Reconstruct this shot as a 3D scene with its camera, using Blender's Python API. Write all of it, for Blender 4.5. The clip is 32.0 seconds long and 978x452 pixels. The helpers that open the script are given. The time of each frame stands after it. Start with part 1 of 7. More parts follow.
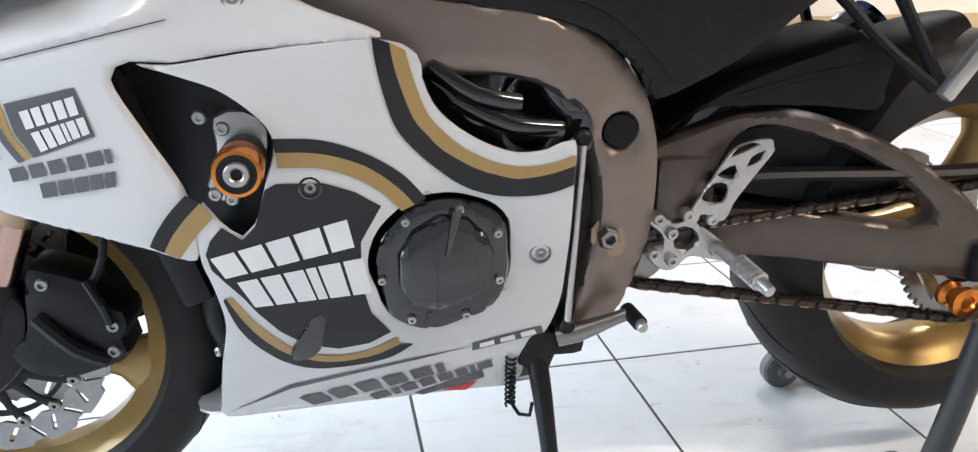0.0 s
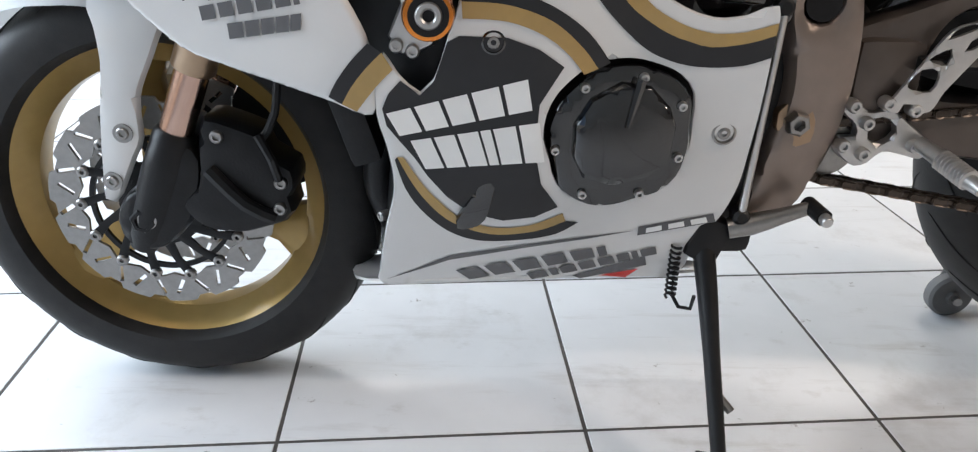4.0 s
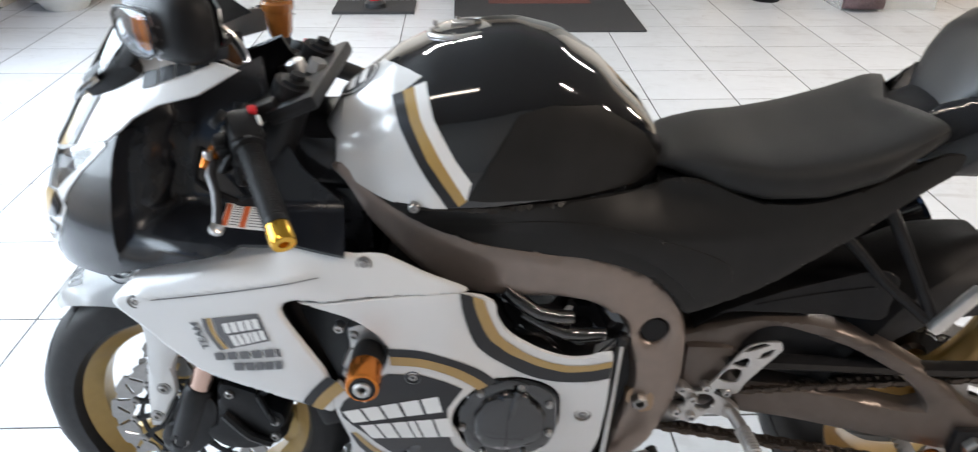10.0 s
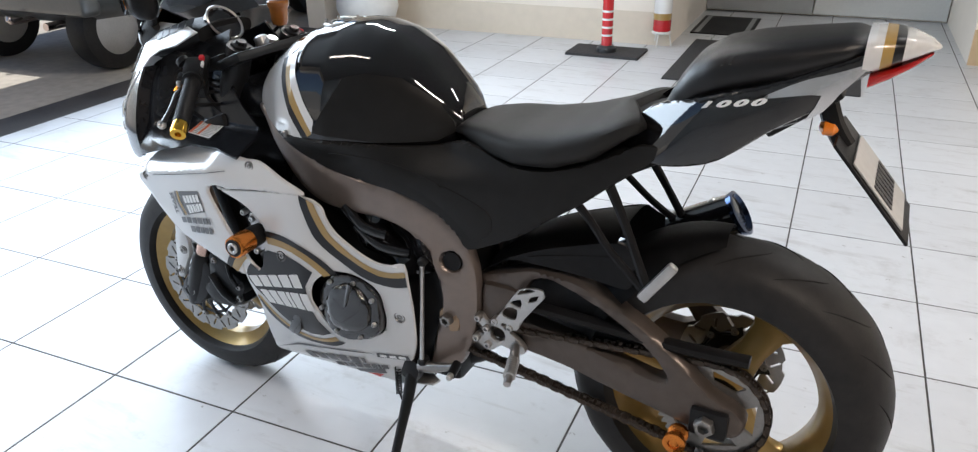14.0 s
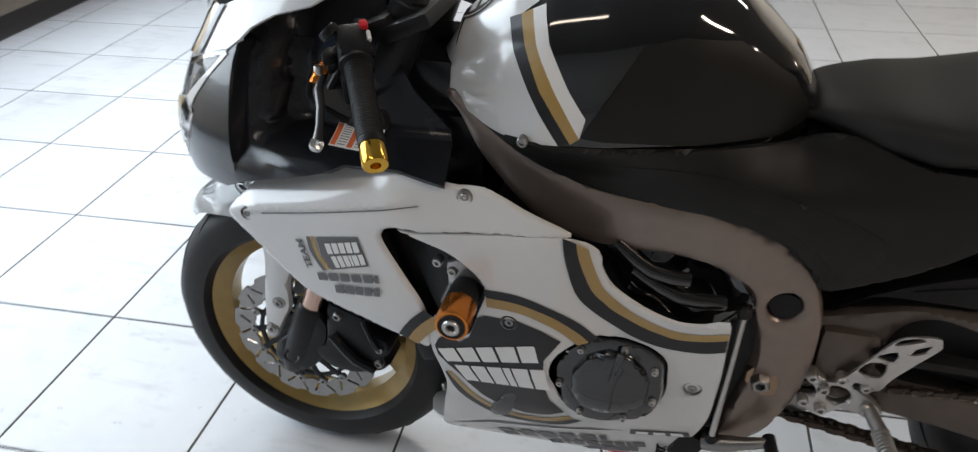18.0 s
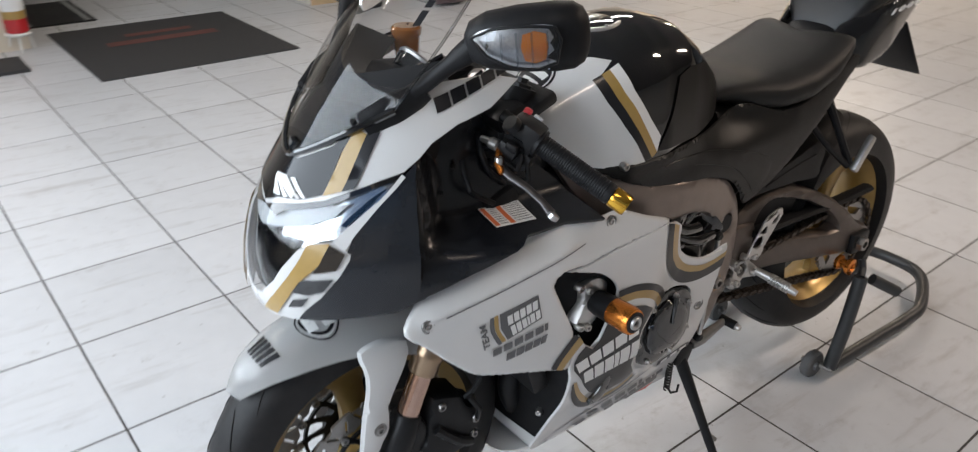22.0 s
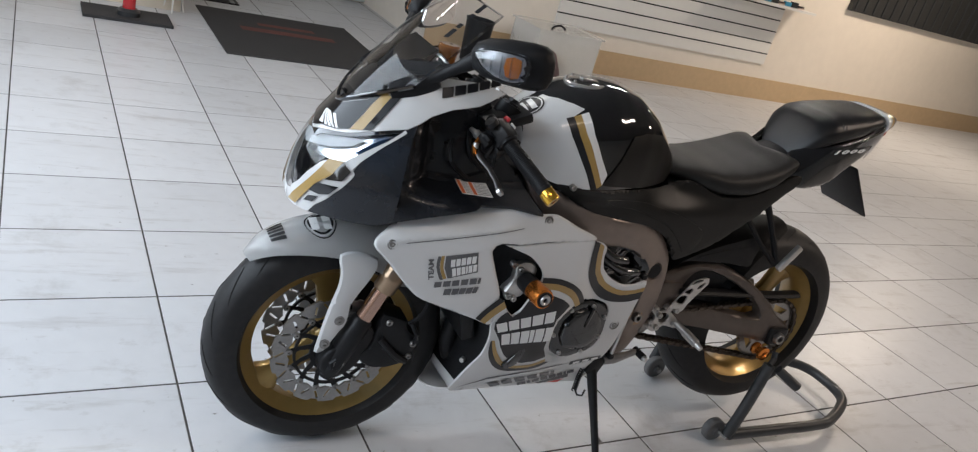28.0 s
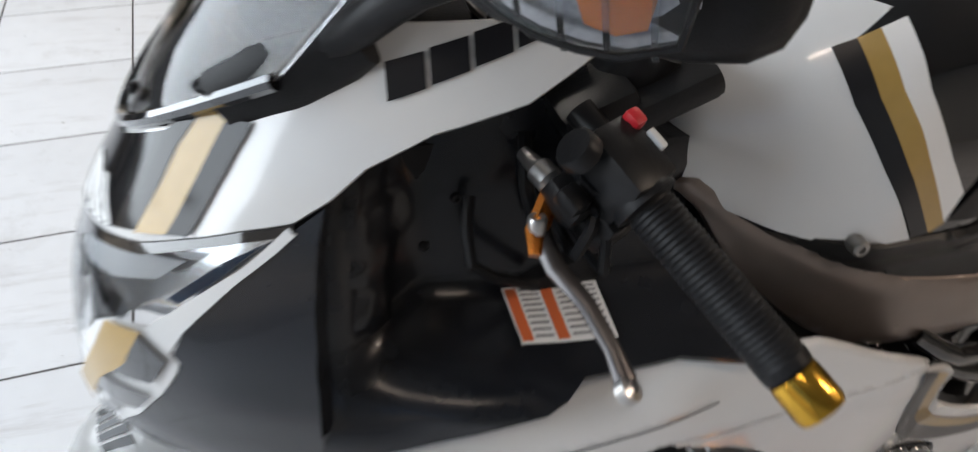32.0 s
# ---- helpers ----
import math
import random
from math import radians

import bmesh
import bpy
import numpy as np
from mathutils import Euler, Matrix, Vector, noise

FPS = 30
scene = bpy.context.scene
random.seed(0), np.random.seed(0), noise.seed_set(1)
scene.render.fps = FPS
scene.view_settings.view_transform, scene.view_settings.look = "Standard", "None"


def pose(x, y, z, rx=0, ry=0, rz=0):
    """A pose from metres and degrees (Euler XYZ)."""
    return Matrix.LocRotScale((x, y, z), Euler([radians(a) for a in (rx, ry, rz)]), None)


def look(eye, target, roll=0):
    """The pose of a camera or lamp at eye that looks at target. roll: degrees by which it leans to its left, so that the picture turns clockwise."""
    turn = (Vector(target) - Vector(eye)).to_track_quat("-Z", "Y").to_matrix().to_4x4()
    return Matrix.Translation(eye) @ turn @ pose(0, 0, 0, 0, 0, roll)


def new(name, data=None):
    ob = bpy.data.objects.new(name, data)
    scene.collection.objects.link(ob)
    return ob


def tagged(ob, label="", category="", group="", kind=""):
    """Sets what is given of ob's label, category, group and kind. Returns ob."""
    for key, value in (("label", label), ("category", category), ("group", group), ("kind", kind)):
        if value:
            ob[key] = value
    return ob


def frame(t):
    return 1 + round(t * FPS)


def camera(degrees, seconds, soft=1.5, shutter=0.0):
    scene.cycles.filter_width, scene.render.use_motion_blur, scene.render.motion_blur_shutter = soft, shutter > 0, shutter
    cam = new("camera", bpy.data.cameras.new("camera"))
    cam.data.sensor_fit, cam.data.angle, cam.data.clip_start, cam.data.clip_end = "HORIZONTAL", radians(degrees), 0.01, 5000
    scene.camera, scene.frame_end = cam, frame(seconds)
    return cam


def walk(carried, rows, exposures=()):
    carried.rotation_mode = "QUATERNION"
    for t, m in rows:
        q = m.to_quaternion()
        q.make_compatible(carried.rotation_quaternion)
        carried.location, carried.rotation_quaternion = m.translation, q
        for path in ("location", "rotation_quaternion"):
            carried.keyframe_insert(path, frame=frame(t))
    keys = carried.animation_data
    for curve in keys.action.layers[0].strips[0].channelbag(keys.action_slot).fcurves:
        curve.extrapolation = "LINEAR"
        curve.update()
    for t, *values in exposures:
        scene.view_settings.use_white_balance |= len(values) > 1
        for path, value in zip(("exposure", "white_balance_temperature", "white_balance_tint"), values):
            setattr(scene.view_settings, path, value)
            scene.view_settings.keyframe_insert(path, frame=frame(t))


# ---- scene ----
from mathutils.geometry import delaunay_2d_cdt

cam = camera(64.21, 32.0, soft=1.2, shutter=0.5)
PATH = [
    (0, (-0.118, -1.078, 0.816), (0.120, 0.786, 0.131), -0.08),
    (0.5, (-0.112, -1.090, 0.813), (0.118, 0.768, 0.108), -0.92),
    (1, (-0.105, -1.100, 0.814), (0.122, 0.752, 0.094), -0.73),
    (1.5, (-0.098, -1.099, 0.805), (0.112, 0.751, 0.077), -1.23),
    (2, (-0.104, -1.119, 0.785), (-0.099, 0.758, 0.093), -1.01),
    (2.5, (-0.153, -1.101, 0.776), (-0.202, 0.770, 0.070), -0.20),
    (3, (-0.188, -1.077, 0.746), (-0.212, 0.761, -0.043), 0.63),
    (3.5, (-0.205, -1.065, 0.734), (-0.212, 0.749, -0.108), 0.83),
    (5.5, (-0.209, -1.058, 0.728), (-0.247, 0.780, -0.059), -0.05),
    (6, (-0.215, -1.059, 0.735), (-0.234, 0.809, 0.023), 0.89),
    (6.5, (-0.219, -1.062, 0.741), (-0.258, 0.807, 0.028), 0.87),
    (7, (-0.219, -1.068, 0.770), (-0.259, 0.824, 0.123), 1.36),
    (7.5, (-0.217, -1.080, 0.807), (-0.299, 0.830, 0.219), 0.61),
    (8, (-0.229, -1.084, 0.832), (-0.342, 0.843, 0.306), 0.85),
    (8.5, (-0.282, -1.023, 0.901), (-0.315, 0.893, 0.328), 2.84),
    (9, (-0.285, -1.030, 1.164), (-0.316, 0.777, 0.308), 2.80),
    (9.5, (-0.189, -1.145, 1.333), (-0.264, 0.604, 0.365), 1.43),
    (10, (-0.053, -1.161, 1.358), (-0.130, 0.576, 0.371), 0.46),
    (10.5, (0.142, -1.002, 1.346), (0.147, 0.708, 0.308), 4.64),
    (11, (0.348, -0.894, 1.373), (0.187, 0.787, 0.301), 4.14),
    (11.5, (0.553, -0.893, 1.376), (0.261, 0.774, 0.310), 5.96),
    (12, (0.692, -1.037, 1.394), (0.312, 0.705, 0.489), 4.88),
    (12.5, (0.792, -1.138, 1.414), (0.212, 0.557, 0.525), 2.53),
    (13, (0.897, -1.189, 1.403), (0.003, 0.351, 0.492), -0.11),
    (13.5, (0.947, -1.284, 1.370), (0.049, 0.284, 0.513), -0.53),
    (15.5, (0.856, -1.497, 1.352), (0.089, 0.125, 0.468), 0.06),
    (16, (0.830, -1.517, 1.354), (-0.032, 0.086, 0.525), -0.50),
    (16.5, (0.731, -1.461, 1.343), (-0.159, 0.108, 0.478), 0.50),
    (17, (0.543, -1.306, 1.343), (-0.318, 0.222, 0.381), -1.14),
    (17.5, (0.297, -1.185, 1.317), (-0.462, 0.345, 0.277), 0.53),
    (18, (0.026, -1.088, 1.296), (-0.471, 0.520, 0.215), -1.35),
    (18.5, (-0.134, -0.941, 1.278), (-0.448, 0.620, 0.068), -1.27),
    (19, (-0.391, -0.780, 1.277), (-0.416, 0.788, 0.035), -1.87),
    (19.5, (-0.545, -0.676, 1.260), (-0.234, 0.849, 0.005), -7.84),
    (20, (-0.668, -0.662, 1.280), (0.143, 0.756, 0.126), -3.62),
    (20.5, (-0.788, -0.791, 1.305), (0.096, 0.664, 0.255), -5.19),
    (21, (-0.919, -0.876, 1.337), (0.066, 0.554, 0.345), -3.42),
    (21.5, (-1.065, -0.950, 1.357), (0.008, 0.406, 0.351), -1.11),
    (22, (-1.114, -1.083, 1.372), (-0.106, 0.371, 0.438), 1.02),
    (22.5, (-1.097, -1.259, 1.353), (-0.272, 0.289, 0.393), 2.89),
    (23, (-1.086, -1.332, 1.362), (-0.255, 0.251, 0.465), 2.24),
    (23.5, (-1.080, -1.359, 1.369), (-0.239, 0.220, 0.475), 4.25),
    (24, (-1.069, -1.379, 1.381), (-0.177, 0.186, 0.513), 9.94),
    (24.5, (-1.108, -1.437, 1.373), (-0.178, 0.139, 0.565), 14.32),
    (25, (-1.180, -1.544, 1.389), (-0.247, 0.039, 0.600), 15.32),
    (25.5, (-1.217, -1.614, 1.408), (-0.278, -0.018, 0.654), 15.55),
    (27.5, (-1.200, -1.625, 1.402), (-0.300, -0.011, 0.637), 16.31),
    (28, (-1.194, -1.622, 1.402), (-0.295, -0.010, 0.633), 16.01),
    (28.5, (-1.183, -1.617, 1.400), (-0.296, -0.007, 0.612), 15.39),
    (29, (-1.139, -1.592, 1.377), (-0.291, 0.022, 0.554), 13.54),
    (29.5, (-1.030, -1.514, 1.345), (-0.266, 0.107, 0.458), 9.77),
    (30, (-1.001, -1.354, 1.319), (-0.299, 0.256, 0.363), 7.31),
    (30.5, (-0.990, -1.119, 1.311), (-0.243, 0.423, 0.279), 3.07),
    (31, (-0.874, -0.933, 1.291), (-0.180, 0.621, 0.240), 1.99),
    (31.5, (-0.747, -0.762, 1.270), (-0.223, 0.801, 0.137), 0.55),
    (32, (-0.625, -0.565, 1.224), (-0.184, 0.925, -0.035), 2.90),
]
EXPOSURES = [(0, 0.6, 6150, 10), (3, 0.35, 6200, 10), (6, 0.1, 6600, 10), (8, 0.34, 6600, 10), (9, 0.28, 6200, 10), (10, 0.3, 6300, 10), (11, 0.6, 6450, 10), (12, 0.3, 6300, 10), (13, 0.1, 6100, 10), (16, -0.3, 6300, 10), (17, -0.5, 6150, 10), (18, -0.45, 6500, 10), (19, -0.25, 6150, 10), (20, 0.17, 6690, 12), (21, -0.15, 6580, 12), (24, -0.6, 6530, 12), (28, -0.68, 6430, 12), (29, -0.72, 6380, 12), (30, -0.66, 6240, 12), (31, -0.52, 6490, 12), (32, -0.44, 6690, 12)]
walk(cam, [(t, look(eye, target, roll)) for t, eye, target, roll in PATH], EXPOSURES)

# ---- world, sun and large lights ----
world = bpy.data.worlds.new("world")
scene.world = world
world.use_nodes = True
wn = world.node_tree.nodes
sky = wn.new("ShaderNodeTexSky")
sky.sky_type, sky.sun_disc = "NISHITA", False
sky.sun_elevation, sky.sun_rotation = radians(75), radians(60)
world.node_tree.links.new(sky.outputs["Color"], wn["Background"].inputs["Color"])
wn["Background"].inputs["Strength"].default_value = 0.12
sun_data = bpy.data.lights.new("sun", "SUN")
sun_data.energy, sun_data.angle, sun_data.color = 4.5, radians(0.5), (1.0, 0.95, 0.88)
sun = new("sun", sun_data)
sun.matrix_world = look((13, 7.5, 55), (0, 0, 0))

GAMMA = radians(4.72)


def room(u, v, z=0.0):
    """From the room's own axes, which follow the floor tiles, to the world."""
    c, s = math.cos(GAMMA), math.sin(GAMMA)
    return Vector((u * c - v * s, u * s + v * c, z))


day_data = bpy.data.lights.new("daylight_in_opening", "AREA")
day_data.shape, day_data.size, day_data.size_y = "RECTANGLE", 4.4, 2.1
day_data.energy, day_data.color = 245.0, (0.80, 0.91, 1.0)
day = new("daylight_in_opening", day_data)
day.matrix_world = look(room(-3.2, 0.8, 1.85), room(0.3, 0.1, 0.9))

# unseen tube lamps added under the ceiling to even out the light
FILL_TUBES = [(-1.2, -1.5), (-1.2, 2.3), (2.4, -1.5), (2.4, 2.3), (6.0, -1.5), (7.4, 3.2)]
for u, v in FILL_TUBES:
    tube_data = bpy.data.lights.new("added_tube_light", "AREA")
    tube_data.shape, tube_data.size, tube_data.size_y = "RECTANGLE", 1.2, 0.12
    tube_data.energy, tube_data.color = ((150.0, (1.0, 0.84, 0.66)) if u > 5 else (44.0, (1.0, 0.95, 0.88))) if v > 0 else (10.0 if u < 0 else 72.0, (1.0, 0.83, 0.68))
    tube = new("added_tube_light", tube_data)
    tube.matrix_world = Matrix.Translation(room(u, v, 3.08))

# ---- materials ----


def mat(name, color, rough=0.5, metal=0.0, var=0.12, scale=18.0, bump=0.0, bscale=220.0, coat=0.0, rvar=0.12, second=None, alpha=1.0, emit=0.0, spec=0.5):
    """A procedural surface: colour varied at two scales, roughness varied, fine relief."""
    m = bpy.data.materials.new(name)
    m.use_nodes = True
    nt = m.node_tree
    n, lk = nt.nodes, nt.links
    b = n["Principled BSDF"]
    tc = n.new("ShaderNodeTexCoord")
    big, fine = n.new("ShaderNodeTexNoise"), n.new("ShaderNodeTexNoise")
    big.inputs["Scale"].default_value, big.inputs["Detail"].default_value = scale * 0.25, 4.0
    fine.inputs["Scale"].default_value, fine.inputs["Detail"].default_value = scale * 3.0, 6.0
    for t in (big, fine):
        lk.new(tc.outputs["Object"], t.inputs["Vector"])
    mul = n.new("ShaderNodeMath")
    mul.operation = "MULTIPLY_ADD"
    mul.inputs[1].default_value = 0.45
    lk.new(fine.outputs["Fac"], mul.inputs[0])
    half = n.new("ShaderNodeMath")
    half.operation = "MULTIPLY"
    half.inputs[1].default_value = 0.55
    lk.new(big.outputs["Fac"], half.inputs[0])
    lk.new(half.outputs[0], mul.inputs[2])
    ramp = n.new("ShaderNodeMapRange")
    ramp.inputs["From Min"].default_value, ramp.inputs["From Max"].default_value = 0.32, 0.68
    lk.new(mul.outputs[0], ramp.inputs["Value"])
    mix = n.new("ShaderNodeMix")
    mix.data_type = "RGBA"
    lo = [max(c * (1 - var), 0) for c in color]
    hi = [min(c * (1 + var), 1) for c in (second or color)]
    mix.inputs["A"].default_value, mix.inputs["B"].default_value = (*lo, 1), (*hi, 1)
    lk.new(ramp.outputs["Result"], mix.inputs["Factor"])
    lk.new(mix.outputs["Result"], b.inputs["Base Color"])
    rr = n.new("ShaderNodeMapRange")
    rr.inputs["To Min"].default_value, rr.inputs["To Max"].default_value = max(rough * (1 - rvar), 0.01), min(rough * (1 + rvar), 1)
    lk.new(big.outputs["Fac"], rr.inputs["Value"])
    lk.new(rr.outputs["Result"], b.inputs["Roughness"])
    b.inputs["Metallic"].default_value = metal
    b.inputs["Coat Weight"].default_value = coat
    b.inputs["Coat Roughness"].default_value = 0.04
    b.inputs["Specular IOR Level"].default_value = spec
    if alpha < 1:
        b.inputs["Alpha"].default_value = alpha
    if emit:
        lk.new(mix.outputs["Result"], b.inputs["Emission Color"])
        b.inputs["Emission Strength"].default_value = emit
    if bump:
        bt = n.new("ShaderNodeTexNoise")
        bt.inputs["Scale"].default_value, bt.inputs["Detail"].default_value = bscale, 3.0
        lk.new(tc.outputs["Object"], bt.inputs["Vector"])
        bp = n.new("ShaderNodeBump")
        bp.inputs["Strength"].default_value, bp.inputs["Distance"].default_value = bump, 0.002
        lk.new(bt.outputs["Fac"], bp.inputs["Height"])
        lk.new(bp.outputs["Normal"], b.inputs["Normal"])
    return m


def glass(name, color, rough=0.02, clear=0.75):
    """A thin see-through sheet: mostly clear, with a real gloss."""
    m = bpy.data.materials.new(name)
    m.use_nodes = True
    n, lk = m.node_tree.nodes, m.node_tree.links
    n.remove(n["Principled BSDF"])
    tr, gl, fr, mx = n.new("ShaderNodeBsdfTransparent"), n.new("ShaderNodeBsdfGlossy"), n.new("ShaderNodeFresnel"), n.new("ShaderNodeMixShader")
    tr.inputs["Color"].default_value = (*[c * clear for c in color], 1)
    gl.inputs["Roughness"].default_value = rough
    fr.inputs["IOR"].default_value = 1.5
    lk.new(fr.outputs[0], mx.inputs[0])
    lk.new(tr.outputs[0], mx.inputs[1])
    lk.new(gl.outputs[0], mx.inputs[2])
    lk.new(mx.outputs[0], n["Material Output"].inputs["Surface"])
    return m


WHITE = mat("pearl_white_paint", (0.66, 0.66, 0.655), 0.20, var=0.02, scale=8, coat=0.8)
GLOSS = mat("gloss_black_paint", (0.006, 0.006, 0.007), 0.07, var=0.2, coat=1.0)
MATTE = mat("matt_black_plastic", (0.011, 0.011, 0.012), 0.44, var=0.35, bump=0.14, bscale=700, spec=0.17)
SATIN = mat("satin_dark_cowl", (0.012, 0.014, 0.018), 0.24, var=0.2, coat=0.25, scale=10, spec=0.42)
DECAL_BLACK = mat("charcoal_decal", (0.012, 0.012, 0.014), 0.3, var=0.15, coat=0.2, spec=0.3)
DECAL_GOLD = mat("gold_decal", (0.37, 0.235, 0.066), 0.33, var=0.08, coat=0.5, scale=30)
DECAL_WHITE = mat("white_decal", (0.78, 0.78, 0.77), 0.3, var=0.02, coat=0.5)
DECAL_GREY = mat("grey_decal", (0.09, 0.09, 0.095), 0.35, var=0.1, coat=0.4)
DECAL_RED = mat("red_decal", (0.55, 0.03, 0.02), 0.35, var=0.06, coat=0.4)
FRAME = mat("bronze_grey_alloy", (0.235, 0.193, 0.17), 0.33, metal=0.6, var=0.1, scale=14, bump=0.05, bscale=500)
# frame alloy again, darkened for the shade the swingarm lies in
ARM_ALLOY = mat("shaded_bronze_alloy", (0.115, 0.094, 0.082), 0.36, metal=0.6, var=0.14, scale=14, bump=0.05, bscale=500)
GOLD = mat("gold_wheel_paint", (0.36, 0.235, 0.075), 0.34, metal=0.55, var=0.12, scale=14, coat=0.3)
BRASS = mat("gold_anodised", (0.75, 0.43, 0.06), 0.18, metal=1.0, var=0.06)
ORANGE_AL = mat("copper_anodised", (0.72, 0.24, 0.045), 0.22, metal=0.9, var=0.08)
RUBBER = mat("tyre_rubber", (0.015, 0.015, 0.016), 0.52, var=0.3, scale=16, bump=0.12, bscale=320, second=(0.018, 0.017, 0.017), spec=0.28)
ALLOY = mat("brushed_alloy", (0.52, 0.51, 0.5), 0.32, metal=0.9, var=0.1, scale=30)
STEEL = mat("brake_steel", (0.29, 0.28, 0.27), 0.32, metal=0.9, var=0.15, scale=40)
CHROME = mat("polished_tube", (0.7, 0.6, 0.56), 0.12, metal=1.0, var=0.05)
FORK_TUBE = mat("copper_sheen_tube", (0.52, 0.35, 0.28), 0.16, metal=1.0, var=0.08)
NOSE_BLACK = mat("black_nose_enamel", (0.008, 0.008, 0.009), 0.10, var=0.2, coat=0.1, spec=0.32)
COVER_GLOSS = mat("black_cover_enamel", (0.006, 0.006, 0.007), 0.09, var=0.2, coat=1.0, spec=0.5)
# same plastic as SATIN, a little darker for the shade inside the cowl
DISH = mat("shaded_cowl_plastic", (0.010, 0.011, 0.014), 0.25, var=0.3, scale=10, coat=0.12, spec=0.38)
BRONZE_TUBE = mat("bronze_fork_tube", (0.34, 0.24, 0.16), 0.28, metal=0.85, var=0.08)
BLACK_METAL = mat("black_cast_metal", (0.012, 0.012, 0.013), 0.38, metal=0.1, var=0.3, bump=0.15, bscale=260, spec=0.26)
LEATHER = mat("black_seat_vinyl", (0.007, 0.007, 0.008), 0.34, var=0.25, bump=0.25, bscale=900, scale=12, spec=0.45)
PAD = mat("worn_black_plastic", (0.010, 0.0095, 0.009), 0.40, var=0.3, scale=10, bump=0.12, bscale=800, spec=0.25)
RIDER_VINYL = mat("matt_black_vinyl", (0.010, 0.0095, 0.009), 0.47, var=0.25, bump=0.3, bscale=900, scale=10, spec=0.34)
CHAIN = mat("worn_chain", (0.07, 0.055, 0.045), 0.42, metal=0.75, var=0.35, scale=90)
AMBER = mat("amber_bulb", (0.85, 0.24, 0.02), 0.25, var=0.1, coat=0.6)
RED_LENS = mat("red_lamp_lens", (0.4, 0.012, 0.012), 0.12, var=0.1, coat=1.0)
BROWN_CUP = mat("amber_fluid_cup", (0.3, 0.11, 0.025), 0.2, var=0.15, coat=0.7)
RED_SW = mat("red_switch", (0.6, 0.02, 0.03), 0.35, var=0.05)
MIRROR = mat("mirror_silver", (0.85, 0.86, 0.87), 0.03, metal=1.0, var=0.01)
REFLECTOR = mat("lamp_reflector", (0.75, 0.77, 0.8), 0.1, metal=0.95, var=0.1, scale=50)
SMOKE = glass("smoked_screen", (0.92, 0.92, 0.925), 0.02, 0.95)
CLEAR = glass("clear_lens", (0.93, 0.95, 0.97), 0.02, 0.92)
CLEAR_BOX = mat("milky_clear_plastic", (0.82, 0.82, 0.8), 0.22, var=0.04, alpha=0.32)
STAND_STEEL = mat("dark_painted_tube", (0.03, 0.032, 0.034), 0.35, var=0.2, scale=20, bump=0.05)
GREY_WHEEL = mat("grey_nylon_wheel", (0.12, 0.12, 0.12), 0.55, var=0.15)
PLATE = mat("plate_face", (0.55, 0.55, 0.54), 0.4, var=0.1)

# ---- shaping helpers ----
UNIT = 0.967  # metres to one unit of the plan below


def part(name, bm, material, parent=None, label="", sharp=38.0):
    """Links a bmesh as one mesh object, under a thing or a part if given."""
    bmesh.ops.recalc_face_normals(bm, faces=bm.faces) if len(bm.faces) < 60000 else None
    lim = radians(sharp)
    for f in bm.faces:
        f.smooth = True
    for e in bm.edges:
        if len(e.link_faces) == 2 and e.calc_face_angle(0) > lim:
            e.smooth = False
    bmesh.ops.scale(bm, vec=(UNIT, UNIT, UNIT), verts=bm.verts)
    me = bpy.data.meshes.new(name)
    bm.to_mesh(me)
    bm.free()
    for m in material if isinstance(material, (list, tuple)) else (material,):
        me.materials.append(m)
    ob = new(name, me)
    if parent is not None:
        ob.parent = parent
    if label:
        ob["label"] = label
    return ob


def thing(name, label, category, group="", at=(0, 0, 0)):
    ob = new(name)
    ob.empty_display_size = 0.1
    ob.location = Vector(at) * UNIT
    return tagged(ob, label, category, group)


def curve(points, closed=True, step=0.012, smooth_it=True):
    """A polyline through the points, evenly resampled; rounded as a Catmull-Rom curve if asked."""
    p = [np.array(q, float) for q in points]
    n = len(p)
    out = []
    for i in range(n if closed else n - 1):
        a, b = p[i], p[(i + 1) % n]
        k = max(1, int(np.linalg.norm(b - a) / step))
        if smooth_it:
            z = p[(i - 1) % n] if closed or i > 0 else a
            c = p[(i + 2) % n] if closed or i + 2 < n else b
        for j in range(k):
            t = j / k
            if smooth_it:
                out.append(0.5 * (2 * a + (b - z) * t + (2 * z - 5 * a + 4 * b - c) * t * t + (3 * a - z - 3 * b + c) * t ** 3))
            else:
                out.append(a + (b - a) * t)
    if not closed:
        out.append(p[-1])
    return out


def inside(pt, poly):
    x, y = pt
    px, py = poly[:, 0], poly[:, 1]
    qx, qy = np.roll(px, 1), np.roll(py, 1)
    hit = ((py > y) != (qy > y)) & (x < (qx - px) * (y - py) / (qy - py + 1e-12) + px)
    return bool(hit.sum() % 2)


def edge_distance(pt, loops):
    best = 9.0
    for poly in loops:
        a, b = poly, np.roll(poly, -1, 0)
        d = b - a
        t = np.clip(((pt - a) * d).sum(1) / ((d ** 2).sum(1) + 1e-12), 0, 1)
        best = min(best, float(np.sqrt((((a + d * t[:, None]) - pt) ** 2).sum(1).min())))
    return best


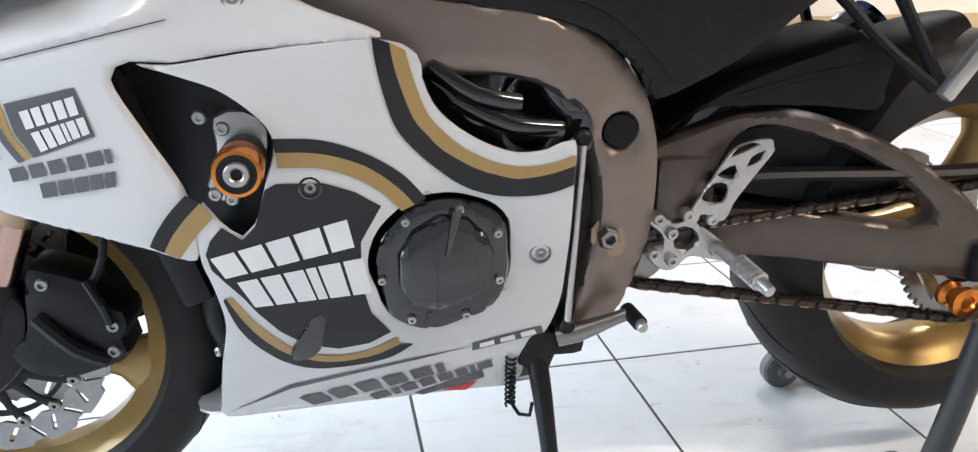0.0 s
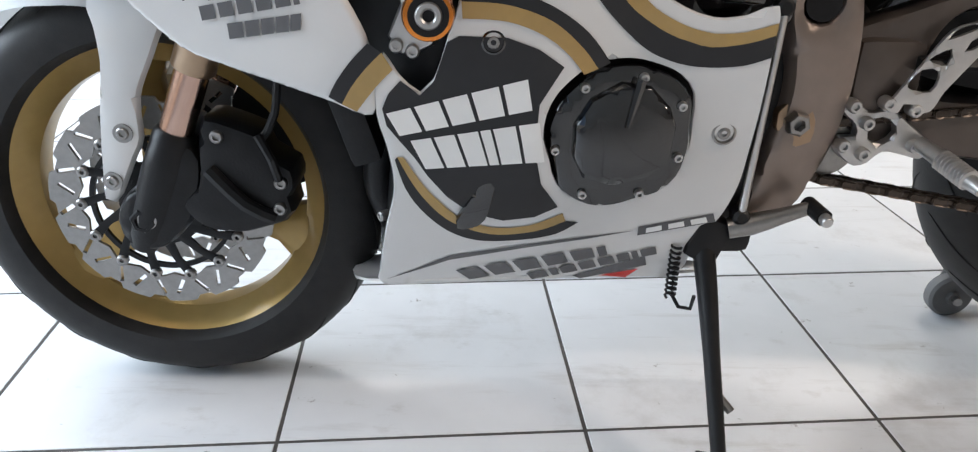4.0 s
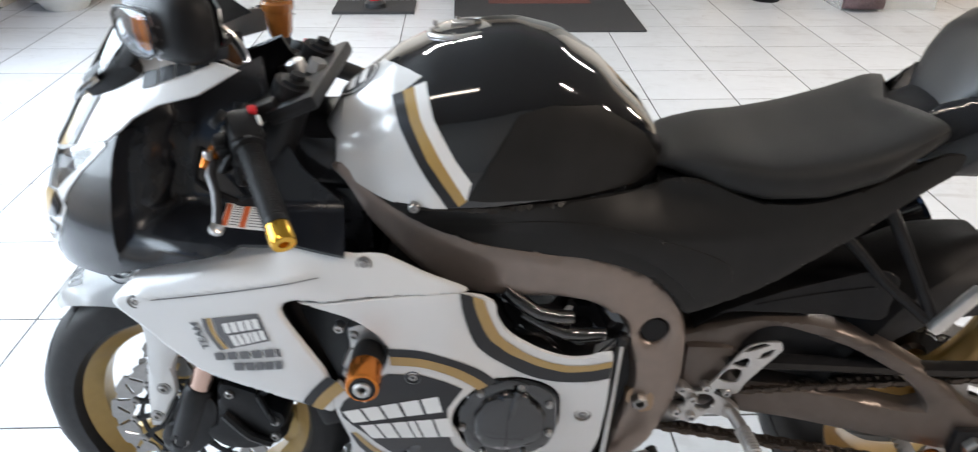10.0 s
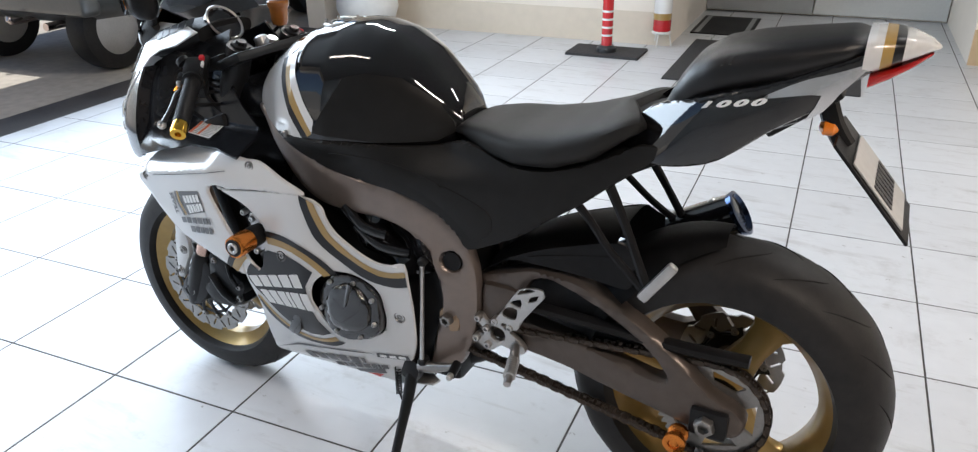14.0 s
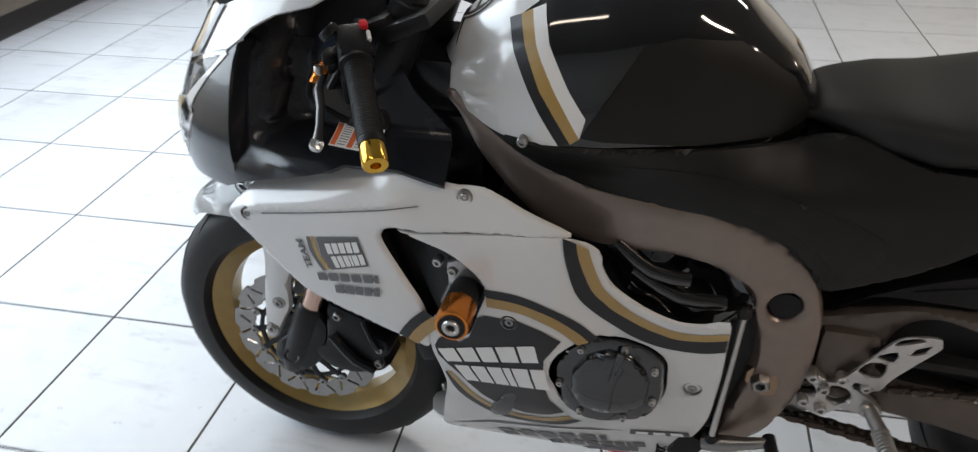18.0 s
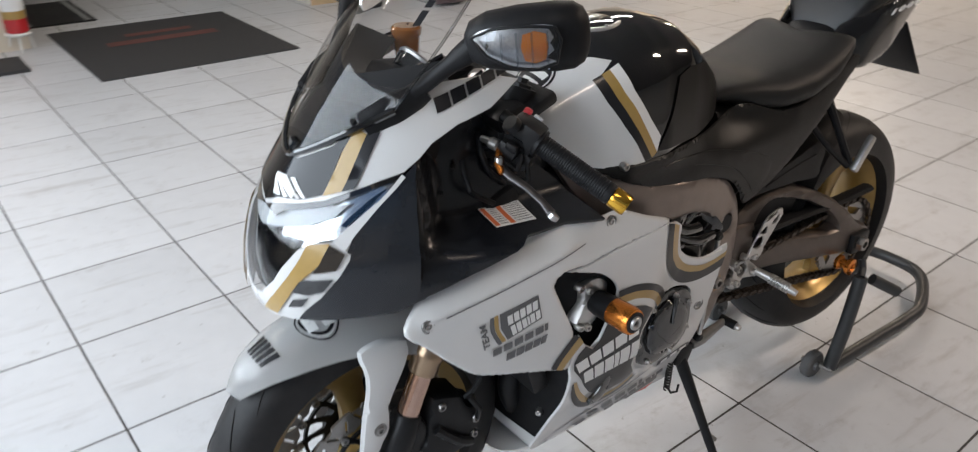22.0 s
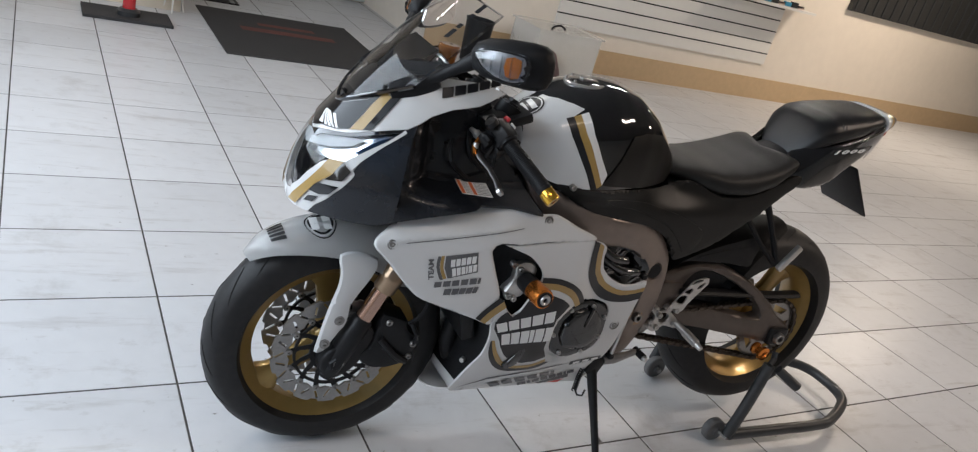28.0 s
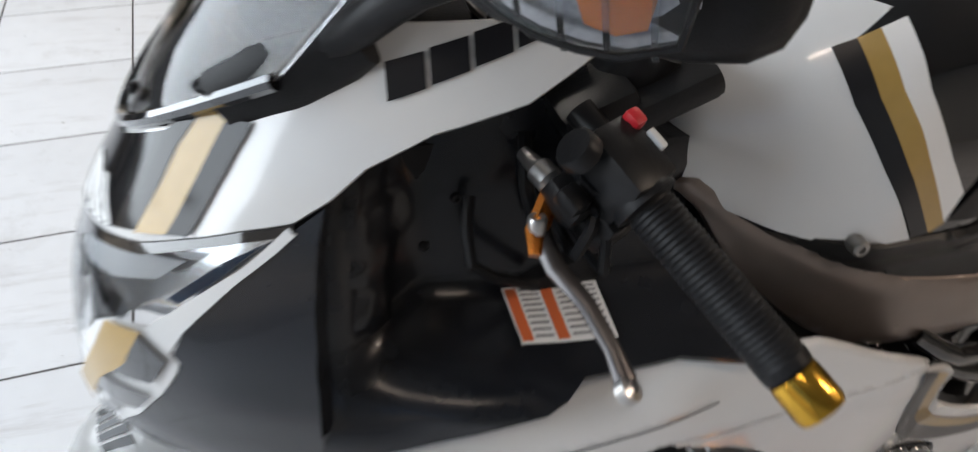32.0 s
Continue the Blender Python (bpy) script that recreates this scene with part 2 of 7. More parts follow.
def patch(outline, surf, holes=(), step=0.014, thick=0.004, crown=0.0, lift=0.0, rounded=True, inward=None, mirror=False, grid=None):
    """A panel that lies on the surface surf(u, v): cut to the outline, with holes, thickness and a rounded rim."""
    loops = [np.array(curve(o, True, step, rounded)) for o in (outline, *holes)]
    lo, hi = loops[0].min(0), loops[0].max(0)
    pts = [tuple(q) for loop in loops for q in loop]
    edges, k = [], 0
    for loop in loops:
        edges += [(k + i, k + (i + 1) % len(loop)) for i in range(len(loop))]
        k += len(loop)
    g = grid or step * 1.25
    ring = crown * 0.35
    for loop, sign in (zip(loops, [1] + [-1] * len(holes)) if crown else ()):
        area = float((loop[:, 0] * np.roll(loop[:, 1], -1) - np.roll(loop[:, 0], -1) * loop[:, 1]).sum()) * sign
        tang = np.roll(loop, -1, 0) - np.roll(loop, 1, 0)
        tang /= np.linalg.norm(tang, axis=1)[:, None] + 1e-12
        nrm = np.stack([-tang[:, 1], tang[:, 0]], 1) * (1 if area > 0 else -1)
        for q in loop + nrm * ring:
            if inside(q, loops[0]) and not any(inside(q, h) for h in loops[1:]) and edge_distance(q, loops) > ring * 0.8:
                pts.append(tuple(q))
    for a in np.arange(lo[0] + g / 2, hi[0], g):
        for b in np.arange(lo[1] + g / 2, hi[1], g):
            q = np.array((a, b))
            if inside(q, loops[0]) and not any(inside(q, h) for h in loops[1:]) and edge_distance(q, loops) > g * 0.45:
                pts.append((a, b))
    vs, _, fs, *_ = delaunay_2d_cdt([Vector(q) for q in pts], edges, [], 0, 1e-6)
    keep = []
    for f in fs:
        c = np.mean([np.array(vs[i]) for i in f], 0)
        if inside(c, loops[0]) and not any(inside(c, h) for h in loops[1:]):
            keep.append(f)
    used = sorted({i for f in keep for i in f})
    bm = bmesh.new()
    front, back = {}, {}
    e = 1e-4
    for i in used:
        u, v = vs[i]
        p = Vector(surf(u, v))
        n = (Vector(surf(u + e, v)) - Vector(surf(u - e, v))).cross(Vector(surf(u, v + e)) - Vector(surf(u, v - e)))
        n.normalize()
        ref = inward(p) if inward else Vector((p.x, 0.0, p.z))
        if n.dot(p - ref) < 0:
            n.negate()
        drop = 0.0
        if crown:
            d = edge_distance(np.array((u, v)), loops)
            if d < crown:
                drop = crown - math.sqrt(max(crown ** 2 - (crown - d) ** 2, 0.0))
        top = p + n * (lift - drop)
        low = p + n * (lift - max(thick, crown))
        s = Vector((1, -1, 1)) if mirror else Vector((1, 1, 1))
        front[i] = bm.verts.new(top * s)
        if thick:
            back[i] = bm.verts.new(low * s)
    count = {}
    for f in keep:
        bm.faces.new([front[i] for i in f])
        if thick:
            bm.faces.new([back[i] for i in reversed(f)])
        for a, b in zip(f, (*f[1:], f[0])):
            count[(min(a, b), max(a, b))] = count.get((min(a, b), max(a, b)), []) + [(a, b)]
    if thick:
        for sides in count.values():
            if len(sides) == 1:
                a, b = sides[0]
                bm.faces.new((front[b], front[a], back[a], back[b]))
    return bm


def flat(y):
    return lambda u, v: (u, y, v)


def sweep(points, radius, segs=10, smooth_it=True, step=0.02, squash=1.0, up=(0, 1, 0)):
    """A round tube along points; radius is a number or one for each point."""
    path = curve(points, False, step, smooth_it)
    n = len(path)
    if not isinstance(radius, (int, float)):
        rr = np.interp(np.linspace(0, 1, n), np.linspace(0, 1, len(radius)), radius)
    else:
        rr = [radius] * n
    bm = bmesh.new()
    rings, ref = [], Vector(up)
    for i, q in enumerate(path):
        d = Vector(path[min(i + 1, n - 1)] - path[max(i - 1, 0)]).normalized()
        a = (ref - d * ref.dot(d))
        a = a.normalized() if a.length > 1e-4 else d.orthogonal().normalized()
        b = d.cross(a)
        ref = a
        rings.append([bm.verts.new(Vector(q) + a * math.cos(w) * rr[i] * squash + b * math.sin(w) * rr[i]) for w in [k * 2 * math.pi / segs for k in range(segs)]])
    for r, s in zip(rings, rings[1:]):
        for k in range(segs):
            bm.faces.new((r[k], r[(k + 1) % segs], s[(k + 1) % segs], s[k]))
    bm.faces.new(rings[0][::-1])
    bm.faces.new(rings[-1])
    return bm


def lathe(profile, origin, axis, segs=24, closed=False):
    """A turned body: profile of (radius, height along the axis)."""
    ax = Vector(axis).normalized()
    a = ax.orthogonal().normalized()
    b = ax.cross(a)
    o = Vector(origin)
    bm = bmesh.new()
    rings = []
    for r, h in profile:
        if r < 1e-5:
            rings.append([bm.verts.new(o + ax * h)])
        else:
            rings.append([bm.verts.new(o + ax * h + (a * math.cos(w) + b * math.sin(w)) * r) for w in [k * 2 * math.pi / segs for k in range(segs)]])
    pairs = list(zip(rings, rings[1:])) + ([(rings[-1], rings[0])] if closed else [])
    for r, s in pairs:
        for k in range(segs):
            m = (k + 1) % segs
            if len(r) == 1 and len(s) == 1:
                continue
            if len(r) == 1:
                bm.faces.new((r[0], s[m], s[k]))
            elif len(s) == 1:
                bm.faces.new((r[k], r[m], s[0]))
            else:
                bm.faces.new((r[k], r[m], s[m], s[k]))
    if not closed:
        for r in (rings[0], rings[-1]):
            if len(r) > 1:
                bm.faces.new(r)
    return bm


def block(size, at=(0, 0, 0), bevel=0.004, turn=None, segs=2):
    bm = bmesh.new()
    bmesh.ops.create_cube(bm, size=1.0)
    bmesh.ops.scale(bm, vec=size, verts=bm.verts)
    if bevel:
        bmesh.ops.bevel(bm, geom=bm.edges[:], offset=bevel, segments=segs, affect="EDGES", profile=0.6)
    if turn is not None:
        bmesh.ops.rotate(bm, cent=(0, 0, 0), matrix=turn.to_3x3(), verts=bm.verts)
    bmesh.ops.translate(bm, vec=at, verts=bm.verts)
    return bm


def loft(rings, cap=True, closed=True):
    bm = bmesh.new()
    vs = [[bm.verts.new(q) for q in r] for r in rings]
    n = len(vs[0])
    for r, s in zip(vs, vs[1:]):
        for k in range(n if closed else n - 1):
            m = (k + 1) % n
            bm.faces.new((r[k], r[m], s[m], s[k]))
    if cap and closed:
        bm.faces.new(vs[0][::-1])
        bm.faces.new(vs[-1])
    return bm


def bolt(at, axis, r=0.006, h=0.004, parent=None, material=None, name="bolt"):
    prof = [(r, -0.01), (r, h * 0.6), (r * 0.8, h), (r * 0.45, h), (r * 0.45, h * 0.3), (0.0, h * 0.3)]
    return part(name, lathe(prof, at, axis, 12), material or STEEL, parent)


def join(*bms):
    """Puts several bmeshes of one part into one."""
    out = bmesh.new()
    for b in bms:
        m = bpy.data.meshes.new("tmp")
        b.to_mesh(m)
        b.free()
        out.from_mesh(m)
        bpy.data.meshes.remove(m)
    return out

# ---- body surfaces of the motorcycle ----
def lerp(x, xs, ys):
    return float(np.interp(x, xs, ys))
def smooth(a, b, x):
    t = min(max((x - a) / (b - a), 0.0), 1.0)
    return t * t * (3 - 2 * t)
def fairing_w(x, z):
    """Half width of the side fairing."""
    w = lerp(z, (0.22, 0.26, 0.35, 0.45, 0.60, 0.72, 0.80, 0.85), (0.135, 0.148, 0.166, 0.180, 0.205, 0.225, 0.232, 0.225))
    w -= 0.16 * max(-0.42 - x, 0.0) ** 1.3
    crease = 0.691 + 0.24 * (x + 0.676)
    d = z - crease
    w -= 0.95 * (d + math.sqrt(d * d + 0.00012)) / 2 * smooth(-0.33, -0.45, x) + 0.30 * max(z - 0.735, 0.0) * smooth(-0.45, -0.33, x)
    w += 0.007 * smooth(-0.0035, 0.0035, d) * smooth(-0.70, -0.66, x) * smooth(-0.355, -0.42, x)  # lip along the crease
    return w
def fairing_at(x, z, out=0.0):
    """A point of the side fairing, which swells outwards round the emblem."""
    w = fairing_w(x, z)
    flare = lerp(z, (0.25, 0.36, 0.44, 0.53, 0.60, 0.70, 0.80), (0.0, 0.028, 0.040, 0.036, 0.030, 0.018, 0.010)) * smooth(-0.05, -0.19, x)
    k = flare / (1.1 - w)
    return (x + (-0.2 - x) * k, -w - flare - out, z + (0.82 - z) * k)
def cowl_front(z):
    return lerp(z, (0.68, 0.70, 0.73, 0.78, 0.83, 0.86, 0.89, 0.93, 0.97, 1.0, 1.08), (-0.845, -0.862, -0.866, -0.861, -0.849, -0.835, -0.818, -0.790, -0.765, -0.745, -0.69))
COWL_END = -0.40
def cowl_wide(z):
    return lerp(z, (0.68, 0.74, 0.80, 0.84, 0.92, 1.0, 1.08), (0.222, 0.238, 0.246, 0.240, 0.225, 0.192, 0.145))
def cowl_at(th, z):
    f = cowl_front(z)
    c, s = max(math.cos(th), 0.0), max(math.sin(th), 0.0)
    return (COWL_END - (COWL_END - f) * c ** 0.9, -cowl_wide(z) * s ** 0.9, z)
TANK_X = (-0.39, -0.35, -0.266, -0.206, -0.118, -0.08, -0.016, 0.047, 0.091, 0.126, 0.153)
def tank_top(x):
    return lerp(x, TANK_X, (0.915, 0.978, 1.040, 1.068, 1.086, 1.087, 1.072, 1.032, 0.990, 0.957, 0.919))
def tank_wide(x):
    return lerp(x, TANK_X, (0.07, 0.105, 0.157, 0.181, 0.181, 0.170, 0.152, 0.127, 0.106, 0.084, 0.060))
def tank_base(x):
    return lerp(x, (-0.39, -0.26, 0.1, 0.18), (0.885, 0.845, 0.855, 0.875))
def tank_box(x):
    """How square the tank's cross-section is."""
    return lerp(x, (-0.34, -0.24, -0.10, 0.12), (2.3, 2.5, 2.4, 3.4))
def cockpit_push(x, z):
    """How far the rear of the cowl side is dished inwards."""
    return 0.034 * smooth(0.755, 0.83, z) * smooth(-0.56, -0.64, x) + 0.105 * smooth(-0.66, -0.57, x) * smooth(0.793, 0.833, z)

# ---- the motorcycle ----
bike = thing("motorcycle", "white, black and gold sport motorcycle held on a rear stand", "motorcycle")
LEAN = pose(0.0052, -0.0131, 0.002, -0.51, 0.51, 1.38)  # how the machine stands in the room
bike.matrix_world = LEAN


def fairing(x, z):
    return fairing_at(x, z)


def both(name, outline, surf, material, parent, label="", **kw):
    """The same panel on the left and on the right of the motorcycle."""
    sharp = kw.pop("sharp", 38.0)
    ob = part(name, patch(outline, surf, **kw), material, parent, label, sharp)
    part(name, patch(outline, surf, mirror=True, **{**kw, "step": kw.get("step", 0.014) * 1.6}), material, parent, label, sharp)
    return ob


# wheels
FRONT, REAR = (-0.692, 0.008, 0.306), (0.741, 0.0, 0.399)


def wheel(name, at, tyre_r, half, rim_r, phase, spokes_w, label):
    w = new(name)
    w.empty_display_size = 0.05
    w.parent = bike
    prof = []
    for k in range(25):
        a = math.pi * (k / 24 - 0.5)
        prof.append((rim_r - 0.004 + (tyre_r - rim_r + 0.004) * math.cos(a) ** 0.72, half * math.sin(a) * (1.0 if abs(math.sin(a)) < 0.9 else 0.98)))
    prof = [(rim_r - 0.014, -half * 0.72)] + prof + [(rim_r - 0.014, half * 0.72)]
    tyre = part("tyre", lathe(prof, at, (0, 1, 0), 96, closed=True), RUBBER, w, "black road tyre")
    # tread grooves as thin strips, their shade put into the dark colour
    n = 18
    bms = []
    for k in range(n):
        for side in (-1, 1):
            a0 = 2 * math.pi * (k + (0.5 if side > 0 else 0)) / n
            pts = []
            for j in range(7):
                q = j / 6
                s = side * (0.12 + 0.62 * q)
                an = math.asin(min(abs(s), 0.98)) * (1 if s > 0 else -1)
                r = rim_r - 0.004 + (tyre_r - rim_r + 0.004) * math.cos(an) ** 0.72 + 0.0002
                aa = a0 + 0.30 * q ** 1.4
                pts.append((at[0] + r * math.cos(aa), at[1] + half * s, at[2] + r * math.sin(aa)))
            bms.append(sweep(pts, [0.0006, 0.0016, 0.0018, 0.0016, 0.0006], 5, step=0.01))
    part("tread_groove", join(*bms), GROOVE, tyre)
    r = rim_r
    hw = half * 0.74
    rim = part("rim", lathe([(r, -hw), (r + 0.004, -hw + 0.004), (r - 0.004, -hw + 0.012), (r - 0.02, -hw * 0.72), (r - 0.036, -hw * 0.4), (r - 0.038, 0), (r - 0.036, hw * 0.4), (r - 0.02, hw * 0.72), (r - 0.004, hw - 0.012), (r + 0.004, hw - 0.004), (r, hw), (r - 0.012, hw), (r - 0.026, hw * 0.7), (r - 0.044, hw * 0.42), (r - 0.046, 0), (r - 0.044, -hw * 0.42), (r - 0.026, -hw * 0.7), (r - 0.012, -hw)], at, (0, 1, 0), 96, closed=True), GOLD, w, "gold painted cast rim")
    for k in range(3):
        a = phase + k * 2 * math.pi / 3
        d, e = Vector((math.cos(a), 0, math.sin(a))), Vector((-math.sin(a), 0, math.cos(a)))
        o = Vector(at)
        rings = []
        for q, wd, th in ((0.03, 0.040, 0.026), (0.07, 0.032, 0.022), (0.11, 0.027, 0.019), (r - 0.075, 0.031, 0.019), (r - 0.045, 0.052, 0.022), (r - 0.034, 0.075, 0.026)):
            ring = []
            for m in range(12):
                g = m * 2 * math.pi / 12
                c, s = math.cos(g), math.sin(g)
                sq = 1 / max(abs(c), abs(s)) ** 0.6
                ring.append(o + d * q + e * c * wd * sq * spokes_w + Vector((0, 1, 0)) * s * th * sq)
            rings.append(ring)
        part("spoke", loft(rings), GOLD, w)
    part("hub", lathe([(0.0, -0.07), (0.03, -0.07), (0.034, -0.045), (0.045, -0.03), (0.045, 0.03), (0.034, 0.045), (0.03, 0.07), (0.0, 0.07)], at, (0, 1, 0), 28), GOLD, w)
    return w


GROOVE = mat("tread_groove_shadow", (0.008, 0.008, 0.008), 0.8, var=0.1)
front_wheel = wheel("front_wheel", FRONT, 0.309, 0.062, 0.237, radians(-20), 1.0, "")
rear_wheel = wheel("rear_wheel", REAR, 0.326, 0.099, 0.236, radians(62), 1.15, "")


def brake_disc(at, y, parent, r_out, petals, name="brake_disc"):
    """A wavy floating disc with cut slots, its dark carrier and buttons."""
    cx, _, cz = at
    out, inner = [], []
    for k in range(petals * 12):
        a = k * 2 * math.pi / (petals * 12)
        ph = (k % 12) / 12
        out.append((cx + (r_out - 0.007 * (1 if ph < 0.3 else 0)) * math.cos(a), cz + (r_out - 0.007 * (1 if ph < 0.3 else 0)) * math.sin(a)))
        if k % 3 == 0:
            ri = r_out - 0.041 + 0.005 * math.cos(petals * a)
            inner.append((cx + ri * math.cos(a), cz + ri * math.sin(a)))
    holes = [inner]
    for k in range(petals):
        for off, lean, rr in ((0.16, 0.5, r_out - 0.021), (0.62, -0.5, r_out - 0.024)):
            a = (k + off) * 2 * math.pi / petals
            c = Vector((cx + rr * math.cos(a), cz + rr * math.sin(a)))
            d = Vector((math.cos(a + lean), math.sin(a + lean)))
            e = Vector((-d.y, d.x))
            holes.append([tuple(c + d * u * 0.0125 + e * v * 0.0029) for u, v in ((-1, -1), (1, -1), (1, 1), (-1, 1))])
    bm = patch(out, flat(y), holes, step=0.009, thick=0.005, rounded=False, grid=0.03, inward=lambda p: Vector((p.x, y + 0.1, p.z)))
    disc = part(name, bm, STEEL, parent, "drilled wavy steel disc")
    ring = []
    for k in range(petals):
        a = k * 2 * math.pi / petals
        p0 = (cx + 0.05 * math.cos(a - 0.3), y + 0.002, cz + 0.05 * math.sin(a - 0.3))
        p1 = (cx + 0.085 * math.cos(a - 0.12), y + 0.001, cz + 0.085 * math.sin(a - 0.12))
        p2 = (cx + (r_out - 0.044) * math.cos(a), y, cz + (r_out - 0.044) * math.sin(a))
        part("carrier_arm", sweep([p0, p1, p2], [0.009, 0.006, 0.008], 6, squash=0.5), BLACK_METAL, disc)
        b = lathe([(0.0085, -0.004), (0.0085, 0.003), (0.006, 0.005), (0.003, 0.005), (0.003, 0.001), (0, 0.001)], (p2[0], y - 0.001, p2[2]), (0, -1, 0), 12)
        part("disc_button", b, STEEL, disc)
    ring.append(lathe([(0.035, -0.005), (0.06, -0.005), (0.06, 0.005), (0.035, 0.005)], (cx, y + 0.004, cz), (0, 1, 0), 32, closed=True))
    ring.append(lathe([(0.094, -0.003), (0.101, -0.003), (0.101, 0.003), (0.094, 0.003)], (cx, y + 0.003, cz), (0, 1, 0), 48, closed=True) if r_out > 0.14 else lathe([(0.062, -0.003), (0.066, -0.003), (0.066, 0.003), (0.062, 0.003)], (cx, y + 0.003, cz), (0, 1, 0), 40, closed=True))
    part("disc_carrier", join(*ring), BLACK_METAL, disc, "black disc carrier")
    return disc


brake_disc(FRONT, -0.063, front_wheel, 0.156, 14)
brake_disc(FRONT, 0.063, front_wheel, 0.156, 14)
brake_disc(REAR, 0.085, rear_wheel, 0.115, 8)

# front fork, fender, calipers
RAKE = Vector((0.375, 0, 0.927))


def on_fork(s, y):
    return Vector((-0.693, y, 0.306)) + RAKE * s


fork = new("front_fork")
fork.parent = bike
for y in (-0.093, 0.093):
    part("fork_tube", sweep([on_fork(0.10, y), on_fork(0.30, y)], 0.0225, 20, False), FORK_TUBE, fork, "copper sheen inner tube")
    part("fork_sleeve", lathe([(0.026, 0), (0.0285, 0.004), (0.0285, 0.03), (0.031, 0.034), (0.031, 0.045), (0.0285, 0.05), (0.0285, 0.20), (0.026, 0.205)], on_fork(0.215, y), RAKE, 28), BRONZE_TUBE, fork, "bronze outer tube")
    part("fork_upper", lathe([(0.024, 0.20), (0.0275, 0.203), (0.0275, 0.36), (0.031, 0.38), (0.031, 0.545), (0.0, 0.545)], on_fork(0.215, y), RAKE, 24), BLACK_METAL, fork, "black upper fork tube")
    lower = [(0.0, -0.06), (0.018, -0.055), (0.026, -0.03), (0.029, 0.0), (0.030, 0.07), (0.028, 0.125), (0.024, 0.13), (0, 0.13)]
    part("fork_foot", lathe(lower, on_fork(0.0, y), RAKE, 24), BLACK_METAL, fork, "black axle foot")
    s = -1 if y < 0 else 1
    foot = patch([(-0.738, 0.30), (-0.726, 0.265), (-0.695, 0.255), (-0.665, 0.270), (-0.632, 0.31), (-0.612, 0.39), (-0.648, 0.415), (-0.68, 0.36), (-0.718, 0.34)], flat(-0.113), thick=0.045, crown=0.012, mirror=y > 0)
    part("axle_clamp", foot, BLACK_METAL, fork)
    part("axle_nut", lathe([(0.019, -0.012), (0.019, 0.004), (0.016, 0.008), (0.011, 0.008), (0.011, 0.0), (0, 0.0)], (FRONT[0] - 0.006, s * 0.113, FRONT[2] - 0.002), (0, s, 0), 6), BLACK_METAL, fork)
part("axle", sweep([(FRONT[0], -0.12, FRONT[2]), (FRONT[0], 0.12, FRONT[2])], 0.013, 16, False), STEEL, fork)
part("lower_triple_clamp", block((0.07, 0.29, 0.035), (-0.475, 0, 0.83), 0.012, Matrix.Rotation(radians(-22.6), 4, "Y")), BLACK_METAL, fork)
part("upper_triple_clamp", block((0.08, 0.29, 0.024), (-0.405, 0, 0.985), 0.009, Matrix.Rotation(radians(-22.6), 4, "Y")), BLACK_METAL, fork)
for y in (-0.093, 0.093):
    part("fork_cap", lathe([(0.0, 0.02), (0.012, 0.02), (0.012, 0.012), (0.022, 0.01), (0.024, 0.0), (0, 0)], on_fork(0.755, y), RAKE, 6), BLACK_METAL, fork, "black fork cap")
part("steering_nut", lathe([(0.0, 0.02), (0.014, 0.02), (0.018, 0.0), (0, 0)], (-0.40, 0, 0.998), RAKE, 6), ALLOY, fork)


def caliper(y, mirror):
    s = 1 if mirror else -1
    body = patch([(-0.602, 0.448), (-0.556, 0.437), (-0.535, 0.428), (-0.524, 0.40), (-0.492, 0.380), (-0.490, 0.352), (-0.498, 0.340), (-0.494, 0.318), (-0.507, 0.303), (-0.545, 0.290), (-0.575, 0.284), (-0.618, 0.292), (-0.645, 0.325), (-0.62, 0.36), (-0.614, 0.408)], flat(-0.117), thick=0.068, crown=0.014, mirror=mirror)
    c = part("brake_caliper", body, BLACK_METAL, fork, "black radial brake caliper")
    for x, z in ((-0.585, 0.425), (-0.512, 0.325), (-0.581, 0.355), (-0.508, 0.362)):
        bolt((x, s * 0.116, z), (0, s, 0), 0.009, 0.006, c)
    part("caliper_bridge", sweep([(-0.60, s * 0.119, 0.38), (-0.555, s * 0.127, 0.335), (-0.52, s * 0.119, 0.312)], 0.010, 8), BLACK_METAL, c)
    part("brake_hose", sweep([(-0.53, s * 0.112, 0.42), (-0.505, s * 0.125, 0.46), (-0.495, s * 0.12, 0.56), (-0.50, s * 0.10, 0.70), (-0.45, s * 0.07, 0.84)], 0.0055, 8), MATTE, c)
    part("hose_joint", sweep([(-0.53, s * 0.125, 0.43), (-0.512, s * 0.135, 0.40), (-0.508, s * 0.125, 0.37)], 0.006, 8), BLACK_METAL, c)


caliper(-0.13, False)
caliper(0.13, True)


def fender_at(a, s):
    """a: degrees round the front wheel, s: -1 to 1 across."""
    r = lerp(a, (40, 70, 100, 118, 128, 136), (0.346, 0.346, 0.348, 0.352, 0.352, 0.338))
    hw = lerp(a, (40, 62, 80, 100, 118, 128, 136), (0.098, 0.112, 0.106, 0.088, 0.072, 0.052, 0.02))
    d = lerp(a, (40, 62, 85, 110, 136), (0.07, 0.10, 0.085, 0.06, 0.02))
    rr = r - d * abs(s) ** 2.4
    aa = radians(a)
    return (FRONT[0] + rr * math.cos(aa), FRONT[1] + hw * s, FRONT[2] + rr * math.sin(aa))


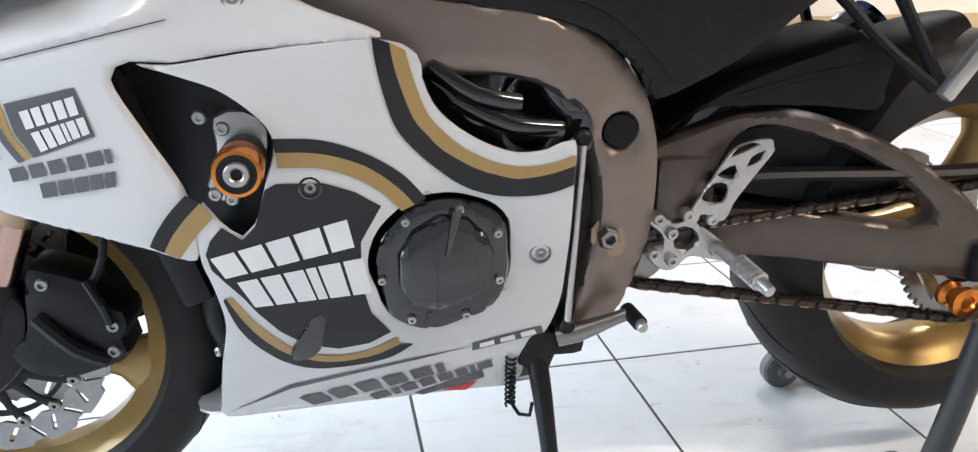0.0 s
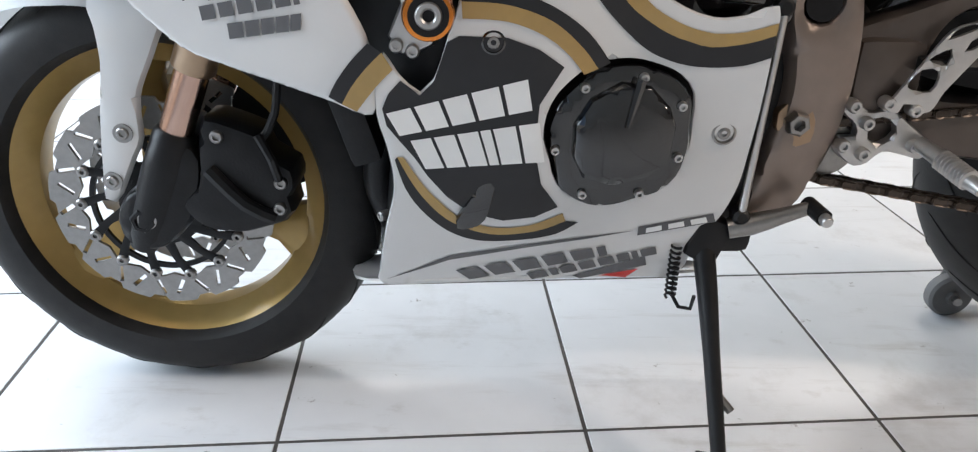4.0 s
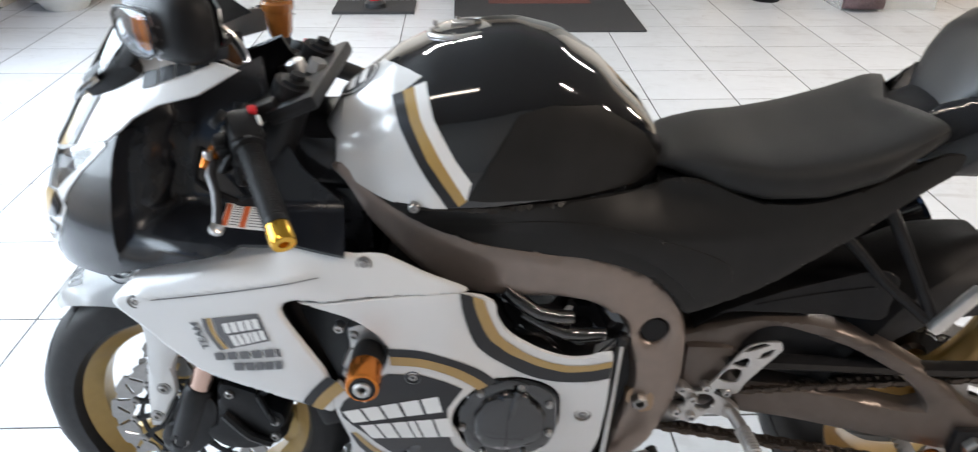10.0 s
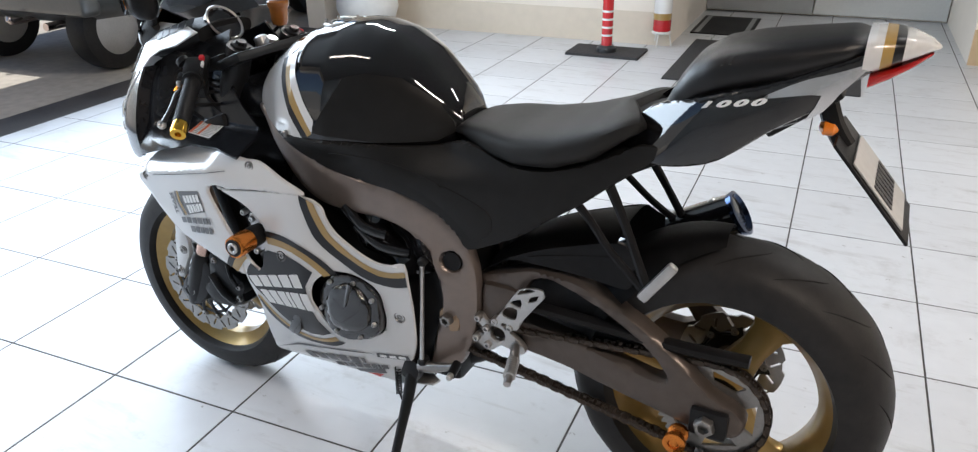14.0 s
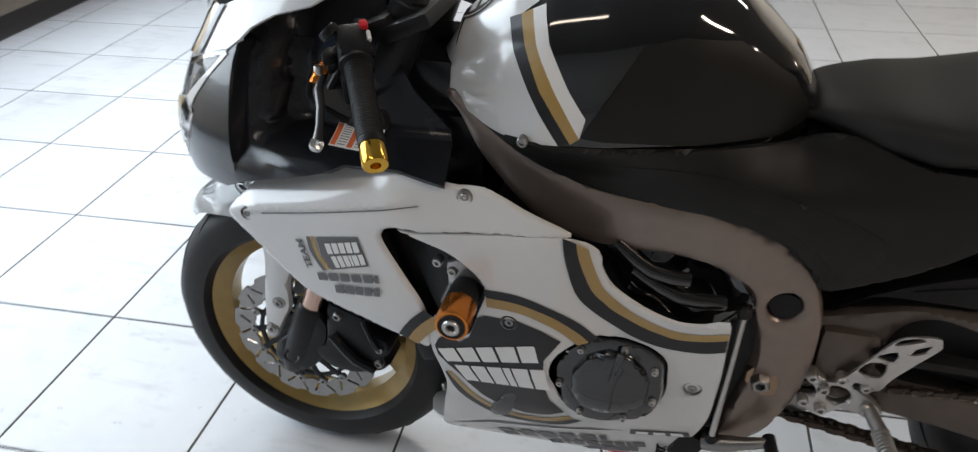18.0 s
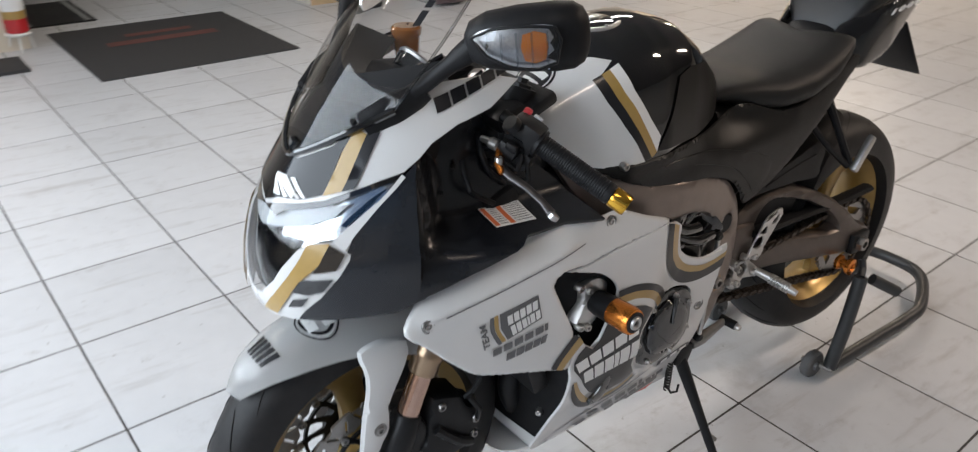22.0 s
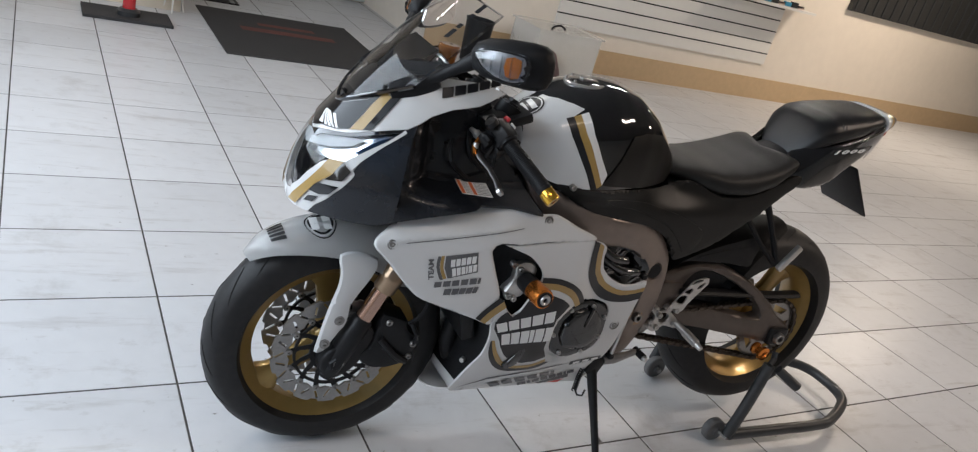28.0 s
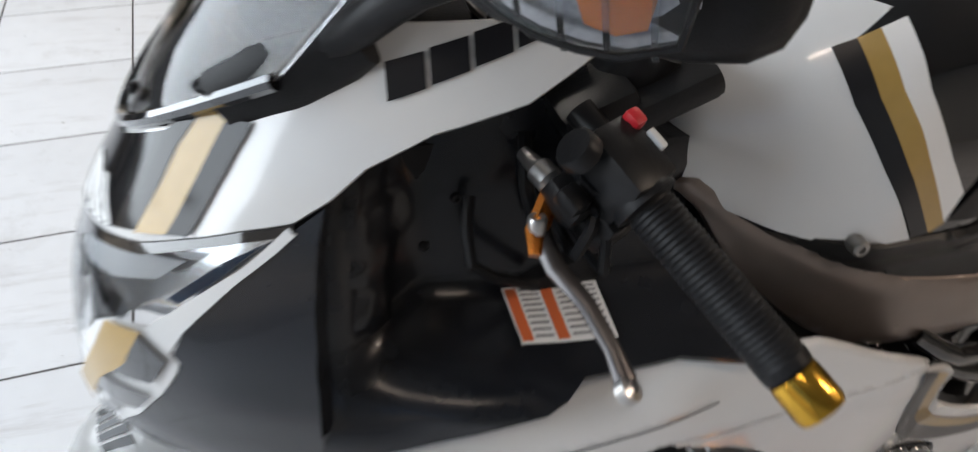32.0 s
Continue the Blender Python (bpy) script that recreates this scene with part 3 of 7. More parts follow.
fender = new("front_fender")
fender.parent = bike
rows = [[fender_at(a, s) for s in np.linspace(-1, 1, 25)] for a in np.linspace(44, 136, 32)]
fb = loft(rows, closed=False)
bmesh.ops.solidify(fb, geom=fb.faces[:], thickness=0.004)
part("fender_shell", fb, WHITE, fender, "white pearl mudguard")
LEG = [(-0.735, 0.595), (-0.69, 0.605), (-0.640, 0.590), (-0.638, 0.570), (-0.656, 0.528), (-0.683, 0.471), (-0.687, 0.416), (-0.70, 0.39), (-0.728, 0.335), (-0.740, 0.322), (-0.753, 0.328), (-0.751, 0.36), (-0.746, 0.402), (-0.739, 0.453), (-0.727, 0.519), (-0.729, 0.56)]


def leg_surf(x, z):
    return (x, -lerp(z, (0.30, 0.45, 0.55, 0.62), (0.106, 0.106, 0.106, 0.090)), z)


both("fender_leg", LEG, leg_surf, WHITE, fender, "white fork guard", thick=0.012, crown=0.012)
for x, z in ((-0.7095, 0.424), (-0.734, 0.357)):
    for s in (-1, 1):
        bolt((x, s * 0.106, z), (0, s, 0), 0.0085, 0.004, fender)
        part("washer", lathe([(0.013, -0.002), (0.013, 0.001), (0.0, 0.001)], (x, s * 0.106, z), (0, s, 0), 16), STEEL, fender)

# side fairing, in an upper and a lower half
TOP = [(-0.717, 0.680), (-0.69, 0.715), (-0.650, 0.751), (-0.591, 0.769), (-0.52, 0.794), (-0.463, 0.811), (-0.38, 0.804), (-0.312, 0.796), (-0.274, 0.797), (-0.214, 0.773), (-0.145, 0.742)]
SEAM = [(-0.286, 0.728), (-0.370, 0.715), (-0.411, 0.717)]
UPPER = TOP + SEAM + [(-0.434, 0.698), (-0.41, 0.64), (-0.378, 0.571), (-0.372, 0.53), (-0.376, 0.472), (-0.43, 0.49), (-0.49, 0.510), (-0.545, 0.528), (-0.594, 0.548), (-0.64, 0.592), (-0.681, 0.639)]
body = new("side_fairing")
body.parent = bike
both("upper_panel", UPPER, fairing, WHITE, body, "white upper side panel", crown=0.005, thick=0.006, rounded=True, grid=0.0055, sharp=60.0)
for s in (1, -1):
    groove = [fairing_at(x, 0.691 + 0.24 * (x + 0.676) - 0.004, 0.0018) for x in np.linspace(-0.645, -0.368, 24)]
    part("panel_groove", sweep([(p[0], p[1] * s, p[2]) for p in groove], 0.0006, 6), MATTE, body)
LOWER = [(-0.405, 0.7145), (-0.369, 0.7135), (-0.286, 0.7265), (-0.156, 0.7405), (-0.106, 0.722), (-0.100, 0.695), (-0.088, 0.665), (-0.070, 0.643), (-0.047, 0.625), (-0.02, 0.610), (0.014, 0.599), (0.05, 0.602), (0.084, 0.613), (0.088, 0.56), (0.089, 0.49), (0.087, 0.44), (0.083, 0.388), (0.067, 0.338), (0.042, 0.30), (0.036, 0.262), (0.026, 0.242), (-0.02, 0.240), (-0.1, 0.236), (-0.2, 0.230), (-0.3, 0.223), (-0.376, 0.221), (-0.378, 0.25), (-0.368, 0.312), (-0.355, 0.375), (-0.362, 0.43), (-0.372, 0.472), (-0.370, 0.530), (-0.359, 0.550), (-0.344, 0.525), (-0.319, 0.502), (-0.303, 0.518), (-0.286, 0.569), (-0.273, 0.63), (-0.317, 0.679), (-0.368, 0.701)]
COVER = [(-0.130, 0.527), (-0.114, 0.540), (-0.074, 0.547), (-0.040, 0.540), (-0.016, 0.529), (0.002, 0.507), (0.005, 0.473), (0.006, 0.442), (-0.004, 0.407), (-0.025, 0.386), (-0.050, 0.378), (-0.080, 0.368), (-0.112, 0.368), (-0.146, 0.387), (-0.157, 0.418), (-0.166, 0.445), (-0.164, 0.475), (-0.152, 0.503)]
PLATEAU = [(-0.118, 0.506), (-0.083, 0.526), (-0.048, 0.521), (-0.024, 0.497), (-0.014, 0.474), (-0.018, 0.432), (-0.043, 0.410), (-0.087, 0.399), (-0.122, 0.408), (-0.137, 0.437), (-0.137, 0.474)]
CUT = [(-0.083 + (x + 0.083) * 1.04, 0.448 + (z - 0.448) * 1.04) for x, z in COVER]
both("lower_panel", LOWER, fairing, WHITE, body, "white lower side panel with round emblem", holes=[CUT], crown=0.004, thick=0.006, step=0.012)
# dark duct behind the vent
VENT = [(-0.44, 0.72), (-0.36, 0.72), (-0.26, 0.66), (-0.255, 0.60), (-0.29, 0.47), (-0.35, 0.47), (-0.40, 0.56)]
both("vent_duct", VENT, lambda x, z: fairing_at(x, z, -0.028 - 0.05 * smooth(-0.30, -0.42, x)), MATTE, body, "black air duct", thick=0.004)
both("belly_pan", [(-0.384, 0.215), (0.04, 0.245), (0.04, 0.30), (-0.37, 0.30)], lambda x, z: (x, -(z - 0.215) / 0.085 * 0.13, 0.200 + (x + 0.384) * 0.045 + 0.022 * ((z - 0.215) / 0.085) ** 3), WHITE, body, thick=0.004, inward=lambda p: Vector((p.x, p.y, 0.5)))


def decal(name, outline, surf, material, parent, lift=0.0012, rounded=True, step=0.01, label="", holes=(), **kw):
    return part(name, patch(outline, surf, holes, step=step, thick=0.0, lift=lift, rounded=rounded, **kw), material, parent, label)


def band(outer, inner):
    """A strip between two open lines, both made round."""
    a, b = [[tuple(q) for q in curve(line, False, 0.010)] for line in (outer, inner)]
    return a + b[::-1]


# first round emblem
R1_BLACK_UP = [(-0.272, 0.628), (-0.219, 0.625), (-0.170, 0.608), (-0.127, 0.580), (-0.098, 0.546)]
R1_GOLD_UP = [(-0.270, 0.611), (-0.219, 0.608), (-0.169, 0.591), (-0.132, 0.562), (-0.112, 0.538)]
R1_WHITE_UP = [(-0.269, 0.592), (-0.218, 0.589), (-0.175, 0.573), (-0.146, 0.551), (-0.128, 0.530)]
decal("emblem_ring", band(R1_BLACK_UP, R1_GOLD_UP), fairing, DECAL_BLACK, body, rounded=False)
decal("emblem_ring", band(R1_GOLD_UP, R1_WHITE_UP), fairing, DECAL_GOLD, body, rounded=False)
LEFT_B = [(-0.426, 0.496), (-0.415, 0.516), (-0.397, 0.540), (-0.376, 0.562)]
LEFT_G = [(-0.411, 0.487), (-0.399, 0.508), (-0.380, 0.532), (-0.361, 0.551)]
LEFT_W = [(-0.394, 0.478), (-0.388, 0.486), (-0.370, 0.509), (-0.349, 0.531)]
decal("emblem_ring", band(LEFT_B, LEFT_G), fairing, DECAL_BLACK, body, rounded=False, step=0.006)
decal("emblem_ring", band(LEFT_G, LEFT_W), fairing, DECAL_GOLD, body, rounded=False, step=0.006)
LOW_B = [(-0.352, 0.415), (-0.340, 0.376), (-0.320, 0.345), (-0.287, 0.315), (-0.246, 0.300), (-0.189, 0.302), (-0.145, 0.312), (-0.117, 0.331)]
LOW_G = [(-0.349, 0.419), (-0.332, 0.385), (-0.312, 0.356), (-0.280, 0.327), (-0.230, 0.310), (-0.174, 0.315), (-0.134, 0.332)]
LOW_W = [(-0.341, 0.419), (-0.320, 0.385), (-0.300, 0.361), (-0.272, 0.336), (-0.231, 0.321), (-0.182, 0.324), (-0.139, 0.344)]
decal("emblem_ring", band(LOW_B, LOW_G), fairing, DECAL_BLACK, body, rounded=False)
decal("emblem_ring", band(LOW_G, LOW_W), fairing, DECAL_GOLD, body, rounded=False)
disc_shape = [(-0.273, 0.572), (-0.218, 0.571), (-0.182, 0.558), (-0.152, 0.538), (-0.178, 0.49), (-0.18, 0.43), (-0.17, 0.385), (-0.146, 0.353), (-0.175, 0.337), (-0.215, 0.331), (-0.256, 0.341), (-0.288, 0.365), (-0.312, 0.394), (-0.328, 0.419), (-0.345, 0.440), (-0.360, 0.460), (-0.364, 0.482), (-0.356, 0.501), (-0.341, 0.518), (-0.319, 0.500), (-0.302, 0.518), (-0.286, 0.565)]
decal("emblem_disc", disc_shape, fairing, DECAL_BLACK, body, rounded=False)
# dark fin in the emblem
FIN = [(-0.218, 0.420), (-0.231, 0.410), (-0.252, 0.374), (-0.276, 0.333), (-0.274, 0.322), (-0.256, 0.323), (-0.238, 0.335), (-0.228, 0.372)]
both("air_scoop", FIN, lambda x, z: fairing_at(x, z, 0.016 * smooth(0.40, 0.31, z)), GLOSS, body, "black fin over the emblem", thick=0.016, crown=0.004, step=0.008)
# second emblem, round the rear upper cut-out
R2_B = [(-0.156, 0.741), (-0.151, 0.702), (-0.135, 0.643), (-0.114, 0.612), (-0.084, 0.583), (-0.053, 0.560), (-0.018, 0.547), (0.017, 0.543), (0.057, 0.546), (0.086, 0.556)]
R2_G = [(-0.137, 0.735), (-0.131, 0.702), (-0.113, 0.650), (-0.095, 0.626), (-0.077, 0.607), (-0.038, 0.583), (-0.01, 0.573), (0.016, 0.567), (0.055, 0.572), (0.086, 0.582)]
R2_W = [(-0.120, 0.727), (-0.111, 0.694), (-0.095, 0.652), (-0.076, 0.630), (-0.054, 0.610), (-0.022, 0.593), (0.0, 0.586), (0.015, 0.583), (0.05, 0.585), (0.086, 0.596)]
decal("emblem_ring", band(R2_B, R2_G), fairing, DECAL_BLACK, body, rounded=False)
decal("emblem_ring", band(R2_G, R2_W), fairing, DECAL_GOLD, body, rounded=False)


def glyphs(name, corners, widths, surf, material, parent, gap=0.16, slant=0.0, lift=0.0024, cut=()):
    """A row of plain blocks, one for a letter, inside four corners given as left top, right top, right bottom, left bottom."""
    a, b, c, d = [np.array(q, float) for q in corners]
    total = sum(widths)
    u = 0.0
    for i, w in enumerate(widths):
        u0, u1 = (u + w * gap / 2) / total, (u + w * (1 - gap / 2)) / total
        u += w
        top0, top1 = a + (b - a) * (u0 + slant), a + (b - a) * (u1 + slant)
        bot0, bot1 = d + (c - d) * u0, d + (c - d) * u1
        poly = [top0, top1, bot1, bot0]
        decal(name, [tuple(q) for q in poly], surf, material, parent, lift=lift, rounded=False, step=0.008)


glyphs("lettering_block", ((-0.362, 0.476), (-0.191, 0.523), (-0.184, 0.484), (-0.347, 0.447)), (1, 1, 1, 1.1, 1), fairing, DECAL_WHITE, body, 0.14)
glyphs("lettering_block", ((-0.334, 0.441), (-0.175, 0.468), (-0.166, 0.416), (-0.316, 0.404)), (1, 1, 1, 0.5, 1.1, 1), fairing, DECAL_WHITE, body, 0.14)
# small stack of sponsor marks
decal("sponsor_field", [(-0.548, 0.673), (-0.471, 0.691), (-0.460, 0.636), (-0.531, 0.611), (-0.545, 0.64)], fairing, DECAL_GREY, body, rounded=False)
glyphs("lettering_block", ((-0.535, 0.664), (-0.472, 0.682), (-0.470, 0.662), (-0.532, 0.644)), (1, 1, 1, 1, 1), fairing, DECAL_WHITE, body, 0.2)
glyphs("lettering_block", ((-0.528, 0.640), (-0.466, 0.659), (-0.463, 0.640), (-0.522, 0.618)), (1, 1, 1, 0.5, 1, 1), fairing, DECAL_WHITE, body, 0.2)
decal("sponsor_arc", [(-0.558, 0.672), (-0.551, 0.673), (-0.548, 0.64), (-0.534, 0.611), (-0.541, 0.608), (-0.556, 0.64)], fairing, DECAL_GOLD, body)
decal("sponsor_arc", [(-0.566, 0.670), (-0.559, 0.671), (-0.557, 0.64), (-0.542, 0.607), (-0.549, 0.605), (-0.565, 0.64)], fairing, DECAL_GREY, body)
glyphs("lettering_block", ((-0.563, 0.598), (-0.446, 0.622), (-0.445, 0.605), (-0.562, 0.582)), (1, 1, 1, 1, 1, 0.4), fairing, DECAL_GREY, body, 0.2)
glyphs("lettering_block", ((-0.533, 0.580), (-0.445, 0.595), (-0.448, 0.576), (-0.533, 0.562)), (1.2, 1.1, 1, 1, 0.8), fairing, DECAL_GREY, body, 0.12)
glyphs("lettering_block", ((-0.280, 0.251), (-0.076, 0.296), (-0.071, 0.281), (-0.260, 0.234)), (1, 1, 1, 1, 1, 0.4), fairing, DECAL_GREY, body, 0.22)
glyphs("lettering_block", ((-0.183, 0.247), (-0.008, 0.296), (-0.004, 0.284), (-0.174, 0.2355)), (1.2, 0.5, 1, 1, 1, 0.8, 0.4, 1), fairing, DECAL_GREY, body, 0.2)
decal("sponsor_field", [(-0.117, 0.2435), (-0.022, 0.279), (-0.018, 0.264), (-0.105, 0.238)], fairing, DECAL_GREY, body, rounded=False)
decal("sponsor_flash", [(-0.081, 0.245), (-0.028, 0.258), (-0.044, 0.2415)], fairing, DECAL_RED, body, lift=0.0018, rounded=False)
decal("sponsor_field", [(-0.037, 0.326), (0.057, 0.348), (0.062, 0.335), (-0.037, 0.312)], fairing, DECAL_GREY, body, rounded=False)
glyphs("lettering_block", ((-0.031, 0.3235), (0.052, 0.344), (0.056, 0.336), (-0.031, 0.316)), (1, 1, 1), fairing, DECAL_WHITE, body, 0.3)
decal("pin_line", [(-0.371, 0.232), (-0.285, 0.275), (-0.185, 0.294), (-0.104, 0.309), (-0.04, 0.320), (-0.104, 0.305), (-0.185, 0.289), (-0.285, 0.268)], fairing, DECAL_GREY, body, rounded=False)
for x, z, r in ((-0.676, 0.686, 0.008), (-0.300, 0.781, 0.008), (0.050, 0.460, 0.010), (-0.234, 0.565, 0.009)):
    for s in (-1, 1):
        q = fairing_at(x, z)
        part("fastener_cup", lathe([(r * 1.5, -0.006), (r * 1.5, 0.001), (r * 1.25, 0.002), (r * 1.05, -0.002), (0, -0.002)], (q[0], -s * q[1], q[2]), (0, s, 0), 20), GLOSS if x == -0.234 else STEEL, body)
        bolt((q[0], -s * (q[1] + 0.001), q[2]), (0, s, 0), r * 0.8, 0.003, body)
# crash bobbin on its plate
mount = new("crash_protector")
mount.parent = bike
part("bobbin_plate", patch([(-0.335, 0.655), (-0.30, 0.662), (-0.275, 0.64), (-0.282, 0.60), (-0.30, 0.565), (-0.335, 0.555), (-0.35, 0.575), (-0.335, 0.61)], flat(-0.215), thick=0.03, crown=0.008), ALLOY, mount, "machined alloy bracket")
part("bobbin_spacer", lathe([(0, -0.02), (0.022, -0.02), (0.025, 0.0), (0.026, 0.034), (0.0, 0.034)], (-0.303, -0.225, 0.612), (0.05, -1, 0.02), 24), BLACK_METAL, mount, "black spacer")
part("bobbin_body", lathe([(0, 0.028), (0.021, 0.028), (0.0255, 0.032), (0.026, 0.05), (0.0265, 0.075), (0.0245, 0.083), (0.016, 0.085), (0, 0.085)], (-0.303, -0.225, 0.612), (0.05, -1, 0.02), 32), ORANGE_AL, mount, "copper anodised slider")
part("bobbin_groove", lathe([(0.0205, 0.0), (0.0205, 0.002), (0.012, 0.001), (0, 0.001)], (-0.2985, -0.309, 0.614), (0.05, -1, 0.02), 32), BLACK_METAL, mount, "dark groove round the bolt")
part("bobbin_face", lathe([(0.0135, 0.0), (0.0135, 0.004), (0.012, 0.006), (0.008, 0.006), (0.006, 0.004), (0.006, 0.0), (0, 0.0)], (-0.2985, -0.309, 0.614), (0.05, -1, 0.02), 32), ALLOY, mount, "bare alloy end face")
for x, z in ((-0.348, 0.655), (-0.325, 0.642), (-0.340, 0.566), (-0.322, 0.560)):
    bolt((x, -0.215, z), (0, -1, 0), 0.008, 0.006, mount, ALLOY)
for x, z in ((-0.303, 0.612),):
    part("bobbin_body", lathe([(0, -0.02), (0.024, -0.02), (0.03, 0.05), (0.028, 0.083), (0, 0.085)], (x, 0.225, z), (0, 1, 0), 24), ORANGE_AL, mount)

# engine
engine = new("engine")
engine.parent = bike
part("crankcase", patch([(-0.30, 0.62), (-0.1, 0.70), (0.06, 0.66), (0.13, 0.60), (0.17, 0.45), (0.14, 0.33), (0.06, 0.275), (-0.1, 0.25), (-0.30, 0.255), (-0.345, 0.32), (-0.33, 0.5)], flat(-0.125), thick=0.25, crown=0.02, step=0.02), BLACK_METAL, engine, "black engine block")
part("clutch_cover", patch(COVER, flat(-0.200), thick=0.06, crown=0.010, step=0.01, rounded=True), COVER_GLOSS, engine, "gloss black clutch cover")
part("cover_plateau", patch(PLATEAU, lambda x, z: (x, -0.211 - 0.006 * smooth(0.09, 0.0, math.hypot(x + 0.085, z - 0.44)), z), thick=0.014, crown=0.009, step=0.009, rounded=False), COVER_GLOSS, engine, "raised gloss black centre")
part("cover_rib", sweep([(-0.075, -0.217, 0.475), (-0.062, -0.207, 0.530)], [0.003, 0.008], 8, False), GLOSS, engine)
for x, z in ((-0.058, 0.531), (-0.010, 0.498), (-0.008, 0.435), (-0.050, 0.388), (-0.120, 0.386), (-0.156, 0.442), (-0.125, 0.518)):
    bolt((x, -0.199, z), (0, -1, 0), 0.006, 0.008, engine, ALLOY)
part("inner_shroud", patch([(-0.15, 0.75), (-0.05, 0.73), (0.06, 0.69), (0.12, 0.62), (0.11, 0.56), (0.0, 0.57), (-0.08, 0.61)], lambda x, z: (x, -0.150 - 0.02 * math.sin(40 * x) * math.sin(37 * z), z), thick=0.02, crown=0.01), GLOSS, engine, "gloss black inner shroud")
part("cylinder_head", block((0.22, 0.24, 0.13), (-0.17, 0, 0.70), 0.02, Matrix.Rotation(radians(25), 4, "Y")), BLACK_METAL, engine)
for k, (a, b) in enumerate((((-0.09, -0.165, 0.70), (0.02, -0.17, 0.655)), ((-0.06, -0.168, 0.66), (0.075, -0.165, 0.62)))):
    part("water_pipe", sweep([a, ((a[0] + b[0]) / 2, -0.178, (a[2] + b[2]) / 2 - 0.01), b], 0.012, 10), GLOSS, engine)
part("radiator", block((0.04, 0.34, 0.30), (-0.43, 0, 0.55), 0.01, Matrix.Rotation(radians(-18), 4, "Y")), BLACK_METAL, engine)
DUCT = [(-0.372, 0.50), (-0.374, 0.47), (-0.364, 0.43), (-0.357, 0.375), (-0.368, 0.312), (-0.378, 0.255)]


def duct_row(x, z, bow):
    x, y, z = fairing_at(x, z, -0.006)
    w = -y
    return [(x - bow * math.cos(q * math.pi / 2) ** 1.2 + 0.004, w * q, z) for q in np.linspace(-1, 1, 15)]


part("front_duct", loft([duct_row(x, z, 0.012 + 0.09 * (z - 0.255)) for x, z in DUCT], closed=False), MATTE, engine, "black duct panel ahead of the engine")
part("belly_front", loft([duct_row(x, z, b) for x, z, b in ((-0.380, 0.262, 0.014), (-0.381, 0.240, 0.012), (-0.376, 0.222, 0.006))], closed=False), WHITE, engine, "white belly lip")
for s in (-1, 1):
    bolt((-0.372, s * 0.148, 0.33), (-0.8, s * 0.6, 0), 0.007, 0.004, engine, ALLOY)
part("exhaust_header", sweep([(-0.37, -0.06, 0.45), (-0.38, -0.06, 0.33), (-0.30, -0.05, 0.25), (0.0, -0.04, 0.24), (0.18, 0.0, 0.30)], 0.024, 12), BLACK_METAL, engine)
part("sump", block((0.26, 0.16, 0.08), (0.02, 0, 0.285), 0.02), BLACK_METAL, engine)
# second link rod and lever of the gear shift
part("gear_rod", sweep([(0.105, -0.165, 0.605), (0.094, -0.165, 0.345)], 0.0055, 10, False), ALLOY, engine, "bare alloy gear rod")
for z, x in ((0.607, 0.105), (0.343, 0.094)):
    part("rod_end", lathe([(0.011, -0.012), (0.011, 0.008), (0.007, 0.012), (0, 0.012)], (x, -0.16, z), (0, -1, 0), 14), BLACK_METAL, engine)
part("gear_lever", sweep([(0.083, -0.155, 0.322), (0.11, -0.160, 0.330), (0.15, -0.164, 0.345), (0.180, -0.166, 0.357)], [0.014, 0.015, 0.011, 0.009], 10), STEEL, engine, "dark alloy gear lever")
part("lever_rubber", sweep([(0.182, -0.155, 0.358), (0.188, -0.195, 0.355)], 0.011, 12, False), MATTE, engine)
part("lever_tip", lathe([(0.008, 0), (0.008, 0.012), (0.006, 0.015), (0, 0.015)], (0.188, -0.193, 0.355), (0, -1, -0.1), 12), ALLOY, engine)

# main frame and swingarm
chassis = new("chassis")
chassis.parent = bike
RAIL = [(-0.372, 0.880), (-0.348, 0.894), (-0.316, 0.874), (-0.27, 0.848), (-0.215, 0.819), (-0.13, 0.789), (-0.035, 0.775), (0.05, 0.764), (0.127, 0.735), (0.177, 0.692), (0.208, 0.642), (0.224, 0.58), (0.226, 0.50), (0.218, 0.434), (0.20, 0.38), (0.178, 0.335), (0.135, 0.305), (0.098, 0.310), (0.108, 0.36), (0.122, 0.421), (0.136, 0.475), (0.137, 0.528), (0.122, 0.585), (0.098, 0.630), (0.062, 0.668), (0.0, 0.686), (-0.07, 0.688), (-0.148, 0.692), (-0.200, 0.71), (-0.238, 0.734), (-0.306, 0.797), (-0.345, 0.855)]


def rail(x, z):
    return (x, -lerp(x, (-0.37, -0.31, -0.25, -0.19, -0.12, -0.04, 0.05, 0.11, 0.16, 0.24), (0.105, 0.130, 0.149, 0.162, 0.1695, 0.1705, 0.164, 0.154, 0.142, 0.130)) + 0.07 * max(0.5 - z, 0), z)


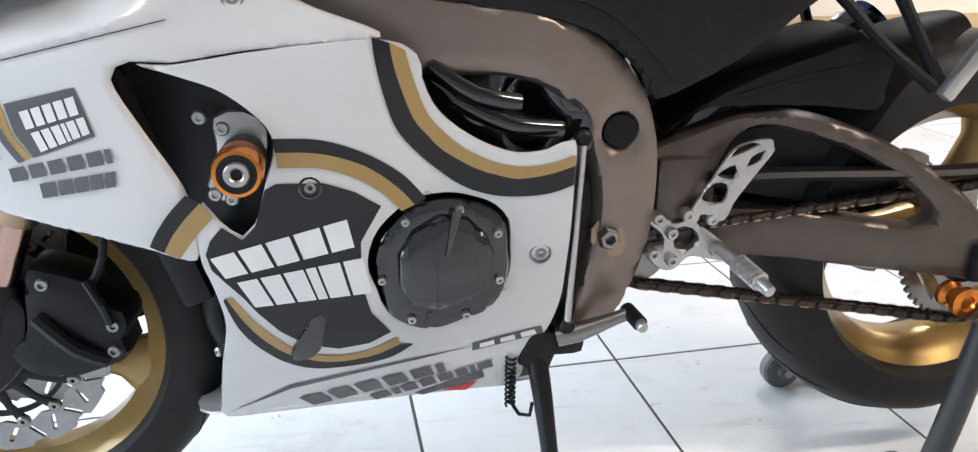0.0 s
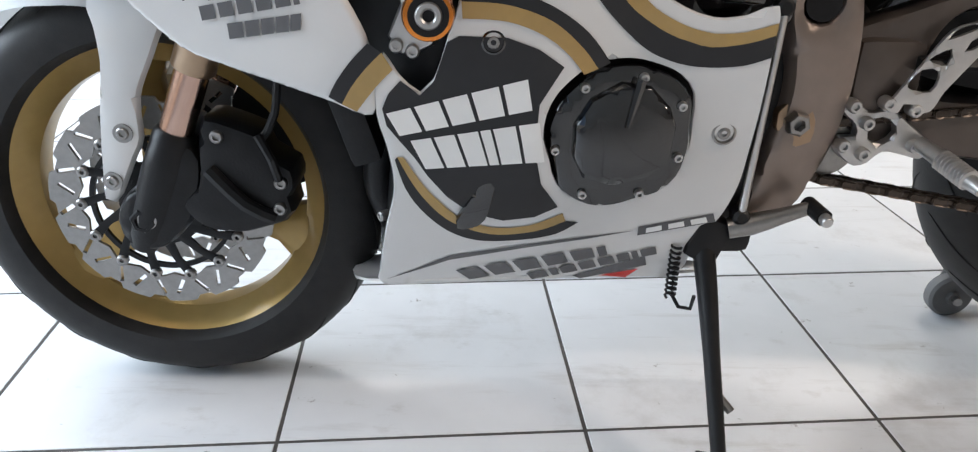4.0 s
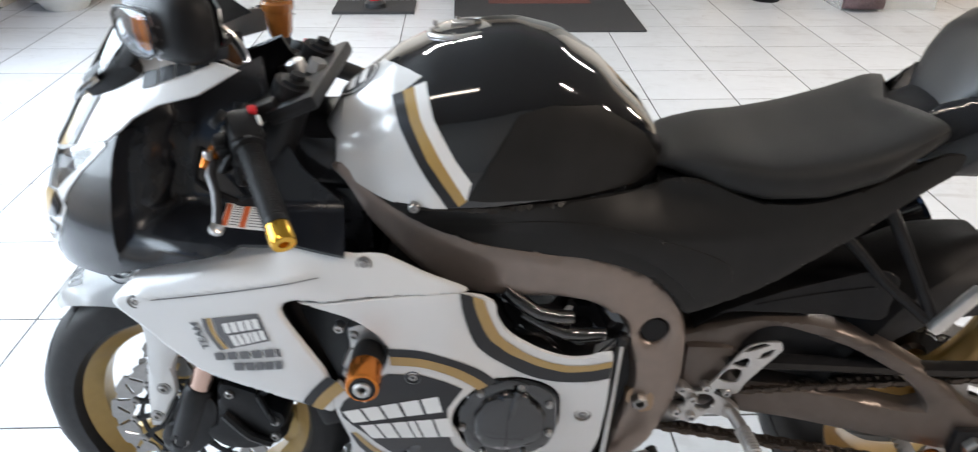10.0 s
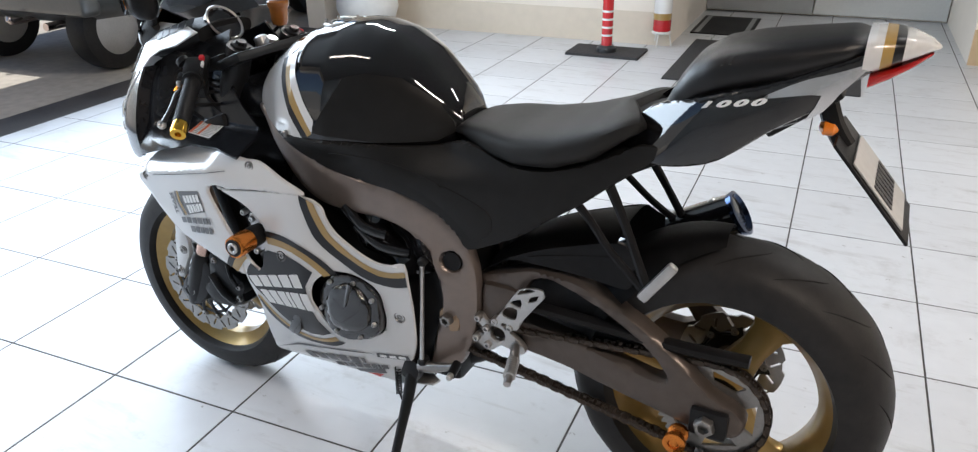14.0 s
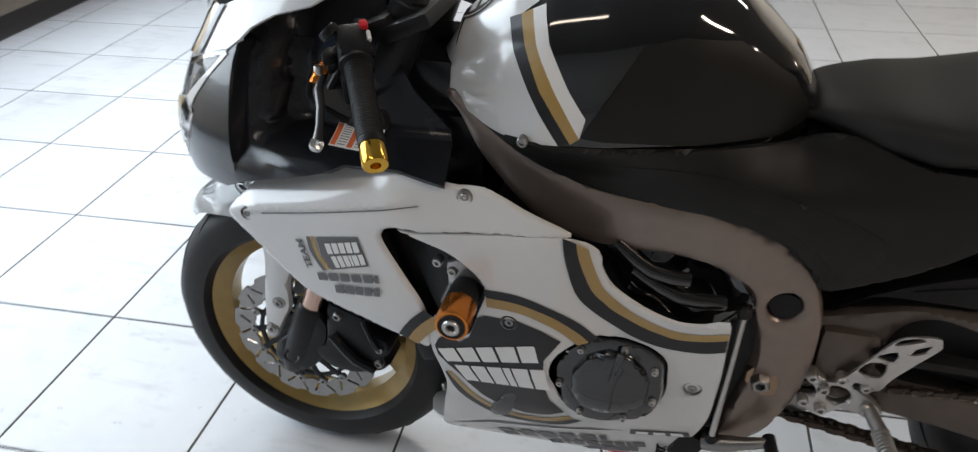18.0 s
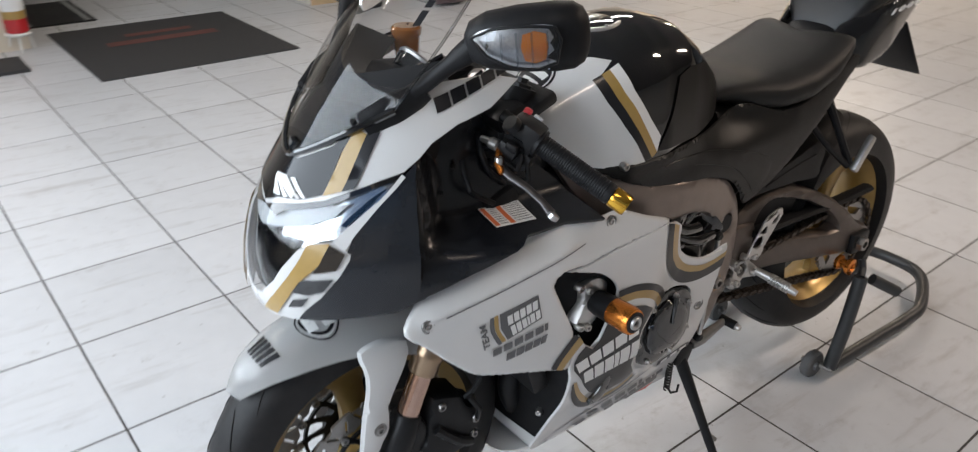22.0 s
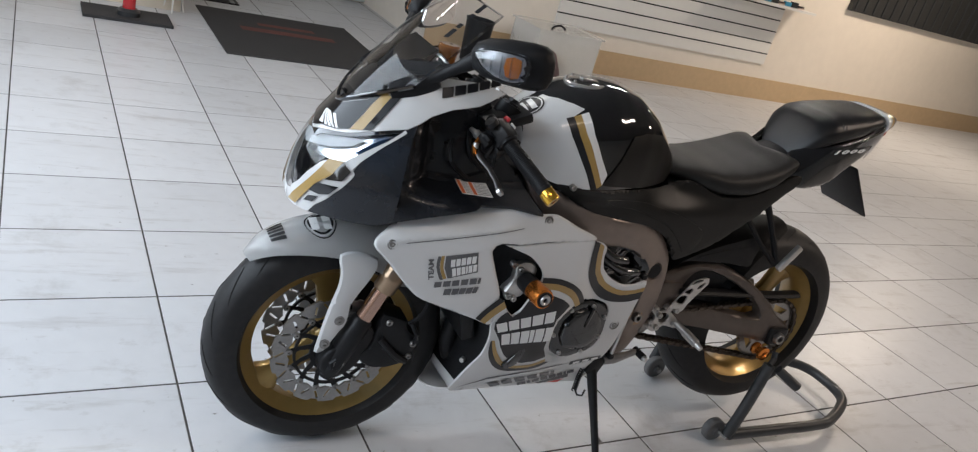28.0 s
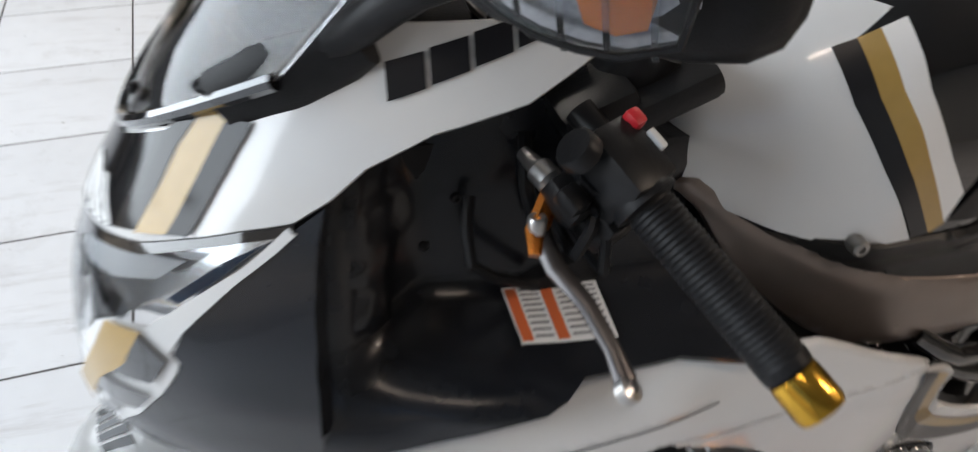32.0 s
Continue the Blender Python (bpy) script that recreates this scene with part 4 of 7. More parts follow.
HOLE = [(0.163 + 0.022 * math.cos(k * math.pi / 8), 0.608 + 0.022 * math.sin(k * math.pi / 8)) for k in range(16)]
both("frame_rail", RAIL, rail, FRAME, chassis, "bronze grey alloy frame spar", holes=[HOLE], thick=0.03, crown=0.016, step=0.013)
part("frame_hole", lathe([(0.022, 0), (0.022, 0.03), (0.0, 0.03)], (0.163, -0.135, 0.608), (0, 1, 0), 20), MATTE, chassis)
part("pivot_boss", patch([(0.152, 0.50), (0.165, 0.492), (0.18, 0.465), (0.178, 0.435), (0.16, 0.428), (0.142, 0.435), (0.128, 0.455), (0.128, 0.475), (0.14, 0.49)], flat(-0.140), thick=0.02, crown=0.006), BRONZE_TUBE, chassis, "bronze pivot plate")
part("pivot_nut", lathe([(0.016, 0), (0.016, 0.012), (0.013, 0.016), (0.008, 0.016), (0.008, 0.004), (0, 0.004)], (0.152, -0.140, 0.463), (0, -1, 0), 6), STEEL, chassis)
ARM = [(0.20, 0.56), (0.232, 0.580), (0.284, 0.599), (0.343, 0.620), (0.42, 0.622), (0.481, 0.610), (0.541, 0.588), (0.61, 0.553), (0.675, 0.511), (0.745, 0.455), (0.79, 0.436), (0.812, 0.41), (0.802, 0.372), (0.76, 0.362), (0.682, 0.370), (0.62, 0.378), (0.52, 0.391), (0.426, 0.404), (0.282, 0.413), (0.20, 0.44)]
ARM_HOLE = [(0.325, 0.497), (0.40, 0.487), (0.464, 0.478), (0.564, 0.461), (0.625, 0.453), (0.648, 0.463), (0.630, 0.490), (0.591, 0.522), (0.526, 0.559), (0.475, 0.579), (0.41, 0.598), (0.375, 0.602), (0.346, 0.590), (0.326, 0.555)]
both("swingarm", ARM, lambda x, z: (x, -lerp(x, (0.2, 0.38, 0.7, 0.85), (0.098, 0.116, 0.150, 0.15)), z), ARM_ALLOY, chassis, "bronze alloy braced swingarm, shade in its colour", holes=[ARM_HOLE], thick=0.042, crown=0.016, step=0.013)
part("swingarm_bridge", block((0.09, 0.24, 0.11), (0.27, 0, 0.51), 0.02), ARM_ALLOY, chassis)
# dark sheet behind the arm's opening, put in for the shade there
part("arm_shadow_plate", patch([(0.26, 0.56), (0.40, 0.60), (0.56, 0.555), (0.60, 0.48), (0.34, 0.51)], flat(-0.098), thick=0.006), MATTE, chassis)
for s in (-1, 1):
    part("axle_block", block((0.075, 0.02, 0.06), (REAR[0] + 0.005, s * 0.155, REAR[2]), 0.008), BLACK_METAL, chassis)
    part("axle_nut", lathe([(0.021, 0), (0.021, 0.014), (0.018, 0.018), (0.012, 0.018), (0.012, 0.006), (0, 0.006)], (REAR[0], s * 0.163, REAR[2]), (0, s, 0), 6), STEEL, chassis)
    part("stand_spool", lathe([(0.016, 0), (0.021, 0.004), (0.021, 0.012), (0.014, 0.018), (0.014, 0.030), (0.023, 0.036), (0.023, 0.046), (0.012, 0.048), (0.010, 0.044), (0, 0.044)], (0.690, s * 0.140, 0.348), (0, s, 0), 24), ORANGE_AL, chassis, "copper anodised stand spool")
part("rear_axle", sweep([(REAR[0], -0.16, REAR[2]), (REAR[0], 0.16, REAR[2])], 0.014, 14, False), STEEL, chassis)

# chain and sprocket
drive = new("chain_drive")
drive.parent = bike
CY = -0.112
teeth = []
for k in range(44 * 4):
    a = k * 2 * math.pi / 176
    r = 0.108 + (0.0055 if k % 4 in (0, 1) else -0.003)
    teeth.append((REAR[0] + r * math.cos(a), REAR[2] + r * math.sin(a)))
holes = [[(REAR[0] + 0.052 * math.cos(t), REAR[2] + 0.052 * math.sin(t)) for t in [k * math.pi / 10 for k in range(20)]]]
for k in range(5):
    a0 = k * 2 * math.pi / 5
    holes.append([(REAR[0] + r * math.cos(a0 + d), REAR[2] + r * math.sin(a0 + d)) for r, d in ((0.068, -0.35), (0.068, 0.35), (0.093, 0.40), (0.093, -0.40))])
part("rear_sprocket", patch(teeth, flat(CY), holes, step=0.006, thick=0.007, rounded=False, grid=0.02), STEEL, drive, "toothed steel sprocket")
part("sprocket_carrier", lathe([(0.03, 0), (0.058, 0.002), (0.062, 0.02), (0.04, 0.05), (0.03, 0.05)], (REAR[0], -0.108, REAR[2]), (0, 1, 0), 28), BLACK_METAL, drive)
part("front_sprocket", lathe([(0.0, 0), (0.036, 0), (0.038, 0.007), (0, 0.007)], (0.215, CY + 0.002, 0.418), (0, 1, 0), 18), STEEL, drive)
loop = []
p0, r0, p1, r1 = np.array((0.215, 0.418)), 0.040, np.array((REAR[0], REAR[2])), 0.111
base = math.atan2(p1[1] - p0[1], p1[0] - p0[0])
off = math.asin((r1 - r0) / np.linalg.norm(p1 - p0))
for t in np.linspace(base + math.pi / 2 + off, base + 3 * math.pi / 2 - off, 10):
    loop.append(p0 + r0 * np.array((math.cos(t), math.sin(t))))
for t in np.linspace(base - math.pi / 2 - off, base + math.pi / 2 + off, 26):
    loop.append(p1 + r1 * np.array((math.cos(t), math.sin(t))))
path = curve([tuple(q) for q in loop], True, 0.0159, False)
links = []
for k in range(len(path)):
    a, b = path[k], path[(k + 1) % len(path)]
    c, d = (a + b) / 2, b - a
    ang = math.atan2(d[1], d[0])
    wide = 0.0095 if k % 2 else 0.0068
    for s in (-1, 1):
        links.append(block((0.0215, 0.0022, 0.0125), (c[0], CY + s * wide, c[1]), 0.0035, Matrix.Rotation(-ang, 4, "Y"), 1))
    links.append(lathe([(0.005, -0.0105), (0.005, 0.0105)], (a[0], CY, a[1]), (0, 1, 0), 7))
tagged(part("drive_chain", join(*links), CHAIN, drive, "worn brown roller chain"), kind="stuff")
part("chain_guard", sweep([(0.30, -0.115, 0.535), (0.45, -0.118, 0.535), (0.66, -0.118, 0.53), (0.80, -0.118, 0.535)], 0.010, 8, squash=2.0), MATTE, drive)

# rear-set foot controls
def rearset(s):
    m = s > 0
    rs = new("foot_control")
    rs.parent = bike
    y = -0.138
    part("heel_guard", patch([(0.262, 0.479), (0.271, 0.495), (0.303, 0.547), (0.318, 0.572), (0.332, 0.584), (0.362, 0.592), (0.380, 0.590), (0.384, 0.576), (0.359, 0.54), (0.335, 0.505), (0.322, 0.478), (0.300, 0.476), (0.296, 0.487), (0.286, 0.487), (0.282, 0.476)], flat(y), [[(0.300, 0.531), (0.321, 0.529), (0.316, 0.504), (0.286, 0.509)], [(0.329, 0.557), (0.329, 0.537), (0.305, 0.543)], [(0.361, 0.585), (0.321, 0.568), (0.329, 0.579), (0.350, 0.587)], [(0.371, 0.576), (0.365, 0.563), (0.346, 0.554), (0.351, 0.567)]], thick=0.005, crown=0.002, step=0.008, mirror=m), ALLOY, rs, "pierced bare alloy heel guard")
    part("bracket", patch([(0.222, 0.492), (0.234, 0.488), (0.250, 0.474), (0.278, 0.477), (0.302, 0.462), (0.330, 0.440), (0.340, 0.425), (0.330, 0.412), (0.306, 0.417), (0.278, 0.421), (0.262, 0.406), (0.246, 0.401), (0.228, 0.411), (0.214, 0.428), (0.218, 0.440), (0.238, 0.442), (0.234, 0.458), (0.216, 0.474)], flat(y + 0.008), [[(0.258, 0.465), (0.280, 0.464), (0.290, 0.447), (0.275, 0.432), (0.256, 0.438)]], thick=0.014, crown=0.004, step=0.008, mirror=m), ALLOY, rs, "machined alloy footrest bracket")
    for x, z in ((0.226, 0.483), (0.222, 0.431), (0.247, 0.461), (0.250, 0.420), (0.268, 0.487), (0.304, 0.479), (0.314, 0.431)):
        bolt((x, s * 0.133, z), (0, s, 0), 0.009, 0.008, rs, ALLOY)
    part("foot_peg", sweep([(0.318, s * 0.135, 0.436), (0.330, s * 0.165, 0.428), (0.343, s * 0.222, 0.415), (0.347, s * 0.238, 0.411)], [0.010, 0.012, 0.0105, 0.008], 10), ALLOY, rs, "knurled alloy footrest")
    pk = []
    for k in range(9):
        pk += [(0.0112, k * 0.0058), (0.0142, k * 0.0058 + 0.0015), (0.0142, k * 0.0058 + 0.003), (0.0112, k * 0.0058 + 0.0045)]
    part("peg_knurl", lathe(pk, (0.331, s * 0.170, 0.427), (0.012, s * 0.05, -0.011), 10), ALLOY, rs)


rearset(-1)
rearset(1)

# tank
def tank_at(x, a):
    b, t, w = tank_base(x), tank_top(x), tank_wide(x)
    c, s = max(math.cos(a), 0), max(math.sin(a), 0)
    return (x, -w * c ** (2 / tank_box(x)), b + (t - b) * s ** (2 / tank_box(x)))


def tank_uv(x, z):
    b, t = tank_base(x), tank_top(x)
    r = min(max((z - b) / (t - b), 0.0), 0.999)
    return (x, math.asin(r ** (tank_box(x) / 2)) * 0.2)


def tank_surf(u, v):
    if v <= 0.1 * math.pi:
        return tank_at(u, v * 5)
    p = tank_at(u, math.pi - v * 5)
    return (p[0], -p[1], p[2])


tank = new("fuel_tank")
tank.parent = bike
rings = []
for x in np.linspace(-0.388, 0.152, 44):
    rings.append([tank_surf(x, v) for v in np.linspace(0.0, 0.2 * math.pi, 41)] + [(x, tank_wide(x) * 0.9, tank_base(x) - 0.015), (x, -tank_wide(x) * 0.9, tank_base(x) - 0.015)])
part("tank_shell", loft(rings), GLOSS, tank, "gloss black fuel tank")


def on_tank(name, outline, material, lift, side=1, label="", **kw):
    outline = [(a[0] + (b[0] - a[0]) * k / 6, a[1] + (b[1] - a[1]) * k / 6) for a, b in zip(outline, outline[1:] + outline[:1]) for k in range(6)]
    part(name, patch([tank_uv(x, z) for x, z in outline], tank_surf, thick=0.0, lift=lift, rounded=False, step=0.01, inward=lambda p: Vector((p.x, 0, 0.90)), mirror=side < 0, **kw), material, tank, label)


for side in (1, -1):
    on_tank("white_front", [(-0.385, 0.900), (-0.36, 0.875), (-0.30, 0.855), (-0.25, 0.849), (-0.178, 0.852), (-0.224, 0.923), (-0.250, 0.968), (-0.262, 1.002), (-0.245, 1.010), (-0.218, 1.031), (-0.240, 1.034), (-0.266, 1.0335), (-0.284, 1.0265), (-0.32, 1.0000), (-0.35, 0.9778), (-0.378, 0.933)], WHITE, 0.001, side, "white front of the tank")
    on_tank("stripe", [(-0.262, 1.002), (-0.250, 0.968), (-0.224, 0.923), (-0.178, 0.855), (-0.162, 0.857), (-0.207, 0.926), (-0.233, 0.975), (-0.245, 1.010)], DECAL_BLACK, 0.0016, side, "black stripe")
    on_tank("stripe", [(-0.245, 1.010), (-0.233, 0.975), (-0.207, 0.926), (-0.162, 0.857), (-0.150, 0.866), (-0.188, 0.928), (-0.217, 0.981), (-0.229, 1.018)], DECAL_GOLD, 0.0016, side, "gold stripe")
    on_tank("stripe", [(-0.229, 1.018), (-0.217, 0.981), (-0.188, 0.928), (-0.150, 0.866), (-0.143, 0.895), (-0.168, 0.930), (-0.199, 0.984), (-0.211, 1.027)], DECAL_WHITE, 0.0016, side, "white stripe")
    on_tank("knee_pad", [(-0.150, 0.868), (-0.077, 0.990), (-0.03, 1.000), (0.04, 0.992), (0.08, 0.966), (0.115, 0.940), (0.138, 0.905), (0.143, 0.882), (0.11, 0.864), (0.0, 0.858)], PAD, 0.003, side, "matt black knee pad")
cap_at = Vector((-0.165, 0, 1.068))
part("filler_ring", lathe([(0.056, -0.02), (0.056, 0.005), (0.053, 0.008), (0.047, 0.008), (0.045, 0.003), (0, 0.003)], cap_at, (-0.12, 0, 1), 40), ALLOY, tank, "alloy filler ring")
part("filler_lid", lathe([(0.044, 0.002), (0.043, 0.008), (0.03, 0.011), (0, 0.012)], cap_at, (-0.12, 0, 1), 36), COVER_GLOSS, tank, "black filler lid")
part("filler_flap", block((0.034, 0.020, 0.006), cap_at + Vector((0, 0, 0.013)), 0.003), ALLOY, tank)
for k in range(7):
    a = k * 2 * math.pi / 7
    bolt(cap_at + Vector((0.05 * math.cos(a), 0.05 * math.sin(a), 0.007)), (-0.12, 0, 1), 0.0035, 0.003, tank)
EMB = (-0.325, 0.088 * math.pi)
for r, m, lf in ((0.034, DECAL_BLACK, 0.0020), (0.0305, DECAL_WHITE, 0.0026), (0.028, DECAL_BLACK, 0.0032)):
    part("tank_badge", patch([(EMB[0] + r * math.cos(t), EMB[1] + r * 1.6 * math.sin(t)) for t in [j * math.pi / 14 for j in range(28)]], tank_surf, thick=0, lift=lf, step=0.008, grid=0.01, inward=lambda p: Vector((p.x, 0, 0.85))), m, tank)
for r0 in (0.010, -0.009):
    part("badge_bar", patch([(EMB[0] + r0 - 0.006, EMB[1] - 0.030), (EMB[0] + r0 + 0.006, EMB[1] - 0.030), (EMB[0] + r0 + 0.006, EMB[1] + 0.030), (EMB[0] + r0 - 0.006, EMB[1] + 0.030)], tank_surf, thick=0, lift=0.0038, step=0.008, grid=0.01, rounded=False, inward=lambda p: Vector((p.x, 0, 0.85))), DECAL_WHITE, tank)

# side cover between spar and seat
seat_unit = new("seat_unit")
seat_unit.parent = bike
COVER2 = [(-0.315, 0.868), (-0.27, 0.855), (-0.2, 0.852), (-0.1, 0.855), (0.10, 0.860), (0.19, 0.880), (0.29, 0.855), (0.38, 0.858), (0.47, 0.888), (0.56, 0.935), (0.61, 0.92), (0.557, 0.885), (0.50, 0.84), (0.456, 0.803), (0.39, 0.755), (0.327, 0.707), (0.26, 0.67), (0.205, 0.650), (0.182, 0.682), (0.13, 0.728), (0.05, 0.757), (-0.035, 0.768), (-0.13, 0.782), (-0.215, 0.812), (-0.27, 0.841), (-0.312, 0.864)]


def cover_surf(x, z):
    low = lerp(x, (-0.34, -0.2, 0.0, 0.2, 0.35, 0.5, 0.62), (0.112, 0.154, 0.157, 0.146, 0.14, 0.13, 0.125))
    top = lerp(x, (-0.34, -0.22, -0.118, -0.016, 0.047, 0.10, 0.15, 0.25, 0.35, 0.5, 0.62), (0.11, 0.182, 0.184, 0.158, 0.136, 0.116, 0.104, 0.122, 0.136, 0.13, 0.125))
    return (x, -low - (top - low) * smooth(0.795, 0.862, z) - 0.010 * math.sin(math.pi * min(max((z - 0.65) / 0.25, 0), 1)), z)


both("side_cover", COVER2, cover_surf, PAD, seat_unit, "matt black side cover", thick=0.006, crown=0.006, grid=0.012)
for s in (-1, 1):
    bolt((-0.228, s * 0.182, 0.853), (0, s, 0), 0.008, 0.004, seat_unit)
both("cover_crease", [(-0.12, 0.826), (0.0, 0.828), (0.12, 0.806), (0.24, 0.765), (0.27, 0.735), (0.262, 0.70), (0.225, 0.675), (0.19, 0.71), (0.12, 0.762), (0.0, 0.80), (-0.08, 0.808)], lambda x, z: (x, cover_surf(x, z)[1] - 0.003, z), PAD, seat_unit, thick=0.004, crown=0.006)


def cushion(xs, tops, bottoms, wides, shape=2.6, droop=0.0):
    rings = []
    for x in np.linspace(xs[0], xs[-1], 30):
        t, b, w = lerp(x, xs, tops), lerp(x, xs, bottoms), lerp(x, xs, wides)
        ring = []
        for k in range(28):
            a = k * 2 * math.pi / 28
            c, s = math.cos(a), math.sin(a)
            yy = w * abs(c) ** (2 / shape) * (1 if c > 0 else -1)
            zz = (t + b) / 2 + (t - b) / 2 * abs(s) ** (2 / shape) * (1 if s > 0 else -1)
            ring.append((x, yy, zz))
        rings.append(ring)
    return loft(rings)


seat = cushion((0.140, 0.165, 0.19, 0.241, 0.305, 0.387, 0.465, 0.53, 0.556, 0.568), (0.895, 0.908, 0.914, 0.920, 0.921, 0.936, 0.961, 0.988, 0.990, 0.972), (0.875, 0.872, 0.862, 0.850, 0.842, 0.850, 0.880, 0.93, 0.945, 0.955), (0.07, 0.082, 0.098, 0.124, 0.146, 0.156, 0.154, 0.140, 0.125, 0.105), 3.0)
for v in seat.verts:  # the rear edge is notched in the middle, its corners stand up
    k = smooth(0.44, 0.56, v.co.x) * (1 - min(abs(v.co.y) / 0.13, 1.0))
    v.co.x -= 0.050 * k
    v.co.z -= 0.012 * k
part("rider_seat", seat, RIDER_VINYL, seat_unit, "black vinyl rider seat")
part("seat_base", cushion((0.15, 0.25, 0.40, 0.52, 0.60), (0.87, 0.86, 0.87, 0.92, 0.955), (0.70, 0.70, 0.78, 0.86, 0.90), (0.085, 0.125, 0.125, 0.105, 0.085), 4.0), MATTE, seat_unit)
part("pillion_seat", cushion((0.566, 0.582, 0.602, 0.625, 0.66, 0.72, 0.784, 0.867, 0.893, 0.905), (0.978, 1.018, 1.058, 1.090, 1.112, 1.127, 1.138, 1.150, 1.144, 1.128), (0.970, 0.975, 0.985, 1.000, 1.018, 1.040, 1.062, 1.098, 1.115, 1.122), (0.055, 0.078, 0.098, 0.112, 0.120, 0.120, 0.113, 0.096, 0.075, 0.05), 2.7), LEATHER, seat_unit, "black vinyl pillion seat")
for x0 in (0.672, 0.684):
    pts = []
    for k in range(15):
        a = math.pi * (0.10 + 0.80 * k / 14)
        c, s = math.cos(a), math.sin(a)
        pts.append((x0 + 0.02 * s, 0.1205 * abs(c) ** (2 / 2.7) * (1 if c > 0 else -1), lerp(x0, (0.66, 0.72), (1.065, 1.0835)) + lerp(x0, (0.66, 0.72), (0.0475, 0.0445)) * abs(s) ** (2 / 2.7)))
    part("seat_piping", sweep(pts, 0.0028, 6), LEATHER, seat_unit)
TAIL = [(0.50, 0.93), (0.545, 0.985), (0.585, 1.012), (0.675, 1.044), (0.761, 1.070), (0.855, 1.108), (0.905, 1.128), (0.930, 1.122), (0.915, 1.102), (0.885, 1.080), (0.840, 1.034), (0.776, 0.992), (0.695, 0.928), (0.63, 0.905), (0.573, 0.90), (0.53, 0.905)]


def tail_surf(x, z):
    w = lerp(x, (0.5, 0.6, 0.7, 0.8, 0.88, 0.97), (0.115, 0.132, 0.130, 0.115, 0.092, 0.045))
    d = w - max(0.094 + 0.70 * (x - 0.57) - 0.50 * (z - 0.98), 0.078)
    w -= (d + math.sqrt(d * d + 0.0002)) / 2 - 0.003  # shoulder swelling out behind the seat
    mid = lerp(x, (0.5, 0.7, 0.85, 0.97), (0.95, 0.99, 1.07, 1.165))
    return (x, -w + (1.6 if z > mid else 0.5) * (z - mid) ** 2, z)


both("tail_panel", TAIL, tail_surf, COVER_GLOSS, seat_unit, "gloss black tail panel", thick=0.006, crown=0.004, grid=0.007, sharp=75.0)
both("tail_side_lens", [(0.752, 1.046), (0.803, 1.076), (0.85, 1.092), (0.900, 1.108), (0.882, 1.082), (0.865, 1.061), (0.845, 1.030), (0.820, 1.014), (0.832, 1.036), (0.838, 1.056), (0.80, 1.053)], lambda x, z: (x, tail_surf(x, z)[1] - 0.002, z), REFLECTOR, seat_unit, "silver tail trim", thick=0.001)
part("tail_core", cushion((0.50, 0.6, 0.75, 0.86, 0.93), (0.96, 1.0, 1.05, 1.10, 1.125), (0.92, 0.925, 0.985, 1.055, 1.105), (0.06, 0.075, 0.095, 0.07, 0.04), 3.0), MATTE, seat_unit)
TIPX = (0.885, 0.90, 0.93, 0.955, 0.985, 0.995)
for nm, a, b, m in (("tip_white", 0.888, 0.912, WHITE), ("tip_gold", 0.912, 0.928, DECAL_GOLD), ("tip_black", 0.928, 0.942, DECAL_BLACK), ("tip_white", 0.942, 0.995, WHITE)):
    xs = np.linspace(a, b, 5)
    part(nm, cushion(tuple(xs), tuple(lerp(x, TIPX, (1.150, 1.153, 1.152, 1.148, 1.138, 1.130)) for x in xs), tuple(lerp(x, TIPX, (1.08, 1.085, 1.10, 1.112, 1.124, 1.126)) for x in xs), tuple(lerp(x, TIPX, (0.096, 0.092, 0.08, 0.066, 0.03, 0.006)) for x in xs), 3.2), m, seat_unit)
part("tail_lamp", cushion((0.90, 0.93, 0.96, 0.985), (1.09, 1.10, 1.112, 1.122), (1.06, 1.078, 1.098, 1.116), (0.075, 0.068, 0.05, 0.02), 3.0), RED_LENS, seat_unit, "red tail lamp")
# under-tail, plate holder and plate
part("under_tail", block((0.14, 0.10, 0.02), (0.81, 0, 1.005), 0.006, Matrix.Rotation(radians(-38), 4, "Y")), MATTE, seat_unit)
part("plate_arm", sweep([(0.84, 0.0, 1.03), (0.86, 0.0, 0.98), (0.885, 0.0, 0.945)], 0.018, 8), MATTE, seat_unit)
plate_turn = Matrix.Rotation(radians(-42), 4, "Y")
PC = Vector((0.940, 0.020, 0.888))
part("plate_backing", block((0.006, 0.19, 0.21), PC, 0.002, plate_turn), MATTE, seat_unit, "black plate backing")
part("licence_plate", block((0.004, 0.17, 0.14), PC + plate_turn @ Vector((0.006, 0, -0.01)), 0.0015, plate_turn), PLATE, seat_unit, "grey licence plate with plain bars")
for k in range(7):
    part("plate_bar", block((0.002, 0.014, 0.05), PC + plate_turn @ Vector((0.009, -0.066 + k * 0.022, -0.02)), 0.0008, plate_turn, 1), DECAL_BLACK, seat_unit)
for s in (-1, 1):
    part("rear_indicator", cushion((0.838, 0.846, 0.862, 0.87), (0.982, 0.990, 0.988, 0.980), (0.97, 0.962, 0.962, 0.97), (0.016, 0.032, 0.030, 0.016), 2.2), AMBER, seat_unit) if s < 0 else None

